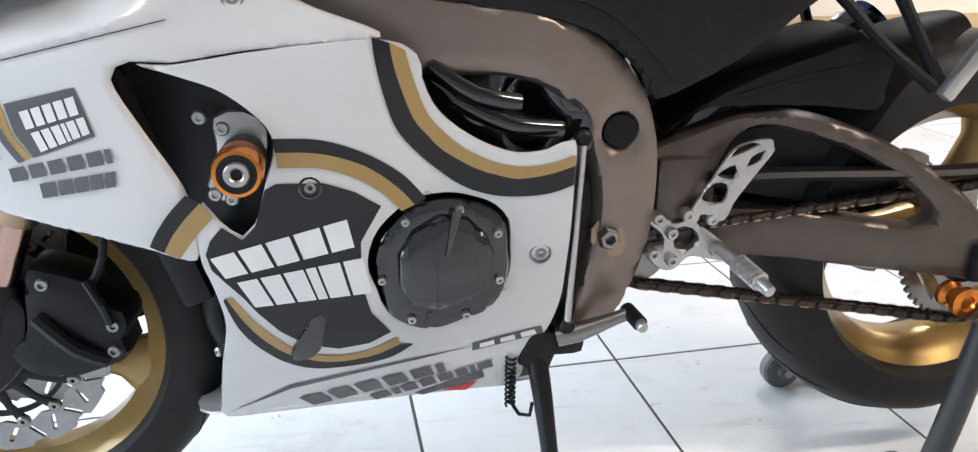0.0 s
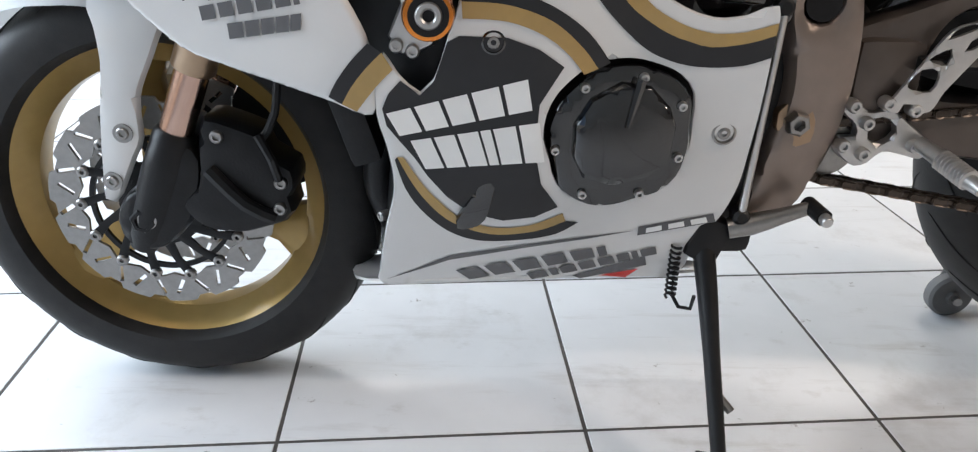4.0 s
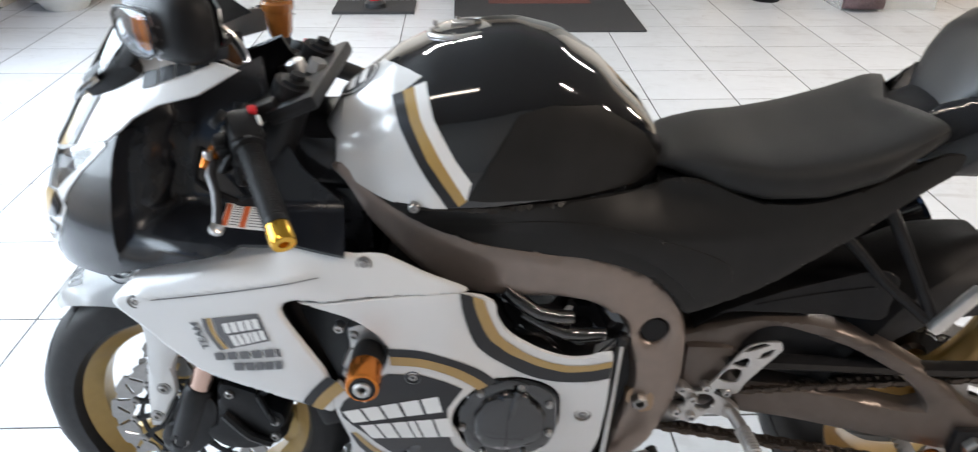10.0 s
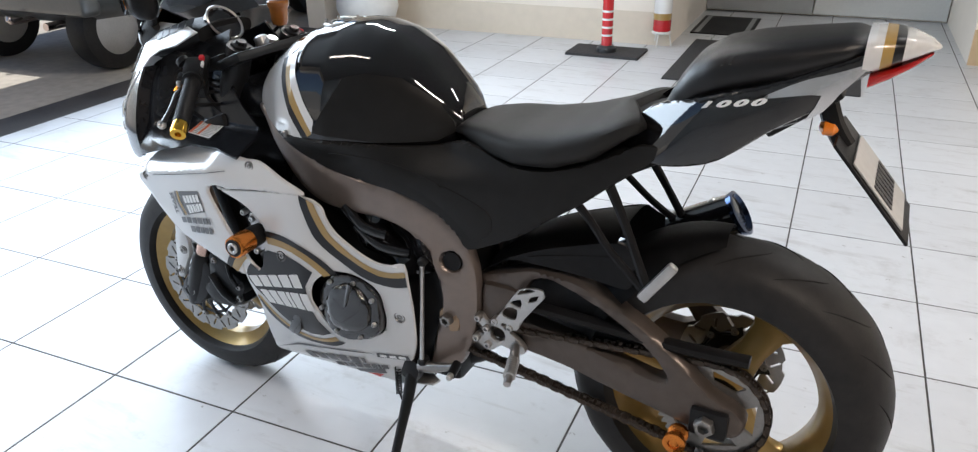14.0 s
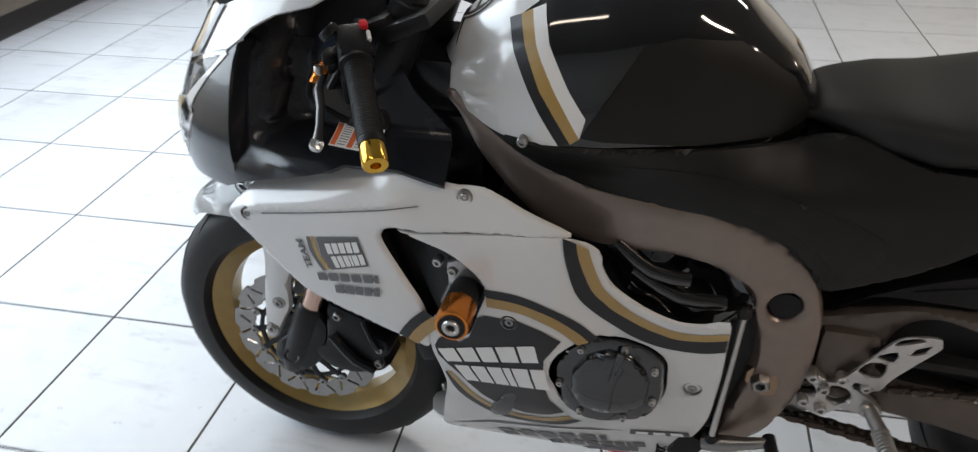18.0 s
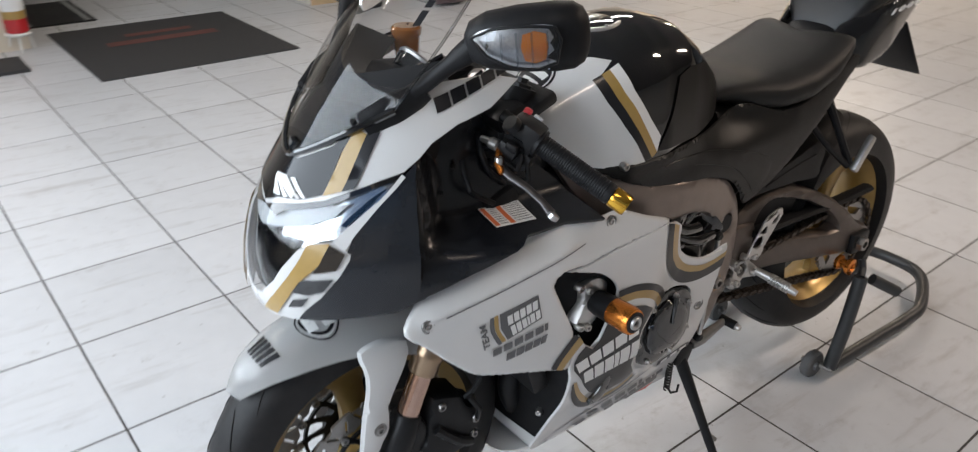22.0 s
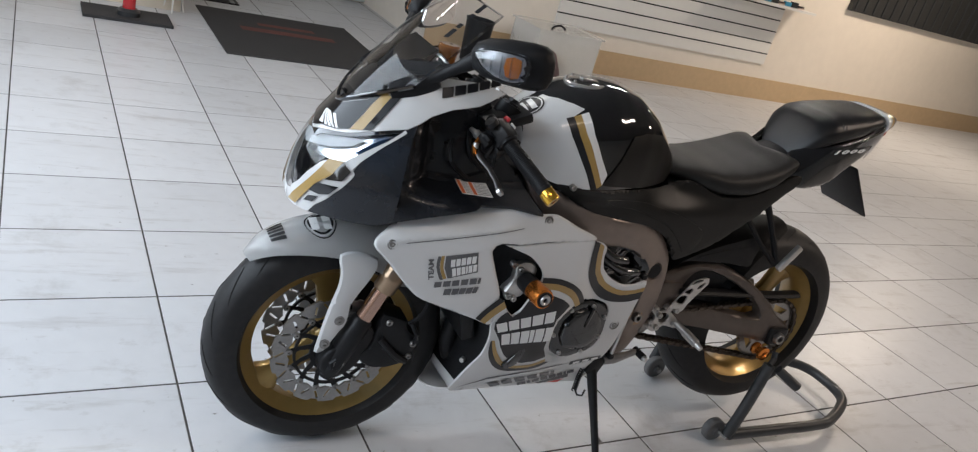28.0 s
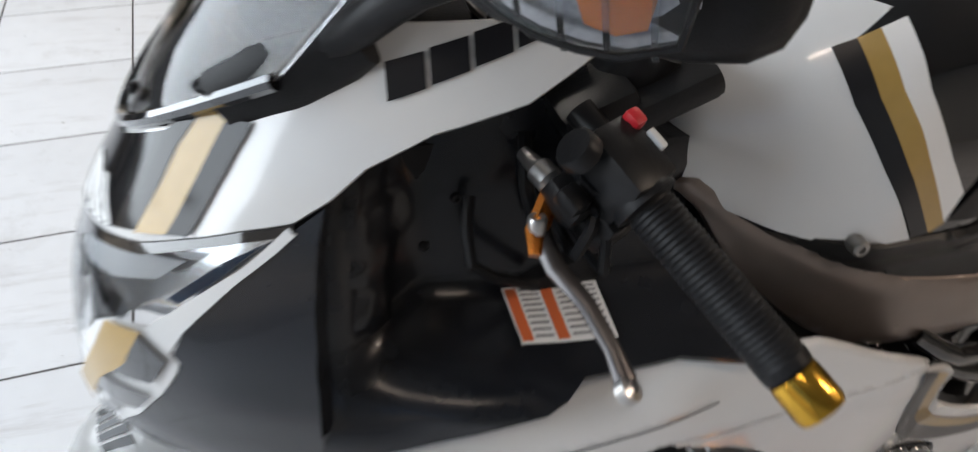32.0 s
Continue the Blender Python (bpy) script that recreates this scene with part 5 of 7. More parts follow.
# pillion footrest hangers, hugger, silencer
for s in (-1, 1):
    part("peg_hanger", sweep([(0.437, s * 0.12, 0.795), (0.47, s * 0.125, 0.765), (0.52, s * 0.14, 0.715), (0.592, s * 0.155, 0.66)], [0.009, 0.008, 0.008, 0.010], 8), MATTE, seat_unit, "black pillion peg hanger")
    part("peg_hanger", sweep([(0.495, s * 0.115, 0.85), (0.54, s * 0.13, 0.775), (0.598, s * 0.155, 0.665)], [0.011, 0.009, 0.010], 8), MATTE, seat_unit)
    part("pillion_peg", block((0.10, 0.018, 0.022), (0.622, s * 0.172, 0.690), 0.007, Matrix.Rotation(radians(-56), 4, "Y")), ALLOY, seat_unit, "alloy pillion footrest")
    part("subframe_tube", sweep([(0.20, s * 0.10, 0.66), (0.40, s * 0.11, 0.80), (0.60, s * 0.10, 0.92), (0.80, s * 0.07, 1.01)], 0.016, 8), BLACK_METAL, seat_unit)
rows = []
for a in np.linspace(66, 146, 22):
    hw = lerp(a, (66, 80, 110, 150), (0.050, 0.092, 0.112, 0.112))
    drop = lerp(a, (66, 84, 105, 150), (0.02, 0.045, 0.075, 0.08))
    rows.append([(REAR[0] + (0.352 - drop * abs(s) ** 3) * math.cos(radians(a + 28)), hw * s, REAR[2] + (0.352 - drop * abs(s) ** 3) * math.sin(radians(a + 28))) for s in np.linspace(-1, 1, 15)])
hb = loft(rows, closed=False)
bmesh.ops.solidify(hb, geom=hb.faces[:], thickness=0.005)
part("hugger", hb, MATTE, seat_unit, "black rear hugger")
tongue = [[(x, 0.108 * s, z - 0.018 * abs(s) ** 3) for s in np.linspace(-1, 1, 11)] for x, z in ((0.235, 0.612), (0.29, 0.650), (0.355, 0.682), (0.44, 0.712), (0.52, 0.735))]
tb = loft(tongue, closed=False)
bmesh.ops.solidify(tb, geom=tb.faces[:], thickness=0.005)
part("hugger_tongue", tb, MATTE, seat_unit, "black front tongue of the hugger")
both("hugger_side", [(0.24, 0.600), (0.29, 0.636), (0.355, 0.668), (0.44, 0.698), (0.52, 0.720), (0.56, 0.700), (0.555, 0.650), (0.547, 0.622), (0.45, 0.630), (0.34, 0.632), (0.288, 0.628)], flat(-0.109), MATTE, seat_unit, thick=0.004, crown=0.003)
both("hugger_rib", [(0.33, 0.648), (0.42, 0.672), (0.52, 0.690), (0.525, 0.684), (0.42, 0.664), (0.335, 0.642)], flat(-0.1115), MATTE, seat_unit, thick=0.004, crown=0.002)
part("shock_absorber", lathe([(0.0, 0), (0.02, 0), (0.03, 0.05), (0.03, 0.2), (0.018, 0.22), (0.018, 0.3), (0, 0.3)], (0.30, 0, 0.42), (-0.25, 0, 1), 16), BLACK_METAL, seat_unit)
silencer = new("silencer")
silencer.parent = bike
part("silencer_body", sweep([(0.36, 0.15, 0.49), (0.52, 0.17, 0.60), (0.70, 0.17, 0.708)], [0.042, 0.052, 0.047], 18, squash=1.15), GLOSS, silencer, "dark exhaust silencer")
part("silencer_tip", lathe([(0.049, 0), (0.051, 0.012), (0.044, 0.014), (0.036, 0.004), (0, 0.004)], (0.697, 0.17, 0.706), (0.82, 0.04, 0.57), 24), mat("blued_steel", (0.05, 0.075, 0.14), 0.18, metal=1.0, var=0.3), silencer, "blued steel outlet")

# side stand
stand = new("side_stand")
stand.parent = bike
part("stand_leg", sweep([(0.055, -0.145, 0.30), (0.06, -0.18, 0.24), (0.068, -0.30, 0.055)], [0.016, 0.0115, 0.010], 12, False), BLACK_METAL, stand, "black side stand leg")
part("stand_bracket", block((0.05, 0.045, 0.065), (0.058, -0.142, 0.305), 0.014, Matrix.Rotation(radians(20), 4, "Y")), BLACK_METAL, stand)
part("stand_foot", block((0.075, 0.045, 0.012), (0.075, -0.305, 0.05), 0.005, Matrix.Rotation(radians(12), 4, "Y")), BLACK_METAL, stand)
part("stand_tang", sweep([(0.066, -0.25, 0.13), (0.085, -0.265, 0.11)], 0.006, 8, False), STEEL, stand)
coil = [(0.018 + 0.007 * math.cos(k * 0.9), -0.155 + 0.007 * math.sin(k * 0.9), 0.30 - k * 0.0011) for k in range(75)]
part("return_spring", sweep(coil, 0.002, 5, False, 0.006), BLACK_METAL, stand)
part("spring_hook", sweep([(0.018, -0.155, 0.225), (0.03, -0.16, 0.205), (0.045, -0.165, 0.205), (0.048, -0.165, 0.225)], 0.003, 6), BLACK_METAL, stand)

# small upright word beside the round emblem
word = bpy.data.curves.new("word", "FONT")
word.body, word.size, word.extrude, word.offset = "TEAM", 0.02, 0.0, 0.0007
tmp = bpy.data.objects.new("tmp", word)
scene.collection.objects.link(tmp)
bpy.context.view_layer.update()
word_mesh = bpy.data.meshes.new_from_object(tmp.evaluated_get(bpy.context.evaluated_depsgraph_get()))
bpy.data.objects.remove(tmp)
wm = bmesh.new()
wm.from_mesh(word_mesh)
bpy.data.meshes.remove(word_mesh)
span = max(v.co.x for v in wm.verts)
along_w, up_w = Vector((-0.010, 0.056)), Vector((-0.0125, -0.0022))
for v in wm.verts:
    q = Vector((-0.566, 0.606)) + along_w * (v.co.x / span) + up_w * (v.co.y / 0.0146)
    p = fairing(q.x, q.y)
    v.co = (p[0], p[1] - 0.0022, p[2])
part("word_team", wm, DECAL_GREY, body, "small grey word TEAM")

# ---- front cowl, screen, instruments and controls ----
cowl = new("front_cowl")
cowl.parent = bike
QUARTER = 0.15 * math.pi


def cowl_uv(x, z):
    if x >= COWL_END:
        return (QUARTER + x - COWL_END, z)
    r = min((COWL_END - x) / (COWL_END - cowl_front(z)), 1.0)
    return (0.3 * math.acos(r ** (1 / 0.9)), z)


def cowl_surf(u, z):
    if u > QUARTER:
        return (COWL_END + u - QUARTER, -cowl_wide(z), z)
    if u < 0:
        p = cowl_at(-u / 0.3, z)
        return (p[0], -p[1], z)
    return cowl_at(u / 0.3, z)


def mid(z):
    return (cowl_front(z), z)


def on_cowl(name, outline, material, lift=0.0, thick=0.004, crown=0.0, label="", push=0.0, rounded=False, parent=None, sides=(1, -1)):
    for s in sides:
        bm = patch([cowl_uv(x, z) for x, z in outline], cowl_surf, thick=thick, crown=crown, lift=lift - push, rounded=rounded, step=0.012, inward=lambda p: Vector((-0.45, 0, p.z)), mirror=s < 0)
        ob = part(name, bm, material, parent or cowl, label)
    return ob


def dished(u, z):
    p = cowl_surf(u, z)
    return (p[0], p[1] + cockpit_push(p[0], z), z)


# front flank up to a sharp crease, then the dished flank behind it
CREASE = [(-0.655, 0.952), (-0.662, 0.93), (-0.667, 0.90), (-0.671, 0.86), (-0.674, 0.82), (-0.676, 0.775), (-0.676, 0.737)]
FLANK = [(-0.677, 0.935), (-0.715, 0.898), (-0.757, 0.853), (-0.769, 0.830), (-0.767, 0.818), (-0.784, 0.788), (-0.807, 0.751), (-0.824, 0.728), (-0.833, 0.703), (-0.782, 0.712), (-0.708, 0.720)]
DISHED = [(-0.614, 0.762), (-0.481, 0.805), (-0.40, 0.806), (-0.325, 0.80), (-0.345, 0.835), (-0.40, 0.885), (-0.44, 0.96), (-0.465, 1.040), (-0.526, 1.013), (-0.585, 0.997), (-0.627, 0.975)]
for s in (1, -1):
    part("side_panel", patch([cowl_uv(x, z) for x, z in FLANK + CREASE[::-1]], cowl_surf, thick=0.006, rounded=False, step=0.012, inward=lambda p: Vector((-0.45, 0, p.z)), mirror=s < 0), SATIN, cowl, "satin black cowl flank")
    part("dished_panel", patch([cowl_uv(x - 0.004, z) for x, z in CREASE] + [cowl_uv(x, z) for x, z in DISHED], dished, thick=0.006, rounded=False, step=0.011, grid=0.009, inward=lambda p: Vector((-0.45, 0, p.z)), mirror=s < 0), DISH, cowl, "black dished cowl side", 85.0)
    wall = []
    for x, z in CREASE:
        p, q = Vector(cowl_surf(*cowl_uv(x, z))), Vector(dished(*cowl_uv(x, z)))
        q = Vector((p.x + 0.012, p.y + 0.034 * smooth(0.755, 0.83, z), z))
        wall.append([(v.x, v.y * s, v.z) for v in (p, p.lerp(q, 0.35) + Vector((-0.002, 0, 0)), q)])
    part("crease_wall", loft(wall, closed=False), DISH, cowl)
EDGE = [mid(0.868), (-0.821, 0.879), (-0.802, 0.889), (-0.778, 0.898), (-0.745, 0.914), (-0.708, 0.929), (-0.675, 0.940)]
BASE = [mid(0.940), (-0.781, 0.944), (-0.746, 0.971), (-0.716, 1.000), (-0.672, 1.032)]
HEAD = EDGE[::-1] + BASE + [(-0.616, 1.055), (-0.513, 1.062), (-0.465, 1.050), (-0.526, 1.016), (-0.585, 0.999), (-0.627, 0.977), (-0.650, 0.957)]
on_cowl("head_panel", HEAD, WHITE, crown=0.003, lift=0.002, label="white cowl top")
on_cowl("head_edge", [(x, z) for x, z in EDGE] + [(x, z - 0.006) for x, z in EDGE[::-1]], GLOSS, lift=0.0015, thick=0.003)
on_cowl("nose_field", [mid(0.874), (-0.818, 0.886), (-0.800, 0.894), (-0.777, 0.905), (-0.738, 0.965), (-0.712, 0.998), (-0.745, 0.969), (-0.780, 0.942), mid(0.938)], NOSE_BLACK, lift=0.0045, thick=0, label="gloss black nose panel")
on_cowl("stripe", [(-0.777, 0.904), (-0.755, 0.913), (-0.704, 0.990), (-0.713, 0.996), (-0.737, 0.965)], DECAL_GOLD, lift=0.0048, thick=0)
on_cowl("stripe", [(-0.755, 0.913), (-0.740, 0.918), (-0.688, 0.993), (-0.704, 0.990)], DECAL_BLACK, lift=0.0048, thick=0)
LENS = EDGE[:1] + [(x, z - 0.004) for x, z in EDGE[1:]] + [(-0.712, 0.907), (-0.758, 0.870), (-0.783, 0.846), (-0.808, 0.840), (-0.824, 0.828), (-0.843, 0.795), (-0.853, 0.768), (-0.864, 0.735), mid(0.727), mid(0.78), mid(0.83)]
on_cowl("headlight_lens", LENS, CLEAR, lift=0.001, thick=0, label="clear headlight lens")
LAMP_WHITE = mat("bright_lamp_reflector", (0.88, 0.89, 0.9), 0.15, metal=0.85, var=0.08, scale=60)
on_cowl("headlight_reflector", [(x + 0.004, z) for x, z in LENS], LAMP_WHITE, push=0.020, thick=0.003, label="silver headlight reflector")
on_cowl("headlight_mask", [mid(0.826), (-0.838, 0.836), (-0.824, 0.836), (-0.841, 0.800), (-0.860, 0.738), mid(0.73)], GLOSS, push=0.012, thick=0.003, label="dark lamp recess")
# white band painted in for the bright reflection across the top of the lamp
on_cowl("headlight_highlight", [mid(0.864), (-0.815, 0.877), (-0.785, 0.890), (-0.752, 0.898), (-0.775, 0.878), (-0.812, 0.860), mid(0.838)], WHITE, push=0.006, thick=0.003)
on_cowl("headlight_blue_bulb", [(-0.728, 0.904), (-0.700, 0.922), (-0.732, 0.893), (-0.765, 0.865), (-0.772, 0.866)], mat("blue_tinted_bulb", (0.02, 0.05, 0.10), 0.1, metal=0.3, var=0.3, scale=60), push=0.008, thick=0.003, label="blue tinted side lamp")
on_cowl("lens_strip", [(-0.678, 0.938), (-0.712, 0.906), (-0.757, 0.869), (-0.783, 0.845), (-0.771, 0.831), (-0.757, 0.852), (-0.715, 0.897), (-0.674, 0.934)], WHITE, lift=0.002, thick=0.005, label="white strip under the lamp")
CHIN = [mid(0.725), (-0.864, 0.733), (-0.853, 0.766), (-0.843, 0.793), (-0.824, 0.826), (-0.808, 0.838), (-0.784, 0.844), (-0.764, 0.830), (-0.767, 0.818), (-0.784, 0.788), (-0.807, 0.751), (-0.824, 0.728), (-0.833, 0.703), mid(0.695)]
on_cowl("chin_panel", CHIN, WHITE, crown=0.003, lift=0.002, label="white chin panel")
on_cowl("stripe", [(-0.810, 0.837), (-0.785, 0.842), (-0.803, 0.809), (-0.829, 0.775), (-0.845, 0.735), (-0.851, 0.71), (-0.860, 0.71), (-0.853, 0.745), (-0.838, 0.782), (-0.822, 0.814)], DECAL_GOLD, lift=0.006, thick=0)
on_cowl("intake", [(-0.787, 0.839), (-0.771, 0.828), (-0.785, 0.803), (-0.814, 0.794), (-0.803, 0.809)], GLOSS, lift=0.006, thick=0)
on_cowl("intake", [(-0.824, 0.781), (-0.789, 0.789), (-0.803, 0.766), (-0.820, 0.757), (-0.836, 0.757), (-0.829, 0.775)], GLOSS, lift=0.006, thick=0)
on_cowl("intake", [(-0.836, 0.745), (-0.820, 0.752), (-0.828, 0.735), (-0.842, 0.730)], GLOSS, lift=0.006, thick=0)
# lettering in plain blocks
for k in range(5):
    q = k / 5
    x0, x1 = -0.609 + 0.132 * q, -0.609 + 0.132 * (q + 0.175)
    zb0, zt0 = 1.015 + 0.050 * q, 1.035 + 0.044 * q
    on_cowl("lettering_block", [(x0, zb0), (x1, zb0 + 0.008), (x1 + 0.001, zt0 + 0.007), (x0 + 0.001, zt0)], DECAL_BLACK, lift=0.0045, thick=0)
for k in range(7):
    q = k / 7
    x0, z0 = -0.829 + 0.036 * q, 0.884 + 0.013 * q
    on_cowl("lettering_block", [(x0, z0), (x0 + 0.0035, z0 + 0.002), (x0 + 0.0045, z0 + 0.022), (x0 + 0.001, z0 + 0.020)], DECAL_WHITE, lift=0.0056, thick=0, sides=(1,))
for x, z in ((-0.60, 0.945), (-0.555, 0.905), (-0.50, 0.93), (-0.58, 0.865)):
    for s in (1, -1):
        q = Vector(dished(*cowl_uv(x, z)))
        bolt((q.x, q.y * s, q.z), (0.1, -s, 0.2), 0.0042, 0.003, cowl, BLACK_METAL)
# warning sticker on the dished panel
LAB = [cowl_uv(x, z) for x, z in ((-0.523, 0.8275), (-0.445, 0.8265), (-0.444, 0.812), (-0.520, 0.813))]


def label_surf(u, v):
    a, b, c, d = [Vector(q) for q in LAB]
    q = (a * (1 - u) + b * u) * (1 - v) + (d * (1 - u) + c * u) * v
    return dished(q.x, q.y)


def sticker(u0, u1, v0, v1, m, lf, nm):
    part(nm, patch([(u0, v0), (u1, v0), (u1, v1), (u0, v1)], label_surf, thick=0, lift=lf, rounded=False, step=0.2, inward=lambda p: Vector((-0.45, 0, p.z))), m, cowl)


sticker(0, 1, 0, 1, DECAL_WHITE, 0.003, "warning_sticker")
STICKER_ORANGE = mat("sticker_orange", (0.6, 0.13, 0.04), 0.5, var=0.05)
for u0, u1 in ((0.02, 0.14), (0.40, 0.52)):
    sticker(u0, u1, 0.04, 0.96, STICKER_ORANGE, 0.0036, "sticker_band")
for k in range(9):
    sticker(0.56, 0.96, 0.08 + k * 0.1, 0.11 + k * 0.1, DECAL_GREY, 0.0036, "sticker_bar")
    sticker(0.17, 0.37, 0.08 + k * 0.1, 0.11 + k * 0.1, DECAL_GREY, 0.0036, "sticker_bar")

# screen
rows = []
for q in np.linspace(0, 1, 18):
    row = []
    for s in np.linspace(-1, 1, 25):
        b = Vector((-0.786 + 0.112 * abs(s) ** 1.7, 0.140 * s, 0.944 + 0.088 * abs(s) ** 1.4))
        t = Vector((-0.557 + 0.052 * abs(s) ** 2, 0.125 * s, 1.228 - 0.022 * abs(s) ** 2))
        p = b.lerp(t, q)
        bow = math.sin(math.pi * q)
        p += Vector((-0.008, 0, 0.008)) * bow * (1 - 0.5 * s * s) + Vector((0, 0.016 * s, 0)) * bow
        row.append(p)
    rows.append(row)
sb = loft(rows, closed=False)
screen_ob = part("windscreen", sb, SMOKE, cowl, "smoked clear double-bubble windscreen")
screen_ob.visible_shadow = False
mark = bmesh.new()
for k, (i0, i1) in enumerate(((10, 12), (12, 13), (14, 15), (15, 17))):
    quad = [rows[i0][3], rows[i1][3], rows[i1][4], rows[i0][4]]
    mid_q = sum(quad, Vector((0, 0, 0))) / 4
    mark.faces.new([mark.verts.new(mid_q + (q - mid_q) * 0.8 + Vector((-0.001, -0.002, 0.002))) for q in quad])
part("screen_mark", mark, DECAL_BLACK, cowl, "dark maker mark in plain bars")
part("screen_rim", sweep([r[0] for r in rows] + rows[-1][1:] + [r[-1] for r in rows[::-1]][1:], 0.0022, 6), SMOKE, cowl, "thick clear screen edge")
part("screen_trim", sweep([rows[0][k] + Vector((0, 0, -0.002)) for k in range(25)], 0.006, 8), GLOSS, cowl, "black screen edge")
for k in (4, 20, 12):
    bolt(rows[1][k], rows[1][k] - rows[1][k] + Vector((-0.5, 0.6 * (1 if k > 12 else -1 if k < 12 else 0), 0.6)), 0.005, 0.004, cowl, MATTE)
lining = [[p + Vector((0.022, -p.y * 0.06, -0.016)) for p in row] for row in rows[:8]]
lining.append([p + Vector((0.06, -p.y * 0.2, -0.03)) for p in lining[-1]])
part("dash_lining", loft(lining, closed=False), MATTE, cowl, "black dash lining behind the screen")
part("dash_hood", cushion((-0.76, -0.70, -0.60, -0.54), (0.97, 1.02, 1.05, 1.045), (0.94, 0.95, 0.97, 1.0), (0.06, 0.10, 0.11, 0.09), 3.0), MATTE, cowl, "black dash shroud")
part("instrument_face", lathe([(0.0, 0.002), (0.04, 0.002), (0.046, 0.008), (0.048, 0.0), (0.044, -0.02), (0, -0.02)], (-0.545, 0.0, 1.035), (0.75, 0, 0.66), 32), GLOSS, cowl, "round tachometer")
part("instrument_ring", lathe([(0.043, 0.004), (0.047, 0.008), (0.05, 0.004), (0.047, 0.0)], (-0.543, 0.0, 1.037), (0.75, 0, 0.66), 32, closed=True), ALLOY, cowl)


INDICATOR_BACK = mat("dull_indicator_reflector", (0.34, 0.34, 0.35), 0.3, metal=0.9, var=0.3, scale=90)


def mirror_unit(s):
    mu = new("mirror")
    mu.parent = bike
    part("mirror_base", sweep([(-0.70, s * 0.10, 0.995), (-0.665, s * 0.118, 1.02), (-0.62, s * 0.14, 1.05)], [0.030, 0.030, 0.016], 12, squash=0.6), MATTE, mu, "black mirror base")
    part("mirror_stem", sweep([(-0.66, s * 0.115, 1.025), (-0.62, s * 0.145, 1.065), (-0.585, s * 0.18, 1.105), (-0.565, s * 0.20, 1.128)], [0.016, 0.013, 0.012, 0.02], 12), MATTE, mu, "black mirror arm")
    c = Vector((-0.514, s * 0.240, 1.136))
    rings = []
    along = Vector((0.76, s * 0.64, 0.10)).normalized()
    nrm = Vector((-0.64, s * 0.76, 0.0)).normalized()
    upv = along.cross(nrm).normalized()
    if upv.z < 0:
        upv.negate()
    for q, hgt, dep in ((-0.088, 0.012, 0.012), (-0.08, 0.028, 0.024), (-0.055, 0.040, 0.036), (-0.01, 0.046, 0.042), (0.04, 0.048, 0.042), (0.064, 0.046, 0.037), (0.078, 0.038, 0.028), (0.085, 0.024, 0.016), (0.087, 0.010, 0.008)):
        rings.append([c + along * q + upv * hgt * abs(math.sin(a)) ** 0.8 * (1 if math.sin(a) > 0 else -1) + nrm * dep * abs(math.cos(a)) ** 0.8 * (1 if math.cos(a) > 0 else -0.55) for a in [k * math.pi / 10 for k in range(20)]])
    part("mirror_housing", loft(rings), MATTE, mu, "black mirror housing")
    part("mirror_glass", patch([(-0.075, -0.026), (0.068, -0.03), (0.076, 0.0), (0.066, 0.032), (-0.06, 0.034), (-0.08, 0.005)], lambda u, v: tuple(c + along * u + upv * v - nrm * 0.0245), thick=0.003, inward=lambda p: c), MIRROR, mu, "mirror glass")
    lens = [(-0.080, 0.012), (-0.06, -0.012), (-0.03, -0.028), (0.01, -0.034), (0.035, -0.026), (0.042, 0.005), (0.035, 0.022), (0.0, 0.026), (-0.05, 0.024)]

    def bulge(k):
        return lambda u, v: tuple(c + along * (u + 0.005) + upv * v + nrm * (k + 0.010 + 0.042 * max(1 - ((u) / 0.105) ** 2 - (v / 0.062) ** 2, 0.02) ** 0.5))

    part("indicator_back", patch(lens, bulge(-0.008), thick=0.003, inward=lambda p: c), INDICATOR_BACK, mu, "silver indicator reflector")
    part("indicator_bulb", patch([(-0.010, 0.014), (-0.008, -0.022), (0.020, -0.022), (0.022, 0.014)], bulge(-0.005), thick=0.002, inward=lambda p: c), AMBER, mu, "amber indicator bulb")
    for k in range(5):
        u = -0.062 + k * 0.021
        part("indicator_rib", patch([(u, 0.018), (u, -0.006 - 0.016 * min(k, 2)), (u + 0.003, -0.006 - 0.016 * min(k, 2)), (u + 0.003, 0.018)], bulge(-0.003), thick=0.001, step=0.004, rounded=False, inward=lambda p: c), CLEAR, mu)
    part("indicator_lens", patch(lens, bulge(0.003), thick=0, inward=lambda p: c), CLEAR, mu, "clear indicator lens")
    part("lens_rim", sweep([Vector(bulge(0.002)(u, v)) for u, v in lens + lens[:1]], 0.0022, 6), MATTE, mu)


mirror_unit(-1)
mirror_unit(1)


LEVER_DARK = mat("dark_anodised_lever", (0.09, 0.085, 0.085), 0.3, metal=0.85, var=0.1)


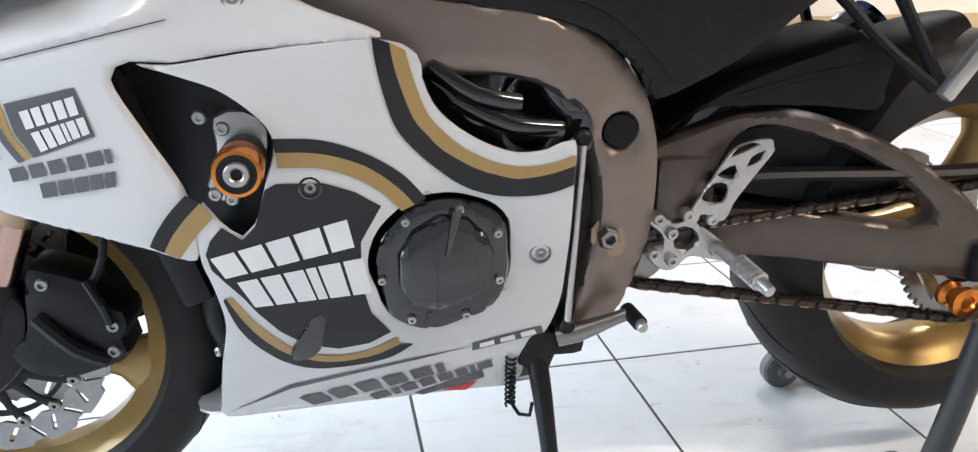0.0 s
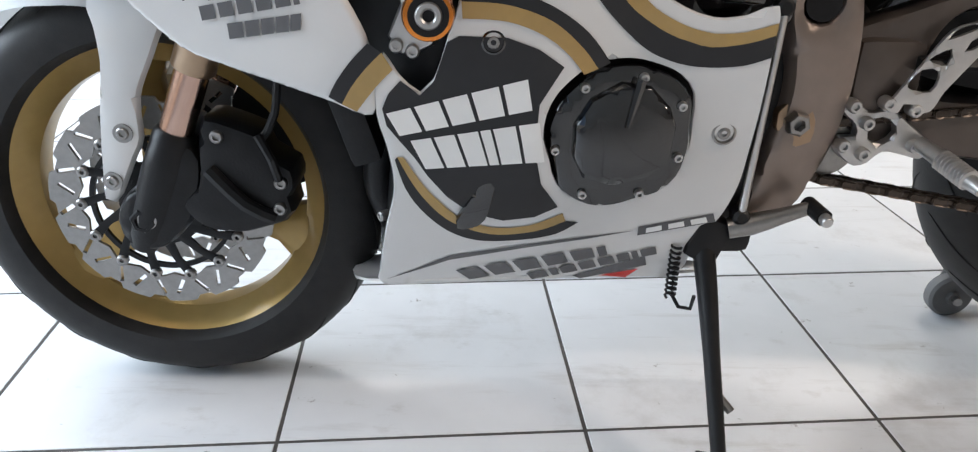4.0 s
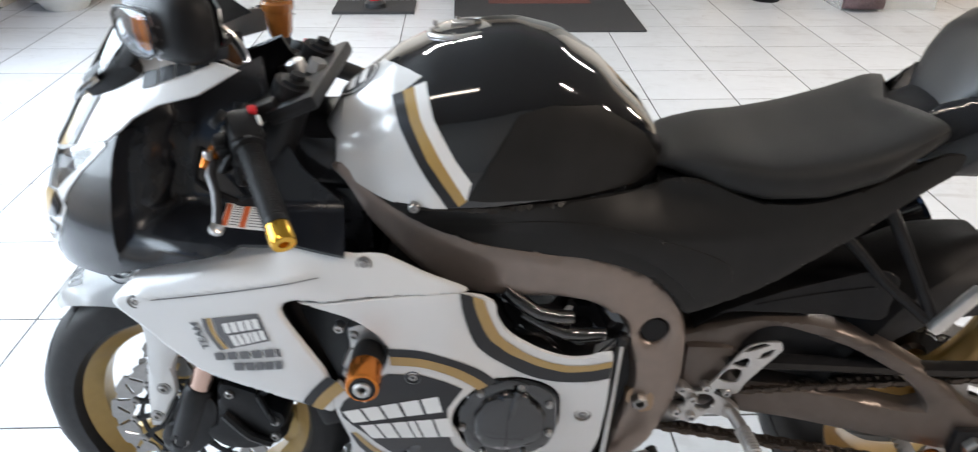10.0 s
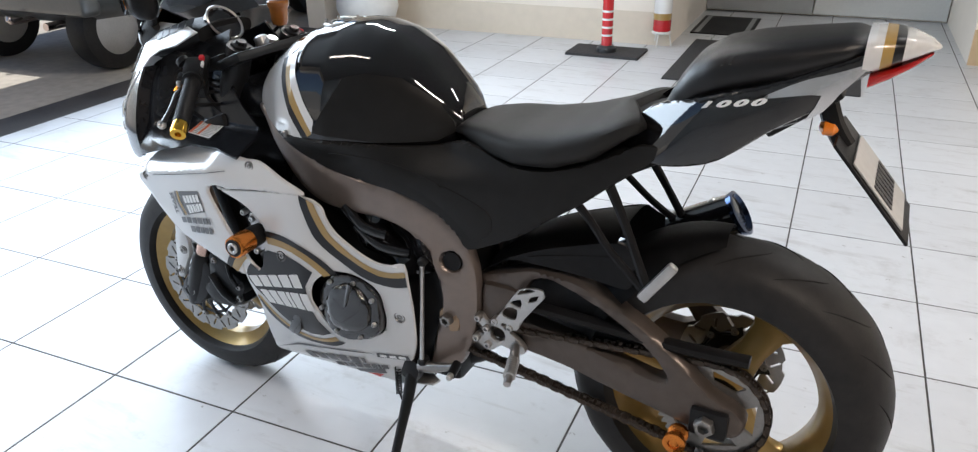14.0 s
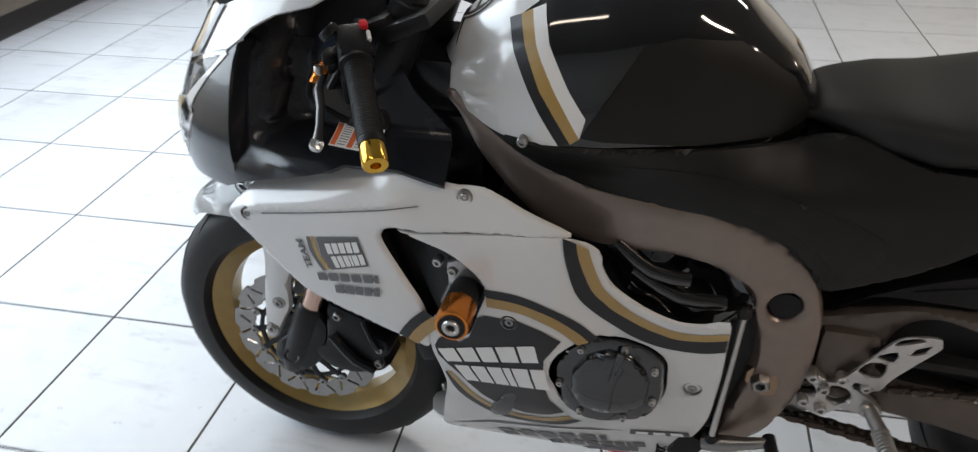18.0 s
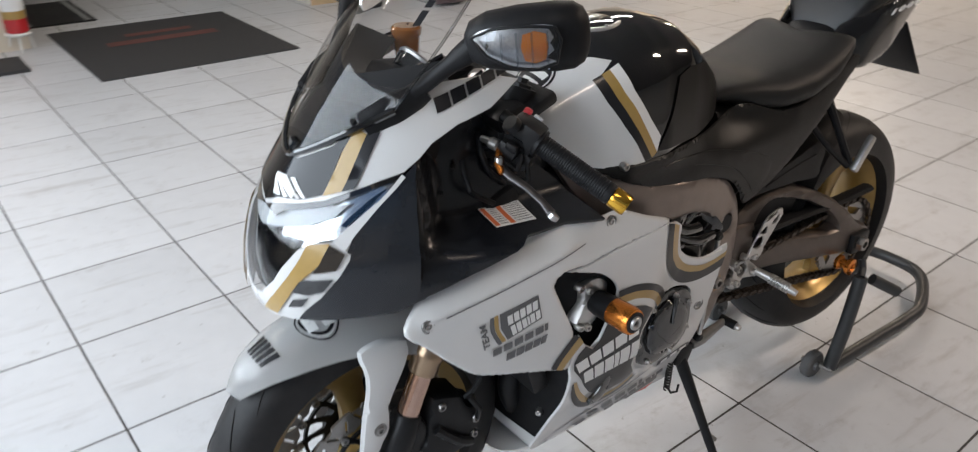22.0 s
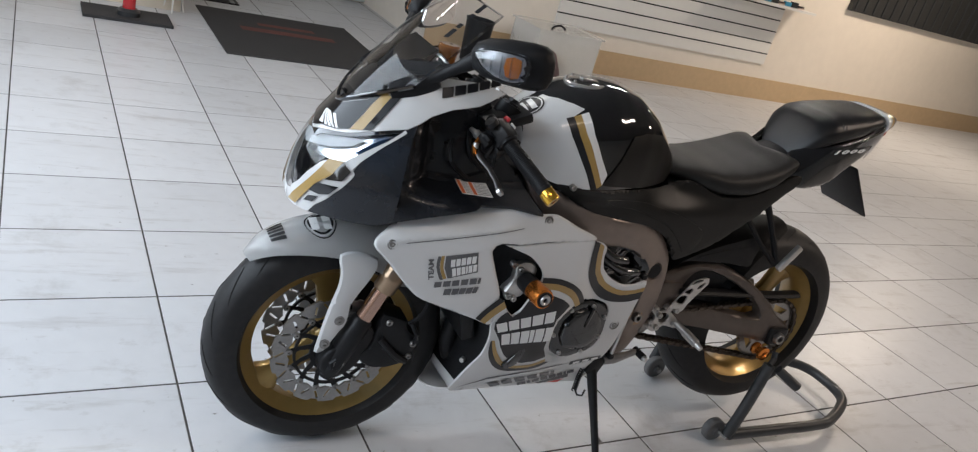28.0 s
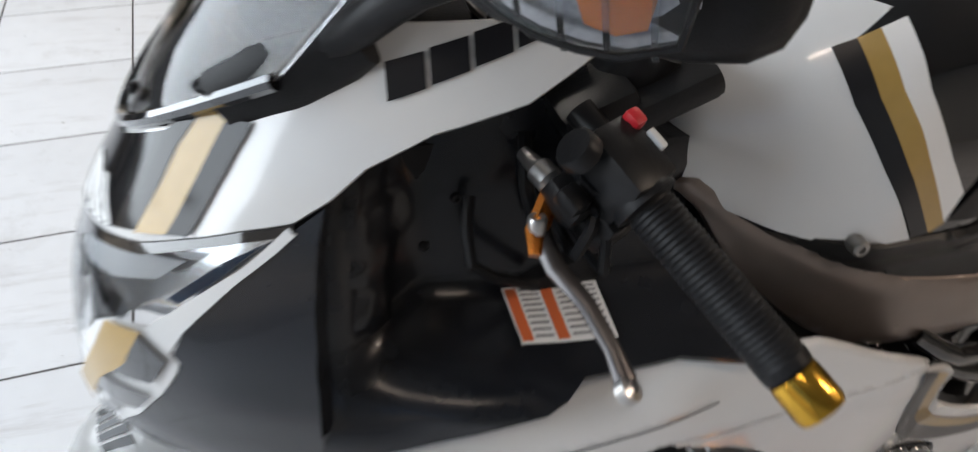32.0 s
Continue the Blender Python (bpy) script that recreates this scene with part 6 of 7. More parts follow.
def controls(s):
    hb = new("handlebar")
    hb.parent = bike
    inn, out = Vector((-0.452, s * 0.205, 0.953)), Vector((-0.392, s * 0.312, 0.890))
    d = (out - inn).normalized()
    part("bar_tube", sweep([Vector((-0.475, s * 0.135, 0.985)), out + d * 0.01], 0.011, 14, False), BLACK_METAL, hb)
    part("bar_clamp", block((0.06, 0.06, 0.03), (-0.455, s * 0.11, 0.975), 0.01, Matrix.Rotation(radians(-22), 4, "Y")), BLACK_METAL, hb, "black clip-on clamp")
    prof = [(0.022, -0.006), (0.024, -0.002), (0.024, 0.002), (0.0172, 0.004)]
    n = 30
    L = (out - inn).length
    for k in range(n):
        h = 0.006 + (L - 0.012) * k / n
        prof += [(0.0168, h), (0.0178, h + L / n * 0.3), (0.0178, h + L / n * 0.7)]
    prof += [(0.0172, L), (0.0, L)]
    part("grip", lathe(prof, inn, d, 22), MATTE, hb, "black ribbed rubber grip")
    part("bar_end", lathe([(0.012, 0), (0.0168, 0.001), (0.0175, 0.005), (0.0175, 0.026), (0.016, 0.030), (0.007, 0.030), (0.007, 0.022), (0, 0.022)], out + d * 0.001, d, 28), BRASS, hb, "gold anodised bar end")
    sw = inn - d * 0.028
    turn = d.to_track_quat("X", "Z").to_matrix().to_4x4()
    part("switch_pod", block((0.055, 0.045, 0.05), sw, 0.011, turn), BLACK_METAL, hb, "black switch pod")
    part("switch_button", block((0.014, 0.012, 0.012), sw + Vector((0.012, 0.012 * -s, 0.030)), 0.004, turn), RED_SW, hb, "red switch")
    part("switch_button", block((0.016, 0.006, 0.008), sw + Vector((0.024, 0.0, 0.020)), 0.002, turn), DECAL_WHITE, hb, "white switch rocker")
    part("switch_toggle", block((0.012, 0.016, 0.010), sw + Vector((0.026, s * 0.012, 0.004)), 0.003, turn), BLACK_METAL, hb)
    per = Vector((-0.495, s * 0.178, 0.940))
    part("lever_perch", sweep([sw + Vector((-0.012, 0, -0.004)), (sw + per) / 2, per], [0.017, 0.014, 0.013], 10), BLACK_METAL, hb, "black lever perch")
    part("perch_clamp", lathe([(0.019, -0.011), (0.021, -0.008), (0.021, 0.008), (0.019, 0.011)], sw - d * 0.012, d, 20), BLACK_METAL, hb)
    part("lever_joint", sweep([per + Vector((-0.01, -s * 0.006, 0.004)), Vector((-0.519, s * 0.187, 0.926)), Vector((-0.522, s * 0.200, 0.916))], [0.009, 0.010, 0.007], 8, squash=0.6), ORANGE_AL, hb, "gold lever adjuster")
    bolt((-0.519, s * 0.187, 0.934), (0, 0, 1), 0.007, 0.005, hb, ALLOY)
    part("lever", sweep([(-0.515, s * 0.185, 0.923), (-0.512, s * 0.21, 0.912), (-0.498, s * 0.235, 0.899), (-0.489, s * 0.262, 0.883), (-0.485, s * 0.280, 0.870)], [0.008, 0.0075, 0.0065, 0.006, 0.008], 10, squash=0.7), LEVER_DARK, hb, "short dark alloy lever")
    part("lever_ball", lathe([(0.004, -0.006), (0.0095, -0.004), (0.0095, 0.004), (0.004, 0.006), (0.0035, -0.006)], (-0.485, s * 0.284, 0.867), (0.5, s * 0.3, 0.8), 16, closed=True), ALLOY, hb)
    part("pod_lower", block((0.05, 0.04, 0.035), sw + Vector((-0.006, -s * 0.006, -0.036)), 0.010, turn), BLACK_METAL, hb, "black lower switch half")
    part("pod_dial", lathe([(0.0, 0.012), (0.013, 0.012), (0.015, 0.009), (0.015, 0.0), (0, 0)], sw + Vector((-0.028, s * 0.004, 0.018)), (-0.7, 0, 0.7), 14), BLACK_METAL, hb)
    part("pod_trigger", block((0.02, 0.018, 0.014), sw + Vector((-0.034, s * 0.01, -0.012)), 0.005, turn), MATTE, hb)
    part("cable_adjuster", lathe([(0.007, 0), (0.010, 0.003), (0.010, 0.016), (0.007, 0.019), (0.005, 0.035), (0, 0.035)], per + Vector((-0.004, -s * 0.018, 0.004)), (-0.35, -s * 0.9, 0.2), 12), ALLOY, hb, "alloy cable adjuster")
    part("perch_block", block((0.034, 0.04, 0.024), per + Vector((0.006, 0, 0.006)), 0.007, turn), BLACK_METAL, hb)
    for k, (dx, dy, dz) in enumerate(((0.0, -0.04, 0.0), (-0.012, -0.055, -0.03), (0.012, -0.05, -0.05))):
        part("loom", sweep([sw + Vector((-0.01, 0, -0.02)), sw + Vector((dx - 0.02, s * dy * -0.4, dz - 0.02)), Vector((-0.50 + 0.02 * k, s * (0.10 - 0.02 * k), 0.92 - 0.03 * k)), Vector((-0.49 + 0.02 * k, s * 0.06, 0.82))], 0.0045, 7), MATTE, hb, "black wiring")
    part("cable", sweep([per, per + Vector((0.02, -s * 0.05, -0.02)), Vector((-0.48, s * 0.07, 0.86)), Vector((-0.42, s * 0.09, 0.75))], 0.004, 7), MATTE, hb, "black cable")


controls(-1)
controls(1)
res = new("brake_reservoir")
res.parent = bike
part("reservoir_cup", lathe([(0.0, -0.03), (0.018, -0.03), (0.022, -0.02), (0.025, 0.016), (0.0, 0.016)], (-0.490, 0.140, 1.045), (0, 0, 1), 24), BROWN_CUP, res, "amber brake fluid cup")
part("reservoir_cap", lathe([(0.026, 0.014), (0.028, 0.018), (0.028, 0.028), (0.024, 0.032), (0, 0.032)], (-0.490, 0.140, 1.045), (0, 0, 1), 24), BROWN_CUP, res)
part("reservoir_stalk", sweep([(-0.49, 0.14, 1.015), (-0.485, 0.15, 0.985), (-0.465, 0.165, 0.965)], 0.007, 8), BLACK_METAL, res)
part("cup_hose", sweep([(-0.49, 0.14, 1.013), (-0.52, 0.135, 0.99), (-0.52, 0.155, 0.95)], 0.005, 8), MATTE, res)
# cables and looms behind the cowl
for k, (a, b) in enumerate((((-0.50, -0.10, 0.95), (-0.44, -0.12, 0.84)), ((-0.52, -0.05, 0.93), (-0.42, -0.06, 0.83)), ((-0.55, -0.13, 0.92), (-0.50, -0.15, 0.84)), ((-0.53, 0.05, 0.94), (-0.40, 0.10, 0.86)))):
    m = ((a[0] + b[0]) / 2 - 0.03, (a[1] + b[1]) / 2 - 0.02, (a[2] + b[2]) / 2)
    part("wiring_loom", sweep([a, m, b], 0.006 - 0.0006 * k, 7), MATTE, res)
part("ignition_lock", lathe([(0.016, 0), (0.016, 0.02), (0.01, 0.024), (0, 0.024)], (-0.425, 0, 0.995), (-0.38, 0, 0.92), 18), ALLOY, res)
# two dark blocks added to fill see-through gaps, standing in for shade
part("inner_filler", block((0.30, 0.22, 0.17), (-0.45, 0, 0.765), 0.03), DISH, cowl, "dark filler block added behind the fork")
part("steering_filler", block((0.14, 0.20, 0.10), (-0.39, 0, 0.88), 0.03), DISH, cowl)
part("air_duct_inner", block((0.20, 0.20, 0.10), (-0.60, 0, 0.90), 0.03), MATTE, cowl)
# round marks on the mudguard
for r, m, lf in ((0.036, DECAL_BLACK, 0.0012), (0.032, DECAL_WHITE, 0.0018), (0.029, DECAL_BLACK, 0.0024)):
    part("fender_badge", patch([(104 + r * 172 * math.cos(t), -0.30 + r * 11.5 * math.sin(t)) for t in [j * math.pi / 14 for j in range(28)]], lambda u, v: fender_at(u, v), thick=0, lift=lf, step=1.5, grid=1.2, inward=lambda p: Vector(FRONT)), m, fender)
for k, u in enumerate((106.5, 101.5)):
    part("badge_bar", patch([(u - 1.6, -0.52), (u + 1.6, -0.52), (u + 1.6, -0.08), (u - 1.6, -0.08)], lambda a, b: fender_at(a, b), thick=0, lift=0.003, step=0.5, grid=0.5, rounded=False, inward=lambda p: Vector(FRONT)), DECAL_WHITE, fender)
for k in range(5):
    v = -0.62 + k * 0.155
    part("lettering_block", patch([(118, v), (124, v + 0.02), (124, v + 0.125), (118, v + 0.115)], lambda a, b: fender_at(a, b), thick=0, lift=0.0014, step=0.6, grid=0.6, rounded=False, inward=lambda p: Vector(FRONT)), DECAL_BLACK, fender)
# tail figures
x_, y_ = Vector((0.974, -0.10, 0.20)).normalized(), Vector((-0.2, 0.0, 0.98)).normalized()
z_ = x_.cross(y_)
for k, digit in enumerate("1000"):
    text = bpy.data.curves.new("figure", "FONT")
    text.body, text.size, text.extrude, text.shear, text.offset = digit, 0.042, 0.0006, 0.4, 0.0022
    tmp = bpy.data.objects.new("tmp", text)
    scene.collection.objects.link(tmp)
    bpy.context.view_layer.update()
    figure_mesh = bpy.data.meshes.new_from_object(tmp.evaluated_get(bpy.context.evaluated_depsgraph_get()))
    bpy.data.objects.remove(tmp)
    fm = bmesh.new()
    fm.from_mesh(figure_mesh)
    bpy.data.meshes.remove(figure_mesh)
    for v in fm.verts:
        q = v.co.copy()
        v.co = Vector((0.652, -0.1375, 1.019)) + x_ * (q.x * 0.98 + 0.0285 * k) + y_ * q.y * 0.34 + z_ * q.z
    part("figure", fm, DECAL_WHITE, seat_unit, "white figure " + digit)

# ---- paddock stand ----
paddock = thing("paddock_stand", "dark tubular steel rear paddock stand with nylon wheels on the floor", "stand")
paddock.matrix_world = pose(0.0052, -0.0131, 0.0, 0, 0, 1.38) @ Matrix.Translation((UNIT, 0, 0))


def ppart(name, bm, m, label=""):
    bmesh.ops.translate(bm, vec=(-1.0, 0, 0), verts=bm.verts)
    return part(name, bm, m, paddock, label)


TB = 0.019
ppart("handle_loop", sweep([(0.66, -0.215, 0.05), (0.9, -0.215, 0.05), (1.07, -0.215, 0.052), (1.17, -0.20, 0.055), (1.33, -0.11, 0.062), (1.36, 0.0, 0.064), (1.33, 0.11, 0.062), (1.17, 0.20, 0.055), (1.07, 0.215, 0.052), (0.66, 0.215, 0.05)], TB, 14), STAND_STEEL, "dark bent tube handle")
for s in (-1, 1):
    ppart("upright", sweep([(0.655, s * 0.213, 0.045), (0.685, s * 0.212, 0.18), (0.712, s * 0.205, 0.32)], TB, 14), STAND_STEEL, "dark steel upright")
    ppart("spool_hook", sweep([(0.712, s * 0.205, 0.318), (0.74, s * 0.19, 0.33), (0.745, s * 0.18, 0.352)], 0.010, 8), STAND_STEEL)
    ppart("cross_stub", sweep([(0.735, s * 0.225, 0.315), (0.80, s * 0.27, 0.275)], 0.016, 10, False), STAND_STEEL)
    ppart("stand_wheel", lathe([(0.0, -0.021), (0.012, -0.021), (0.014, -0.014), (0.036, -0.014), (0.041, -0.009), (0.041, 0.009), (0.036, 0.014), (0.014, 0.014), (0.012, 0.021), (0, 0.021)], (0.632, s * 0.172, 0.041), (0, 1, 0), 28), GREY_WHEEL, "grey nylon wheel")
    ppart("wheel_axle", sweep([(0.632, s * 0.14, 0.041), (0.650, s * 0.225, 0.044)], 0.008, 8, False), STEEL)

# ---- the room ----
WALL_PAINT = mat("warm_white_wall", (0.80, 0.73, 0.64), 0.65, var=0.04, scale=3, bump=0.12, bscale=90)
SKIRT_PAINT = mat("ochre_skirting_paint", (0.55, 0.40, 0.24), 0.5, var=0.08, scale=6, bump=0.08, bscale=90)
CEIL_PAINT = mat("grey_ceiling", (0.16, 0.16, 0.16), 0.8, var=0.03, scale=3, bump=0.1, bscale=60)
GROUT = mat("dark_grout", (0.055, 0.05, 0.047), 0.8, var=0.3, scale=40)
CONCRETE = mat("street_concrete", (0.42, 0.38, 0.32), 0.8, var=0.2, scale=5, bump=0.3, bscale=60)
MAT_RUBBER = mat("dark_door_mat", (0.035, 0.034, 0.035), 0.85, var=0.2, scale=30, bump=0.5, bscale=500)
MAT_RED = mat("faded_red_print", (0.13, 0.045, 0.035), 0.85, var=0.3, scale=30, bump=0.5, bscale=500)
EXT_RED = mat("red_enamel", (0.5, 0.02, 0.025), 0.25, var=0.06, coat=0.6)
GREY_PANEL = mat("grey_door_panel", (0.32, 0.33, 0.33), 0.45, var=0.06, scale=6)
CERAMIC = mat("white_glazed_pot", (0.72, 0.72, 0.7), 0.4, var=0.06, scale=8, bump=0.15, bscale=40)
SOIL = mat("potting_soil", (0.05, 0.035, 0.025), 0.95, var=0.4, scale=60)
LEAF = mat("snake_plant_leaf", (0.05, 0.085, 0.05), 0.45, var=0.4, scale=26, second=(0.1, 0.14, 0.08))
CAR_PAINT = mat("graphite_car_paint", (0.085, 0.09, 0.092), 0.3, metal=0.3, var=0.1, coat=1.0)
SHUTTER = mat("dark_shutter", (0.03, 0.03, 0.03), 0.5, var=0.2)
SLAT = mat("white_slat_board", (0.75, 0.74, 0.71), 0.4, var=0.03, scale=5)


def tile_material():
    m = mat("white_floor_tile", (0.60, 0.61, 0.63), 0.36, var=0.05, scale=5, bump=0.03, bscale=120, rvar=0.35)
    n, lk = m.node_tree.nodes, m.node_tree.links
    b = n["Principled BSDF"]
    old = b.inputs["Base Color"].links[0].from_socket
    info, hsv = n.new("ShaderNodeObjectInfo"), n.new("ShaderNodeHueSaturation")
    rng = n.new("ShaderNodeMapRange")
    rng.inputs["To Min"].default_value, rng.inputs["To Max"].default_value = 0.94, 1.05
    lk.new(info.outputs["Random"], rng.inputs["Value"])
    lk.new(rng.outputs["Result"], hsv.inputs["Value"])
    # grey scuffs and brown stains
    geo = n.new("ShaderNodeNewGeometry")
    spot, mp = n.new("ShaderNodeTexNoise"), n.new("ShaderNodeMapRange")
    spot.inputs["Scale"].default_value, spot.inputs["Detail"].default_value, spot.inputs["Roughness"].default_value = 3.2, 9.0, 0.72
    mp.inputs["From Min"].default_value, mp.inputs["From Max"].default_value, mp.inputs["To Max"].default_value = 0.55, 0.72, 0.38
    lk.new(geo.outputs["Position"], spot.inputs["Vector"])
    lk.new(spot.outputs["Fac"], mp.inputs["Value"])
    mx = n.new("ShaderNodeMix")
    mx.data_type = "RGBA"
    mx.inputs["B"].default_value = (0.27, 0.25, 0.23, 1)
    lk.new(mp.outputs["Result"], mx.inputs["Factor"])
    lk.new(old, mx.inputs["A"])
    # long scuffs, drawn out along two directions, and small dark specks
    last = mx
    for turn, stretch, sc, lo, hi, amount, tone in ((0.5, 6.0, 1.7, 0.57, 0.70, 0.42, (0.31, 0.29, 0.28)), (-0.9, 8.0, 2.3, 0.58, 0.72, 0.42, (0.33, 0.31, 0.29)), (0.2, 1.6, 9.0, 0.60, 0.72, 0.34, (0.30, 0.28, 0.26)), (0.0, 1.0, 24.0, 0.665, 0.72, 0.8, (0.14, 0.12, 0.10))):
        mapping, sn, mr, mm = n.new("ShaderNodeMapping"), n.new("ShaderNodeTexNoise"), n.new("ShaderNodeMapRange"), n.new("ShaderNodeMix")
        mapping.inputs["Rotation"].default_value, mapping.inputs["Scale"].default_value = (0, 0, turn), (1.0, stretch, 1.0)
        sn.inputs["Scale"].default_value, sn.inputs["Detail"].default_value, sn.inputs["Roughness"].default_value = sc, 7.0, 0.65
        mr.inputs["From Min"].default_value, mr.inputs["From Max"].default_value, mr.inputs["To Max"].default_value = lo, hi, amount
        mm.data_type = "RGBA"
        mm.inputs["B"].default_value = (*tone, 1)
        lk.new(geo.outputs["Position"], mapping.inputs["Vector"])
        lk.new(mapping.outputs["Vector"], sn.inputs["Vector"])
        lk.new(sn.outputs["Fac"], mr.inputs["Value"])
        lk.new(mr.outputs["Result"], mm.inputs["Factor"])
        lk.new(last.outputs["Result"], mm.inputs["A"])
        last = mm
    mx = last
    lk.new(mx.outputs["Result"], hsv.inputs["Color"])
    lk.new(hsv.outputs["Color"], b.inputs["Base Color"])
    return m


TILE = tile_material()


def slab(name, corners, z0, z1, material, label="", category="", kind="structure", parent=None):
    """An upright prism over room corners (u, v)."""
    bm = bmesh.new()
    lo = [bm.verts.new(room(u, v, z0)) for u, v in corners]
    hi = [bm.verts.new(room(u, v, z1)) for u, v in corners]
    bm.faces.new(lo[::-1])
    bm.faces.new(hi)
    for k in range(len(lo)):
        m = (k + 1) % len(lo)
        bm.faces.new((lo[k], lo[m], hi[m], hi[k]))
    ob = part(name, bm, material, parent)
    return tagged(ob, label, category, kind=kind) if parent is None else ob


def rect(u0, u1, v0, v1):
    return [(u0, v0), (u1, v0), (u1, v1), (u0, v1)]


U0, U1, V0, V1, H = -3.4, 16.0, -5.0, 4.98, 3.3
floor = slab("floor", rect(U0, U1, V0, 8.0), -0.12, -0.0009, GROUT, "pale square ceramic floor tiles with dark grout", "floor")
ground = slab("ground", rect(-60, U0 - 0.33, -60, 60), -0.6, -0.06, CONCRETE, "grey concrete forecourt outside the opening", "ground")
slab("door_sill", rect(U0 - 0.32, U0 - 0.001, V0, 4.5), -0.1, -0.004, mat("dark_metal_sill", (0.07, 0.065, 0.06), 0.5, metal=0.3, var=0.3, scale=40), "dark worn threshold strip", "sill")
slab("ceiling", rect(U0 - 0.3, U1 + 0.2, V0 - 0.2, 8.2), H, H + 0.2, CEIL_PAINT, "plain grey ceiling", "ceiling")
slab("wall_north", rect(1.75, U1, V1, V1 + 0.18), 0, H, WALL_PAINT, "warm white painted wall", "wall")
slab("wall_north_left", rect(U0, -0.36, 4.86, 5.04), 0, H, WALL_PAINT, "warm white painted wall by the doorway", "wall")
slab("wall_recess_left", rect(-0.54, -0.36, 5.04, 6.62), 0, H, WALL_PAINT, "warm white wall of the recess", "wall")
slab("wall_recess_right", rect(1.75, 1.93, V1 + 0.18, 6.62), 0, H, WALL_PAINT, "warm white wall of the recess", "wall")
slab("wall_recess_back", rect(-0.54, 1.93, 6.62, 6.77), 0, H, WALL_PAINT, "warm white back wall of the recess", "wall")
slab("wall_south", rect(U0, U1, V0 - 0.18, V0), 0, H, GREY_PANEL, "plain grey wall", "wall")
slab("wall_east", rect(U1, U1 + 0.18, V0, V1), 0, H, WALL_PAINT, "warm white painted wall", "wall")
slab("wall_west_lintel", rect(U0 - 0.2, U0, V0, 5.1), 3.05, H, WALL_PAINT, "painted lintel over the wide opening", "wall")
slab("wall_west_pier", rect(U0 - 0.2, U0, 4.5, 5.1), 0, 3.05, WALL_PAINT, "painted pier beside the wide opening", "wall")
slab("baseboard", rect(1.752, U1, V1 - 0.012, V1 - 0.001), 0, 0.25, SKIRT_PAINT, "ochre painted skirting band", "skirting")
slab("baseboard_left", rect(U0, -0.36, 4.848, 4.859), 0, 0.26, mat("beige_skirting_tile", (0.66, 0.58, 0.47), 0.35, var=0.06, scale=5), "beige tiled skirting band", "skirting")
slab("door_panel", rect(-0.35, 0.62, 6.55, 6.615), 0.02, 2.3, GREY_PANEL, "grey sliding door panel", "door")
slab("door_panel_pale", rect(0.63, 1.74, 6.57, 6.615), 0.02, 2.3, mat("pale_door_panel", (0.55, 0.56, 0.55), 0.4, var=0.05), "pale sliding door panel", "door")

# housings of the added, unseen ceiling lamps
for u, v in FILL_TUBES:
    lamp = thing("added_ceiling_lamp", "white tube lamp housing added under the unseen ceiling", "lamp", group="ceiling tube lamps")
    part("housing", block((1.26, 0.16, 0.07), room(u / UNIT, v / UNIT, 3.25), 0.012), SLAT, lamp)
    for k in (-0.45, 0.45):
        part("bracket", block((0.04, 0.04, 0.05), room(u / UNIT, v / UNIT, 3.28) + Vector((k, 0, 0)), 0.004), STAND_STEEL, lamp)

# loose things along the far wall
door_mat = thing("door_mat", "dark rubber door mat with faded red print lying on the tiles", "mat")
slab("mat_sheet", rect(-0.20, 1.06, 3.82, 5.16), 0.0, 0.009, MAT_RUBBER, parent=door_mat)
slab("mat_print", rect(0.05, 0.80, 4.55, 4.66), 0.009, 0.0105, MAT_RED, parent=door_mat)
slab("mat_print", rect(0.22, 0.68, 4.76, 4.84), 0.009, 0.0105, MAT_RED, parent=door_mat)

ext = thing("extinguisher_stand", "red fire extinguisher post on a black base plate", "extinguisher")
base_c = room(-0.76, 4.42)
slab("base_plate", rect(-1.05, -0.48, 4.28, 4.62), 0.0, 0.02, MAT_RUBBER, parent=ext)
part("post", lathe([(0.055, 0.02), (0.055, 0.05), (0.042, 0.06), (0.042, 0.62), (0.03, 0.66), (0.018, 0.70), (0.018, 0.74), (0, 0.74)], base_c, (0, 0, 1), 24), EXT_RED, ext, "red enamel cylinder")
part("foot_clamp", lathe([(0.075, 0.018), (0.075, 0.05), (0.055, 0.07), (0.05, 0.07)], base_c, (0, 0, 1), 20), STAND_STEEL, ext)
for k in range(4):
    part("post_mark", lathe([(0.0426, 0.14 + k * 0.06), (0.0426, 0.155 + k * 0.06)], base_c, (0, 0, 1), 24), DECAL_WHITE, ext)
part("valve", block((0.05, 0.03, 0.05), base_c + Vector((0, 0, 0.755)), 0.006), STAND_STEEL, ext)

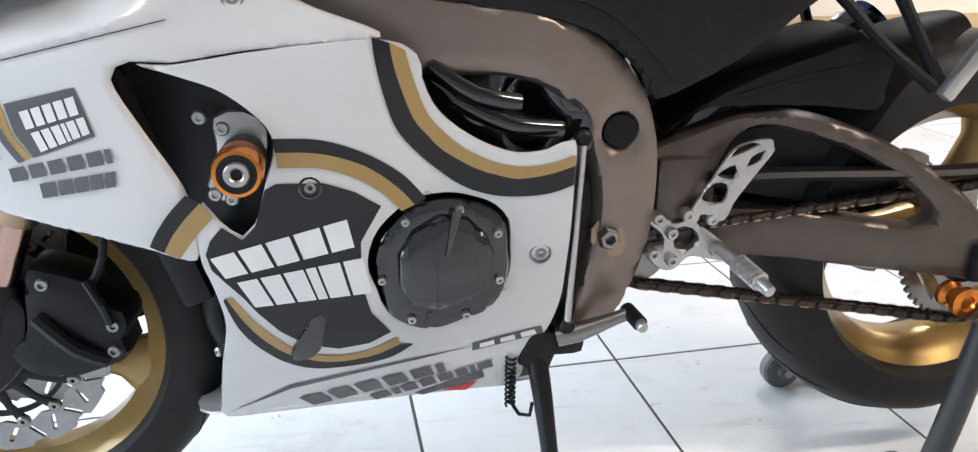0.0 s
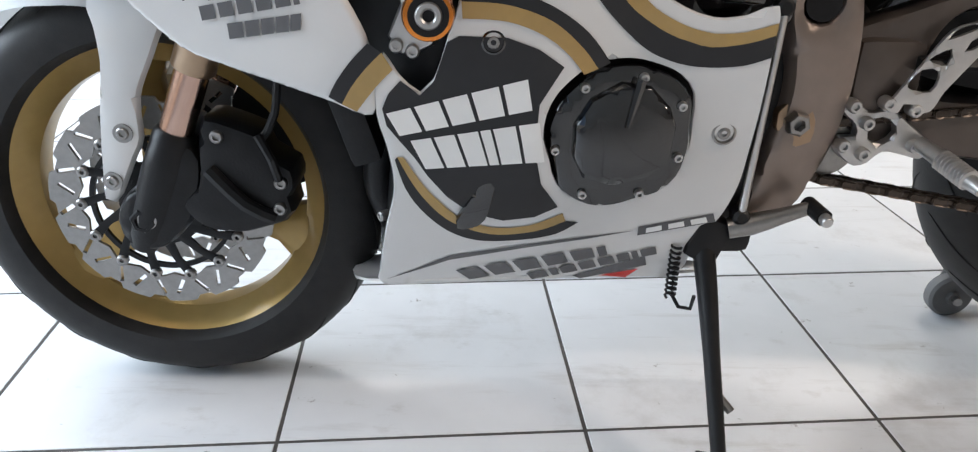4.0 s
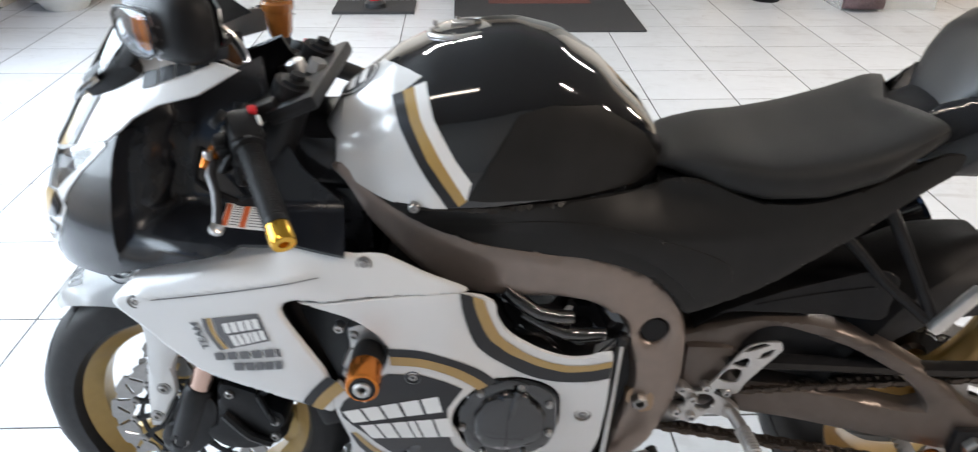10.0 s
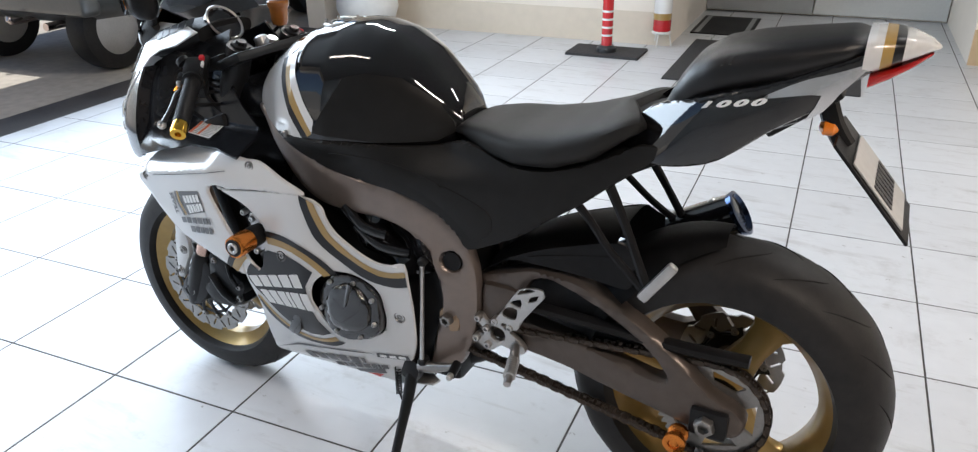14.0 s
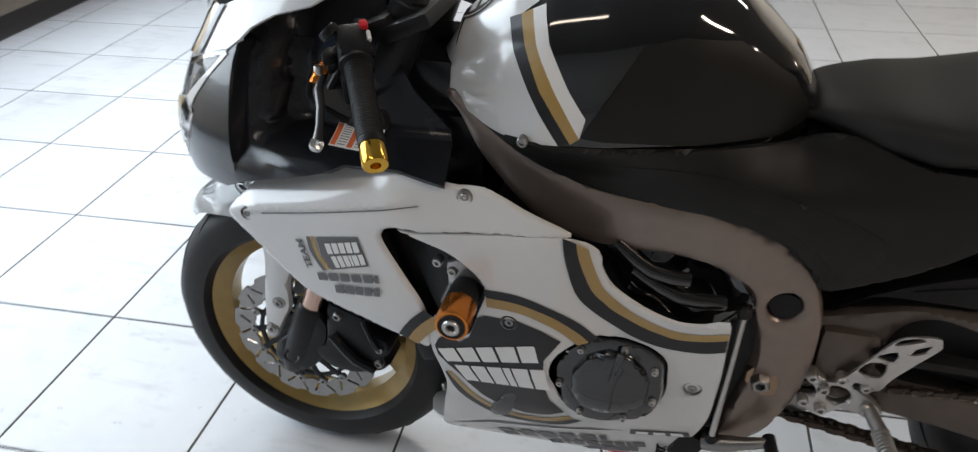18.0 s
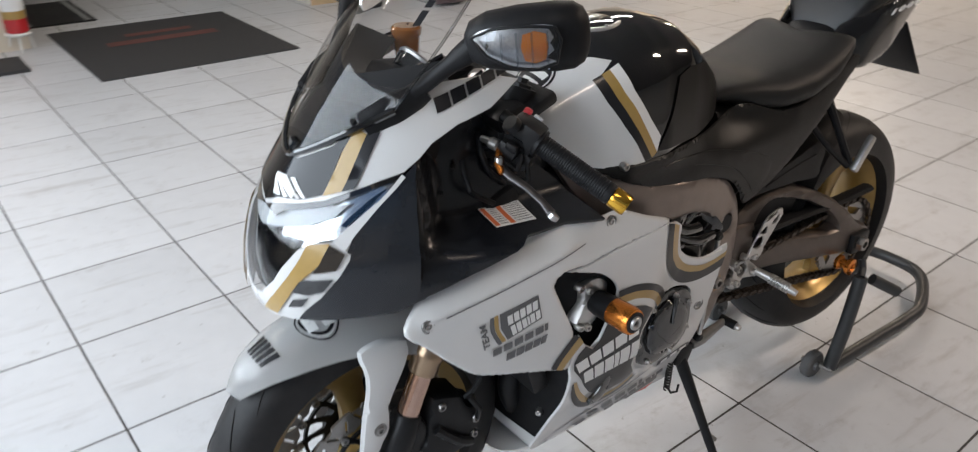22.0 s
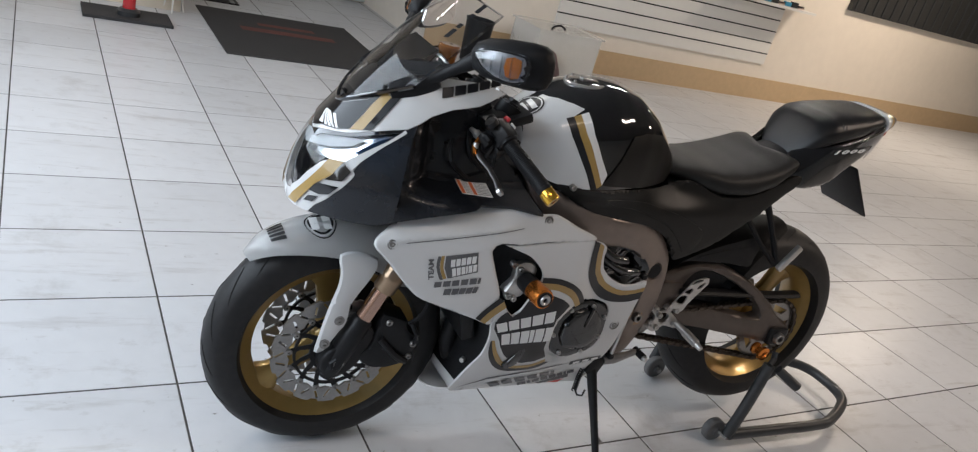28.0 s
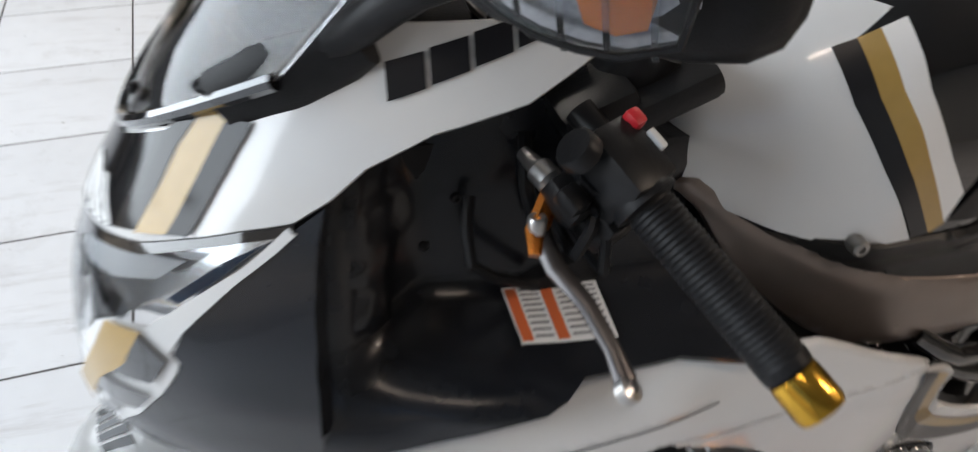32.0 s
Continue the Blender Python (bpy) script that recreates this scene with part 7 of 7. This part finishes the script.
ext2 = thing("small_extinguisher", "small red and white fire extinguisher on a white wire stand", "extinguisher")
c2 = room(-0.42, 4.80)
part("cylinder", lathe([(0.065, 0.13), (0.07, 0.135), (0.07, 0.22)], c2, (0, 0, 1), 24), EXT_RED, ext2, "red lower body")
part("gold_band", lathe([(0.0705, 0.22), (0.0705, 0.27)], c2, (0, 0, 1), 24), DECAL_GOLD, ext2)
part("white_body", lathe([(0.07, 0.27), (0.07, 0.44), (0.05, 0.50), (0.02, 0.53), (0, 0.53)], c2, (0, 0, 1), 24), DECAL_WHITE, ext2)
part("stand_ring", lathe([(0.074, 0.11), (0.08, 0.12), (0.074, 0.13)], c2, (0, 0, 1), 24), SLAT, ext2)
for k in range(3):
    a = k * 2 * math.pi / 3 + 0.4
    part("stand_leg", sweep([c2 + Vector((0.06 * math.cos(a), 0.06 * math.sin(a), 0.12)), c2 + Vector((0.085 * math.cos(a), 0.085 * math.sin(a), 0.006))], 0.006, 8, False), SLAT, ext2)

inner_mat = thing("doorway_mat", "small black mat with pale end bands inside the doorway", "mat")
slab("mat_sheet", rect(-0.30, 0.20, 5.42, 6.24), 0.0, 0.010, MATTE, parent=inner_mat)
for u0 in (-0.27, 0.13):
    slab("mat_band", rect(u0, u0 + 0.04, 5.44, 6.22), 0.010, 0.0112, GREY_PANEL, parent=inner_mat)

bin_ = thing("waste_bin", "black plastic waste bin standing by the skirting", "bin")
cb = room(2.14, 4.70)
part("bin_body", lathe([(0.0, 0.0), (0.105, 0.0), (0.11, 0.01), (0.128, 0.37), (0.134, 0.375), (0.134, 0.385), (0.124, 0.385), (0.106, 0.02), (0, 0.02)], cb, (0, 0, 1), 32), MATTE, bin_)

tub = thing("storage_tub", "clear plastic storage tub with a dark thing inside", "tub")
for nm, r_, z0, z1 in (("tub_front", rect(2.58, 3.28, 4.38, 4.386), 0.0, 0.44), ("tub_back", rect(2.58, 3.28, 4.85, 4.856), 0.0, 0.44), ("tub_side", rect(2.58, 2.586, 4.386, 4.85), 0.0, 0.44), ("tub_side", rect(3.274, 3.28, 4.386, 4.85), 0.0, 0.44), ("tub_base", rect(2.586, 3.274, 4.386, 4.85), 0.0, 0.006), ("tub_lid", rect(2.56, 3.30, 4.36, 4.88), 0.44, 0.455)):
    slab(nm, r_, z0, z1, CLEAR_BOX, parent=tub)
part("tub_handle", sweep([room(2.68, 4.36, 0.47), room(2.68, 4.33, 0.50), room(2.74, 4.32, 0.52), room(2.80, 4.33, 0.49)], 0.010, 8), MATTE, tub, "black latch")
packed = thing("packed_bundle", "dark bundle packed inside the clear tub", "bundle")
part("cloth", cushion((3.02 - 0.25, 3.1 - 0.25, 3.2 - 0.25, 3.3 - 0.25), (0.10, 0.26, 0.28, 0.12), (0.012, 0.010, 0.010, 0.012), (0.06, 0.13, 0.13, 0.06), 2.4), mat("dark_red_cloth", (0.12, 0.08, 0.085), 0.8, var=0.4, scale=30), packed)
packed.location = room(-0.17, 4.62) * UNIT

# slatted display board with hooks on the far wall
board = thing("slat_board", "white slatted display board fixed to the wall", "board")
bu0, bu1 = 3.10, 6.15
z = 0.42
k = 0
while z < 2.0:
    slab("slat", rect(bu0, bu1, V1 - 0.022, V1 - 0.002), z, z + 0.118, SLAT, parent=board)
    slab("slat_groove", rect(bu0, bu1, V1 - 0.019, V1 - 0.0015), z + 0.1181, z + 0.1319, MATTE, parent=board)
    z += 0.132
slab("counter_ledge", rect(5.15, 6.35, V1 - 0.30, V1 - 0.024), 1.10, 1.125, SLAT, "pale shelf under small parts fixed to the board", "shelf", kind="")
shelf_items = thing("parts_on_shelf", "small blue and silver parts on the pale shelf", "parts")
for k in range(7):
    part("small_part", block((0.09, 0.05, 0.035 + 0.012 * (k % 3)), room(5.5 + k * 0.11, V1 - 0.2, 1.1455 + 0.006 * (k % 3)), 0.008), (CHROME, mat("blue_part", (0.05, 0.25, 0.4), 0.3), STAND_STEEL)[k % 3], shelf_items)
win = slab("window_1", rect(7.2, 10.2, V1 - 0.06, V1 - 0.002), 1.25, 2.7, SHUTTER, "dark shuttered window in the far wall", "window")
for k in range(16):
    slab("shutter_bar", rect(7.25 + k * 0.18, 7.28 + k * 0.18, V1 - 0.075, V1 - 0.061), 1.27, 2.68, STAND_STEEL, parent=win)

# planter with a snake plant
pot = thing("planter", "white glazed round planter with a snake plant", "planter")
pc = room(-2.95, 4.50)
part("pot_body", lathe([(0.0, 0.0), (0.14, 0.0), (0.16, 0.03), (0.24, 0.13), (0.27, 0.22), (0.265, 0.30), (0.225, 0.35), (0.235, 0.385), (0.25, 0.40), (0.25, 0.42), (0.22, 0.42), (0.21, 0.36), (0, 0.36)], pc, (0, 0, 1), 48), CERAMIC, pot, "white glazed pot")
part("soil", lathe([(0.0, 0.385), (0.21, 0.38), (0.21, 0.36), (0, 0.36)], pc, (0, 0, 1), 24), SOIL, pot)
rnd = random.Random(5)
for k in range(34):
    a, rr = rnd.uniform(0, 6.28), rnd.uniform(0.02, 0.19)
    b0 = pc + Vector((rr * math.cos(a), rr * math.sin(a), 0.37))
    tall, lean, tw = rnd.uniform(0.35, 0.95), rnd.uniform(0.05, 0.32), rnd.uniform(0, 3.14)
    tip = b0 + Vector((math.cos(a) * lean * tall, math.sin(a) * lean * tall, tall))
    side = Vector((math.cos(tw), math.sin(tw), 0))
    fold = Vector((-side.y, side.x, 0))
    bm = bmesh.new()
    prev = None
    for j in range(9):
        q = j / 8
        p = b0.lerp(tip, q) + Vector((0, 0, 0.02 * math.sin(q * 3)))
        w = 0.032 * (0.75 + 0.6 * math.sin(math.pi * min(q * 0.9 + 0.1, 1)) ** 0.8) * (1 - q ** 5) + 0.001
        row = [bm.verts.new(p - side * w + fold * 0.006), bm.verts.new(p - fold * 0.006), bm.verts.new(p + side * w + fold * 0.006)]
        if prev:
            for i in range(2):
                bm.faces.new((prev[i], prev[i + 1], row[i + 1], row[i]))
        prev = row
    bmesh.ops.solidify(bm, geom=bm.faces[:], thickness=0.004)
    part("leaf", bm, LEAF, pot)
box = thing("socket_box", "pale speaker box standing on the floor by the wall", "box")
part("box_body", block((0.22, 0.22, 0.30), room(-3.16, 4.72, 0.15), 0.012, Matrix.Rotation(GAMMA, 4, "Z")), SLAT, box)
part("box_port", lathe([(0.04, 0), (0.04, 0.004), (0.034, 0.002), (0, 0.002)], room(-3.12, 4.609, 0.08), (0, -1, 0), 20), MATTE, box)
frame_switch = thing("wall_switch", "small dark wall switch on the pale wall", "switch")
part("switch_plate", block((0.07, 0.014, 0.13), room(-3.12, 4.852, 0.98), 0.004, Matrix.Rotation(GAMMA, 4, "Z")), MATTE, frame_switch)

# car parked outside the opening
car = thing("parked_car", "graphite grey car parked alongside the opening", "car")


def cpart(name, bm, m, label="", parent=None):
    bmesh.ops.rotate(bm, cent=(-3.85, CV, 0), matrix=Matrix.Rotation(-math.pi / 2, 3, "Z"), verts=bm.verts)
    bmesh.ops.translate(bm, vec=(-1.05, 2.6 - CV, 0), verts=bm.verts)
    bmesh.ops.rotate(bm, cent=(0, 0, 0), matrix=Matrix.Rotation(GAMMA, 3, "Z"), verts=bm.verts)
    return part(name, bm, m, parent or car, label)


CV = 1.78
rings = []
for u, zt, zb, hw in ((-3.85, 0.90, 0.42, 0.80), (-3.88, 1.0, 0.36, 0.86), (-3.98, 1.08, 0.30, 0.90), (-4.3, 1.12, 0.28, 0.91), (-5.5, 1.1, 0.26, 0.91), (-7.3, 1.0, 0.28, 0.90), (-7.8, 0.85, 0.34, 0.82)):
    ring = []
    for k in range(24):
        a = k * 2 * math.pi / 24
        c, s = math.cos(a), math.sin(a)
        ring.append((u, CV + hw * abs(c) ** 0.45 * (1 if c > 0 else -1), (zt + zb) / 2 + (zt - zb) / 2 * abs(s) ** 0.5 * (1 if s > 0 else -1)))
    rings.append(ring)
cpart("car_body", loft(rings), CAR_PAINT, "graphite car body")
rings = []
for u, zt, hw in ((-4.0, 1.10, 0.78), (-4.3, 1.50, 0.70), (-4.8, 1.62, 0.68), (-6.0, 1.60, 0.68), (-6.8, 1.10, 0.74)):
    rings.append([(u, CV + hw * abs(math.cos(a)) ** 0.4 * (1 if math.cos(a) > 0 else -1), 1.0 + (zt - 1.0) * max(math.sin(a), -0.1) ** 1 if math.sin(a) > 0 else 0.99) for a in [k * 2 * math.pi / 20 for k in range(20)]])
cpart("car_cabin", loft(rings), GLOSS, "dark glazed cabin")
cpart("bumper", block((0.16, 1.70, 0.22), (-3.86, CV, 0.50), 0.05, None, 3), CAR_PAINT)
for v in (-0.62, 0.62):
    for u in (-4.15, -6.7):
        w = cpart("car_wheel", lathe([(0.20, -0.10), (0.26, -0.105), (0.305, -0.09), (0.315, -0.06), (0.315, 0.06), (0.305, 0.09), (0.26, 0.105), (0.20, 0.10)], (u, CV + v, 0.255), (0, 1, 0), 36, closed=True), RUBBER, "black car tyre")
        cpart("wheel_rim", lathe([(0.205, -0.09), (0.205, -0.03), (0.06, -0.05), (0.0, -0.05), (0.0, 0.05), (0.06, 0.05), (0.205, 0.03), (0.205, 0.09)], (u, CV + v, 0.255), (0, 1, 0), 28), ALLOY, parent=w)
cpart("tail_light", block((0.06, 0.22, 0.14), (-3.84, CV - 0.70, 0.80), 0.02), RED_LENS)
cpart("tail_light", block((0.06, 0.22, 0.14), (-3.84, CV + 0.70, 0.80), 0.02), RED_LENS)
cpart("number_plate", block((0.012, 0.40, 0.13), (-3.842, CV + 0.30, 0.74), 0.004), PLATE, "pale number plate with plain bars")
for k in range(7):
    cpart("plate_bar", block((0.004, 0.03, 0.07), (-3.834, CV + 0.15 + k * 0.05, 0.74), 0.001, None, 1), DECAL_GREY)
cpart("tow_bar", sweep([(-3.95, CV + 0.1, 0.33), (-3.74, CV + 0.1, 0.33), (-3.73, CV + 0.1, 0.37)], 0.022, 10), CHROME, "chrome tow bar")
cpart("exhaust_tip", sweep([(-4.1, CV + 0.38, 0.30), (-3.80, CV + 0.38, 0.30)], 0.03, 14, False), CHROME)

# far side of the street
street = slab("backdrop", rect(-16.0, -15.7, -30, 30), -0.06, 5.0, mat("sunlit_far_wall", (0.6, 0.57, 0.52), 0.8, var=0.15, scale=0.6), "pale sunlit wall across the street", "backdrop")

# floor tiles: the nearest as pieces of their own
GRID_O, TILE_U, TILE_V = Vector((-1.0047, 0.2044, 0)), 0.448, 0.4585
gu = GRID_O.x * math.cos(GAMMA) + GRID_O.y * math.sin(GAMMA)
gv = -GRID_O.x * math.sin(GAMMA) + GRID_O.y * math.cos(GAMMA)
half_u, half_v, joint = TILE_U / 2, TILE_V / 2, 0.0027


def tile_verts(cu, cv, lo_u, hi_u, lo_v, hi_v):
    rows = []
    for ins, z in ((0.0, -0.004), (0.0, -0.0012), (0.0012, 0.0)):
        rows.append([room(u, v, z) for u, v in ((lo_u + ins, lo_v + ins), (hi_u - ins, lo_v + ins), (hi_u - ins, hi_v - ins), (lo_u + ins, hi_v - ins))])
    return rows


def tile_mesh(bm, rows):
    vs = [[bm.verts.new(q) for q in r] for r in rows]
    for r, s in zip(vs, vs[1:]):
        for k in range(4):
            bm.faces.new((r[k], r[(k + 1) % 4], s[(k + 1) % 4], s[k]))
    bm.faces.new(vs[-1])


near = bmesh.new()
tile_mesh(near, tile_verts(0, 0, -half_u + joint, half_u - joint, -half_v + joint, half_v - joint))
bmesh.ops.scale(near, vec=(UNIT, UNIT, UNIT), verts=near.verts)
tile_data = bpy.data.meshes.new("tile")
near.to_mesh(tile_data)
near.free()
tile_data.materials.append(TILE)
rest = bmesh.new()
i0, i1 = math.floor((V0 - gv) / TILE_V) - 1, math.ceil((7.4 - gv) / TILE_V) + 1
j0, j1 = math.floor((U0 - gu) / TILE_U) - 1, math.ceil((U1 - gu) / TILE_U) + 1
count = 0
for i in range(i0, i1):
    for j in range(j0, j1):
        cu, cv = gu + (j + 0.5) * TILE_U, gv + (i + 0.5) * TILE_V
        lu, hu, lv, hv = max(cu - half_u + joint, U0 + 0.002), min(cu + half_u - joint, U1 - 0.002), max(cv - half_v + joint, V0 + 0.002), min(cv + half_v - joint, 7.398)
        if hu - lu < 0.02 or hv - lv < 0.02:
            continue
        whole = hu - lu > TILE_U - 3 * joint and hv - lv > TILE_V - 3 * joint
        if whole and -2.9 < cu < 3.6 and -1.4 < cv < 4.6 and count < 300:
            t = new("tile", tile_data)
            t.parent = floor
            t.location = room(cu, cv, 0) * UNIT
            count += 1
        else:
            tile_mesh(rest, tile_verts(cu, cv, lu, hu, lv, hv))
tagged(part("outer_tiles", rest, TILE, floor), kind="stuff")
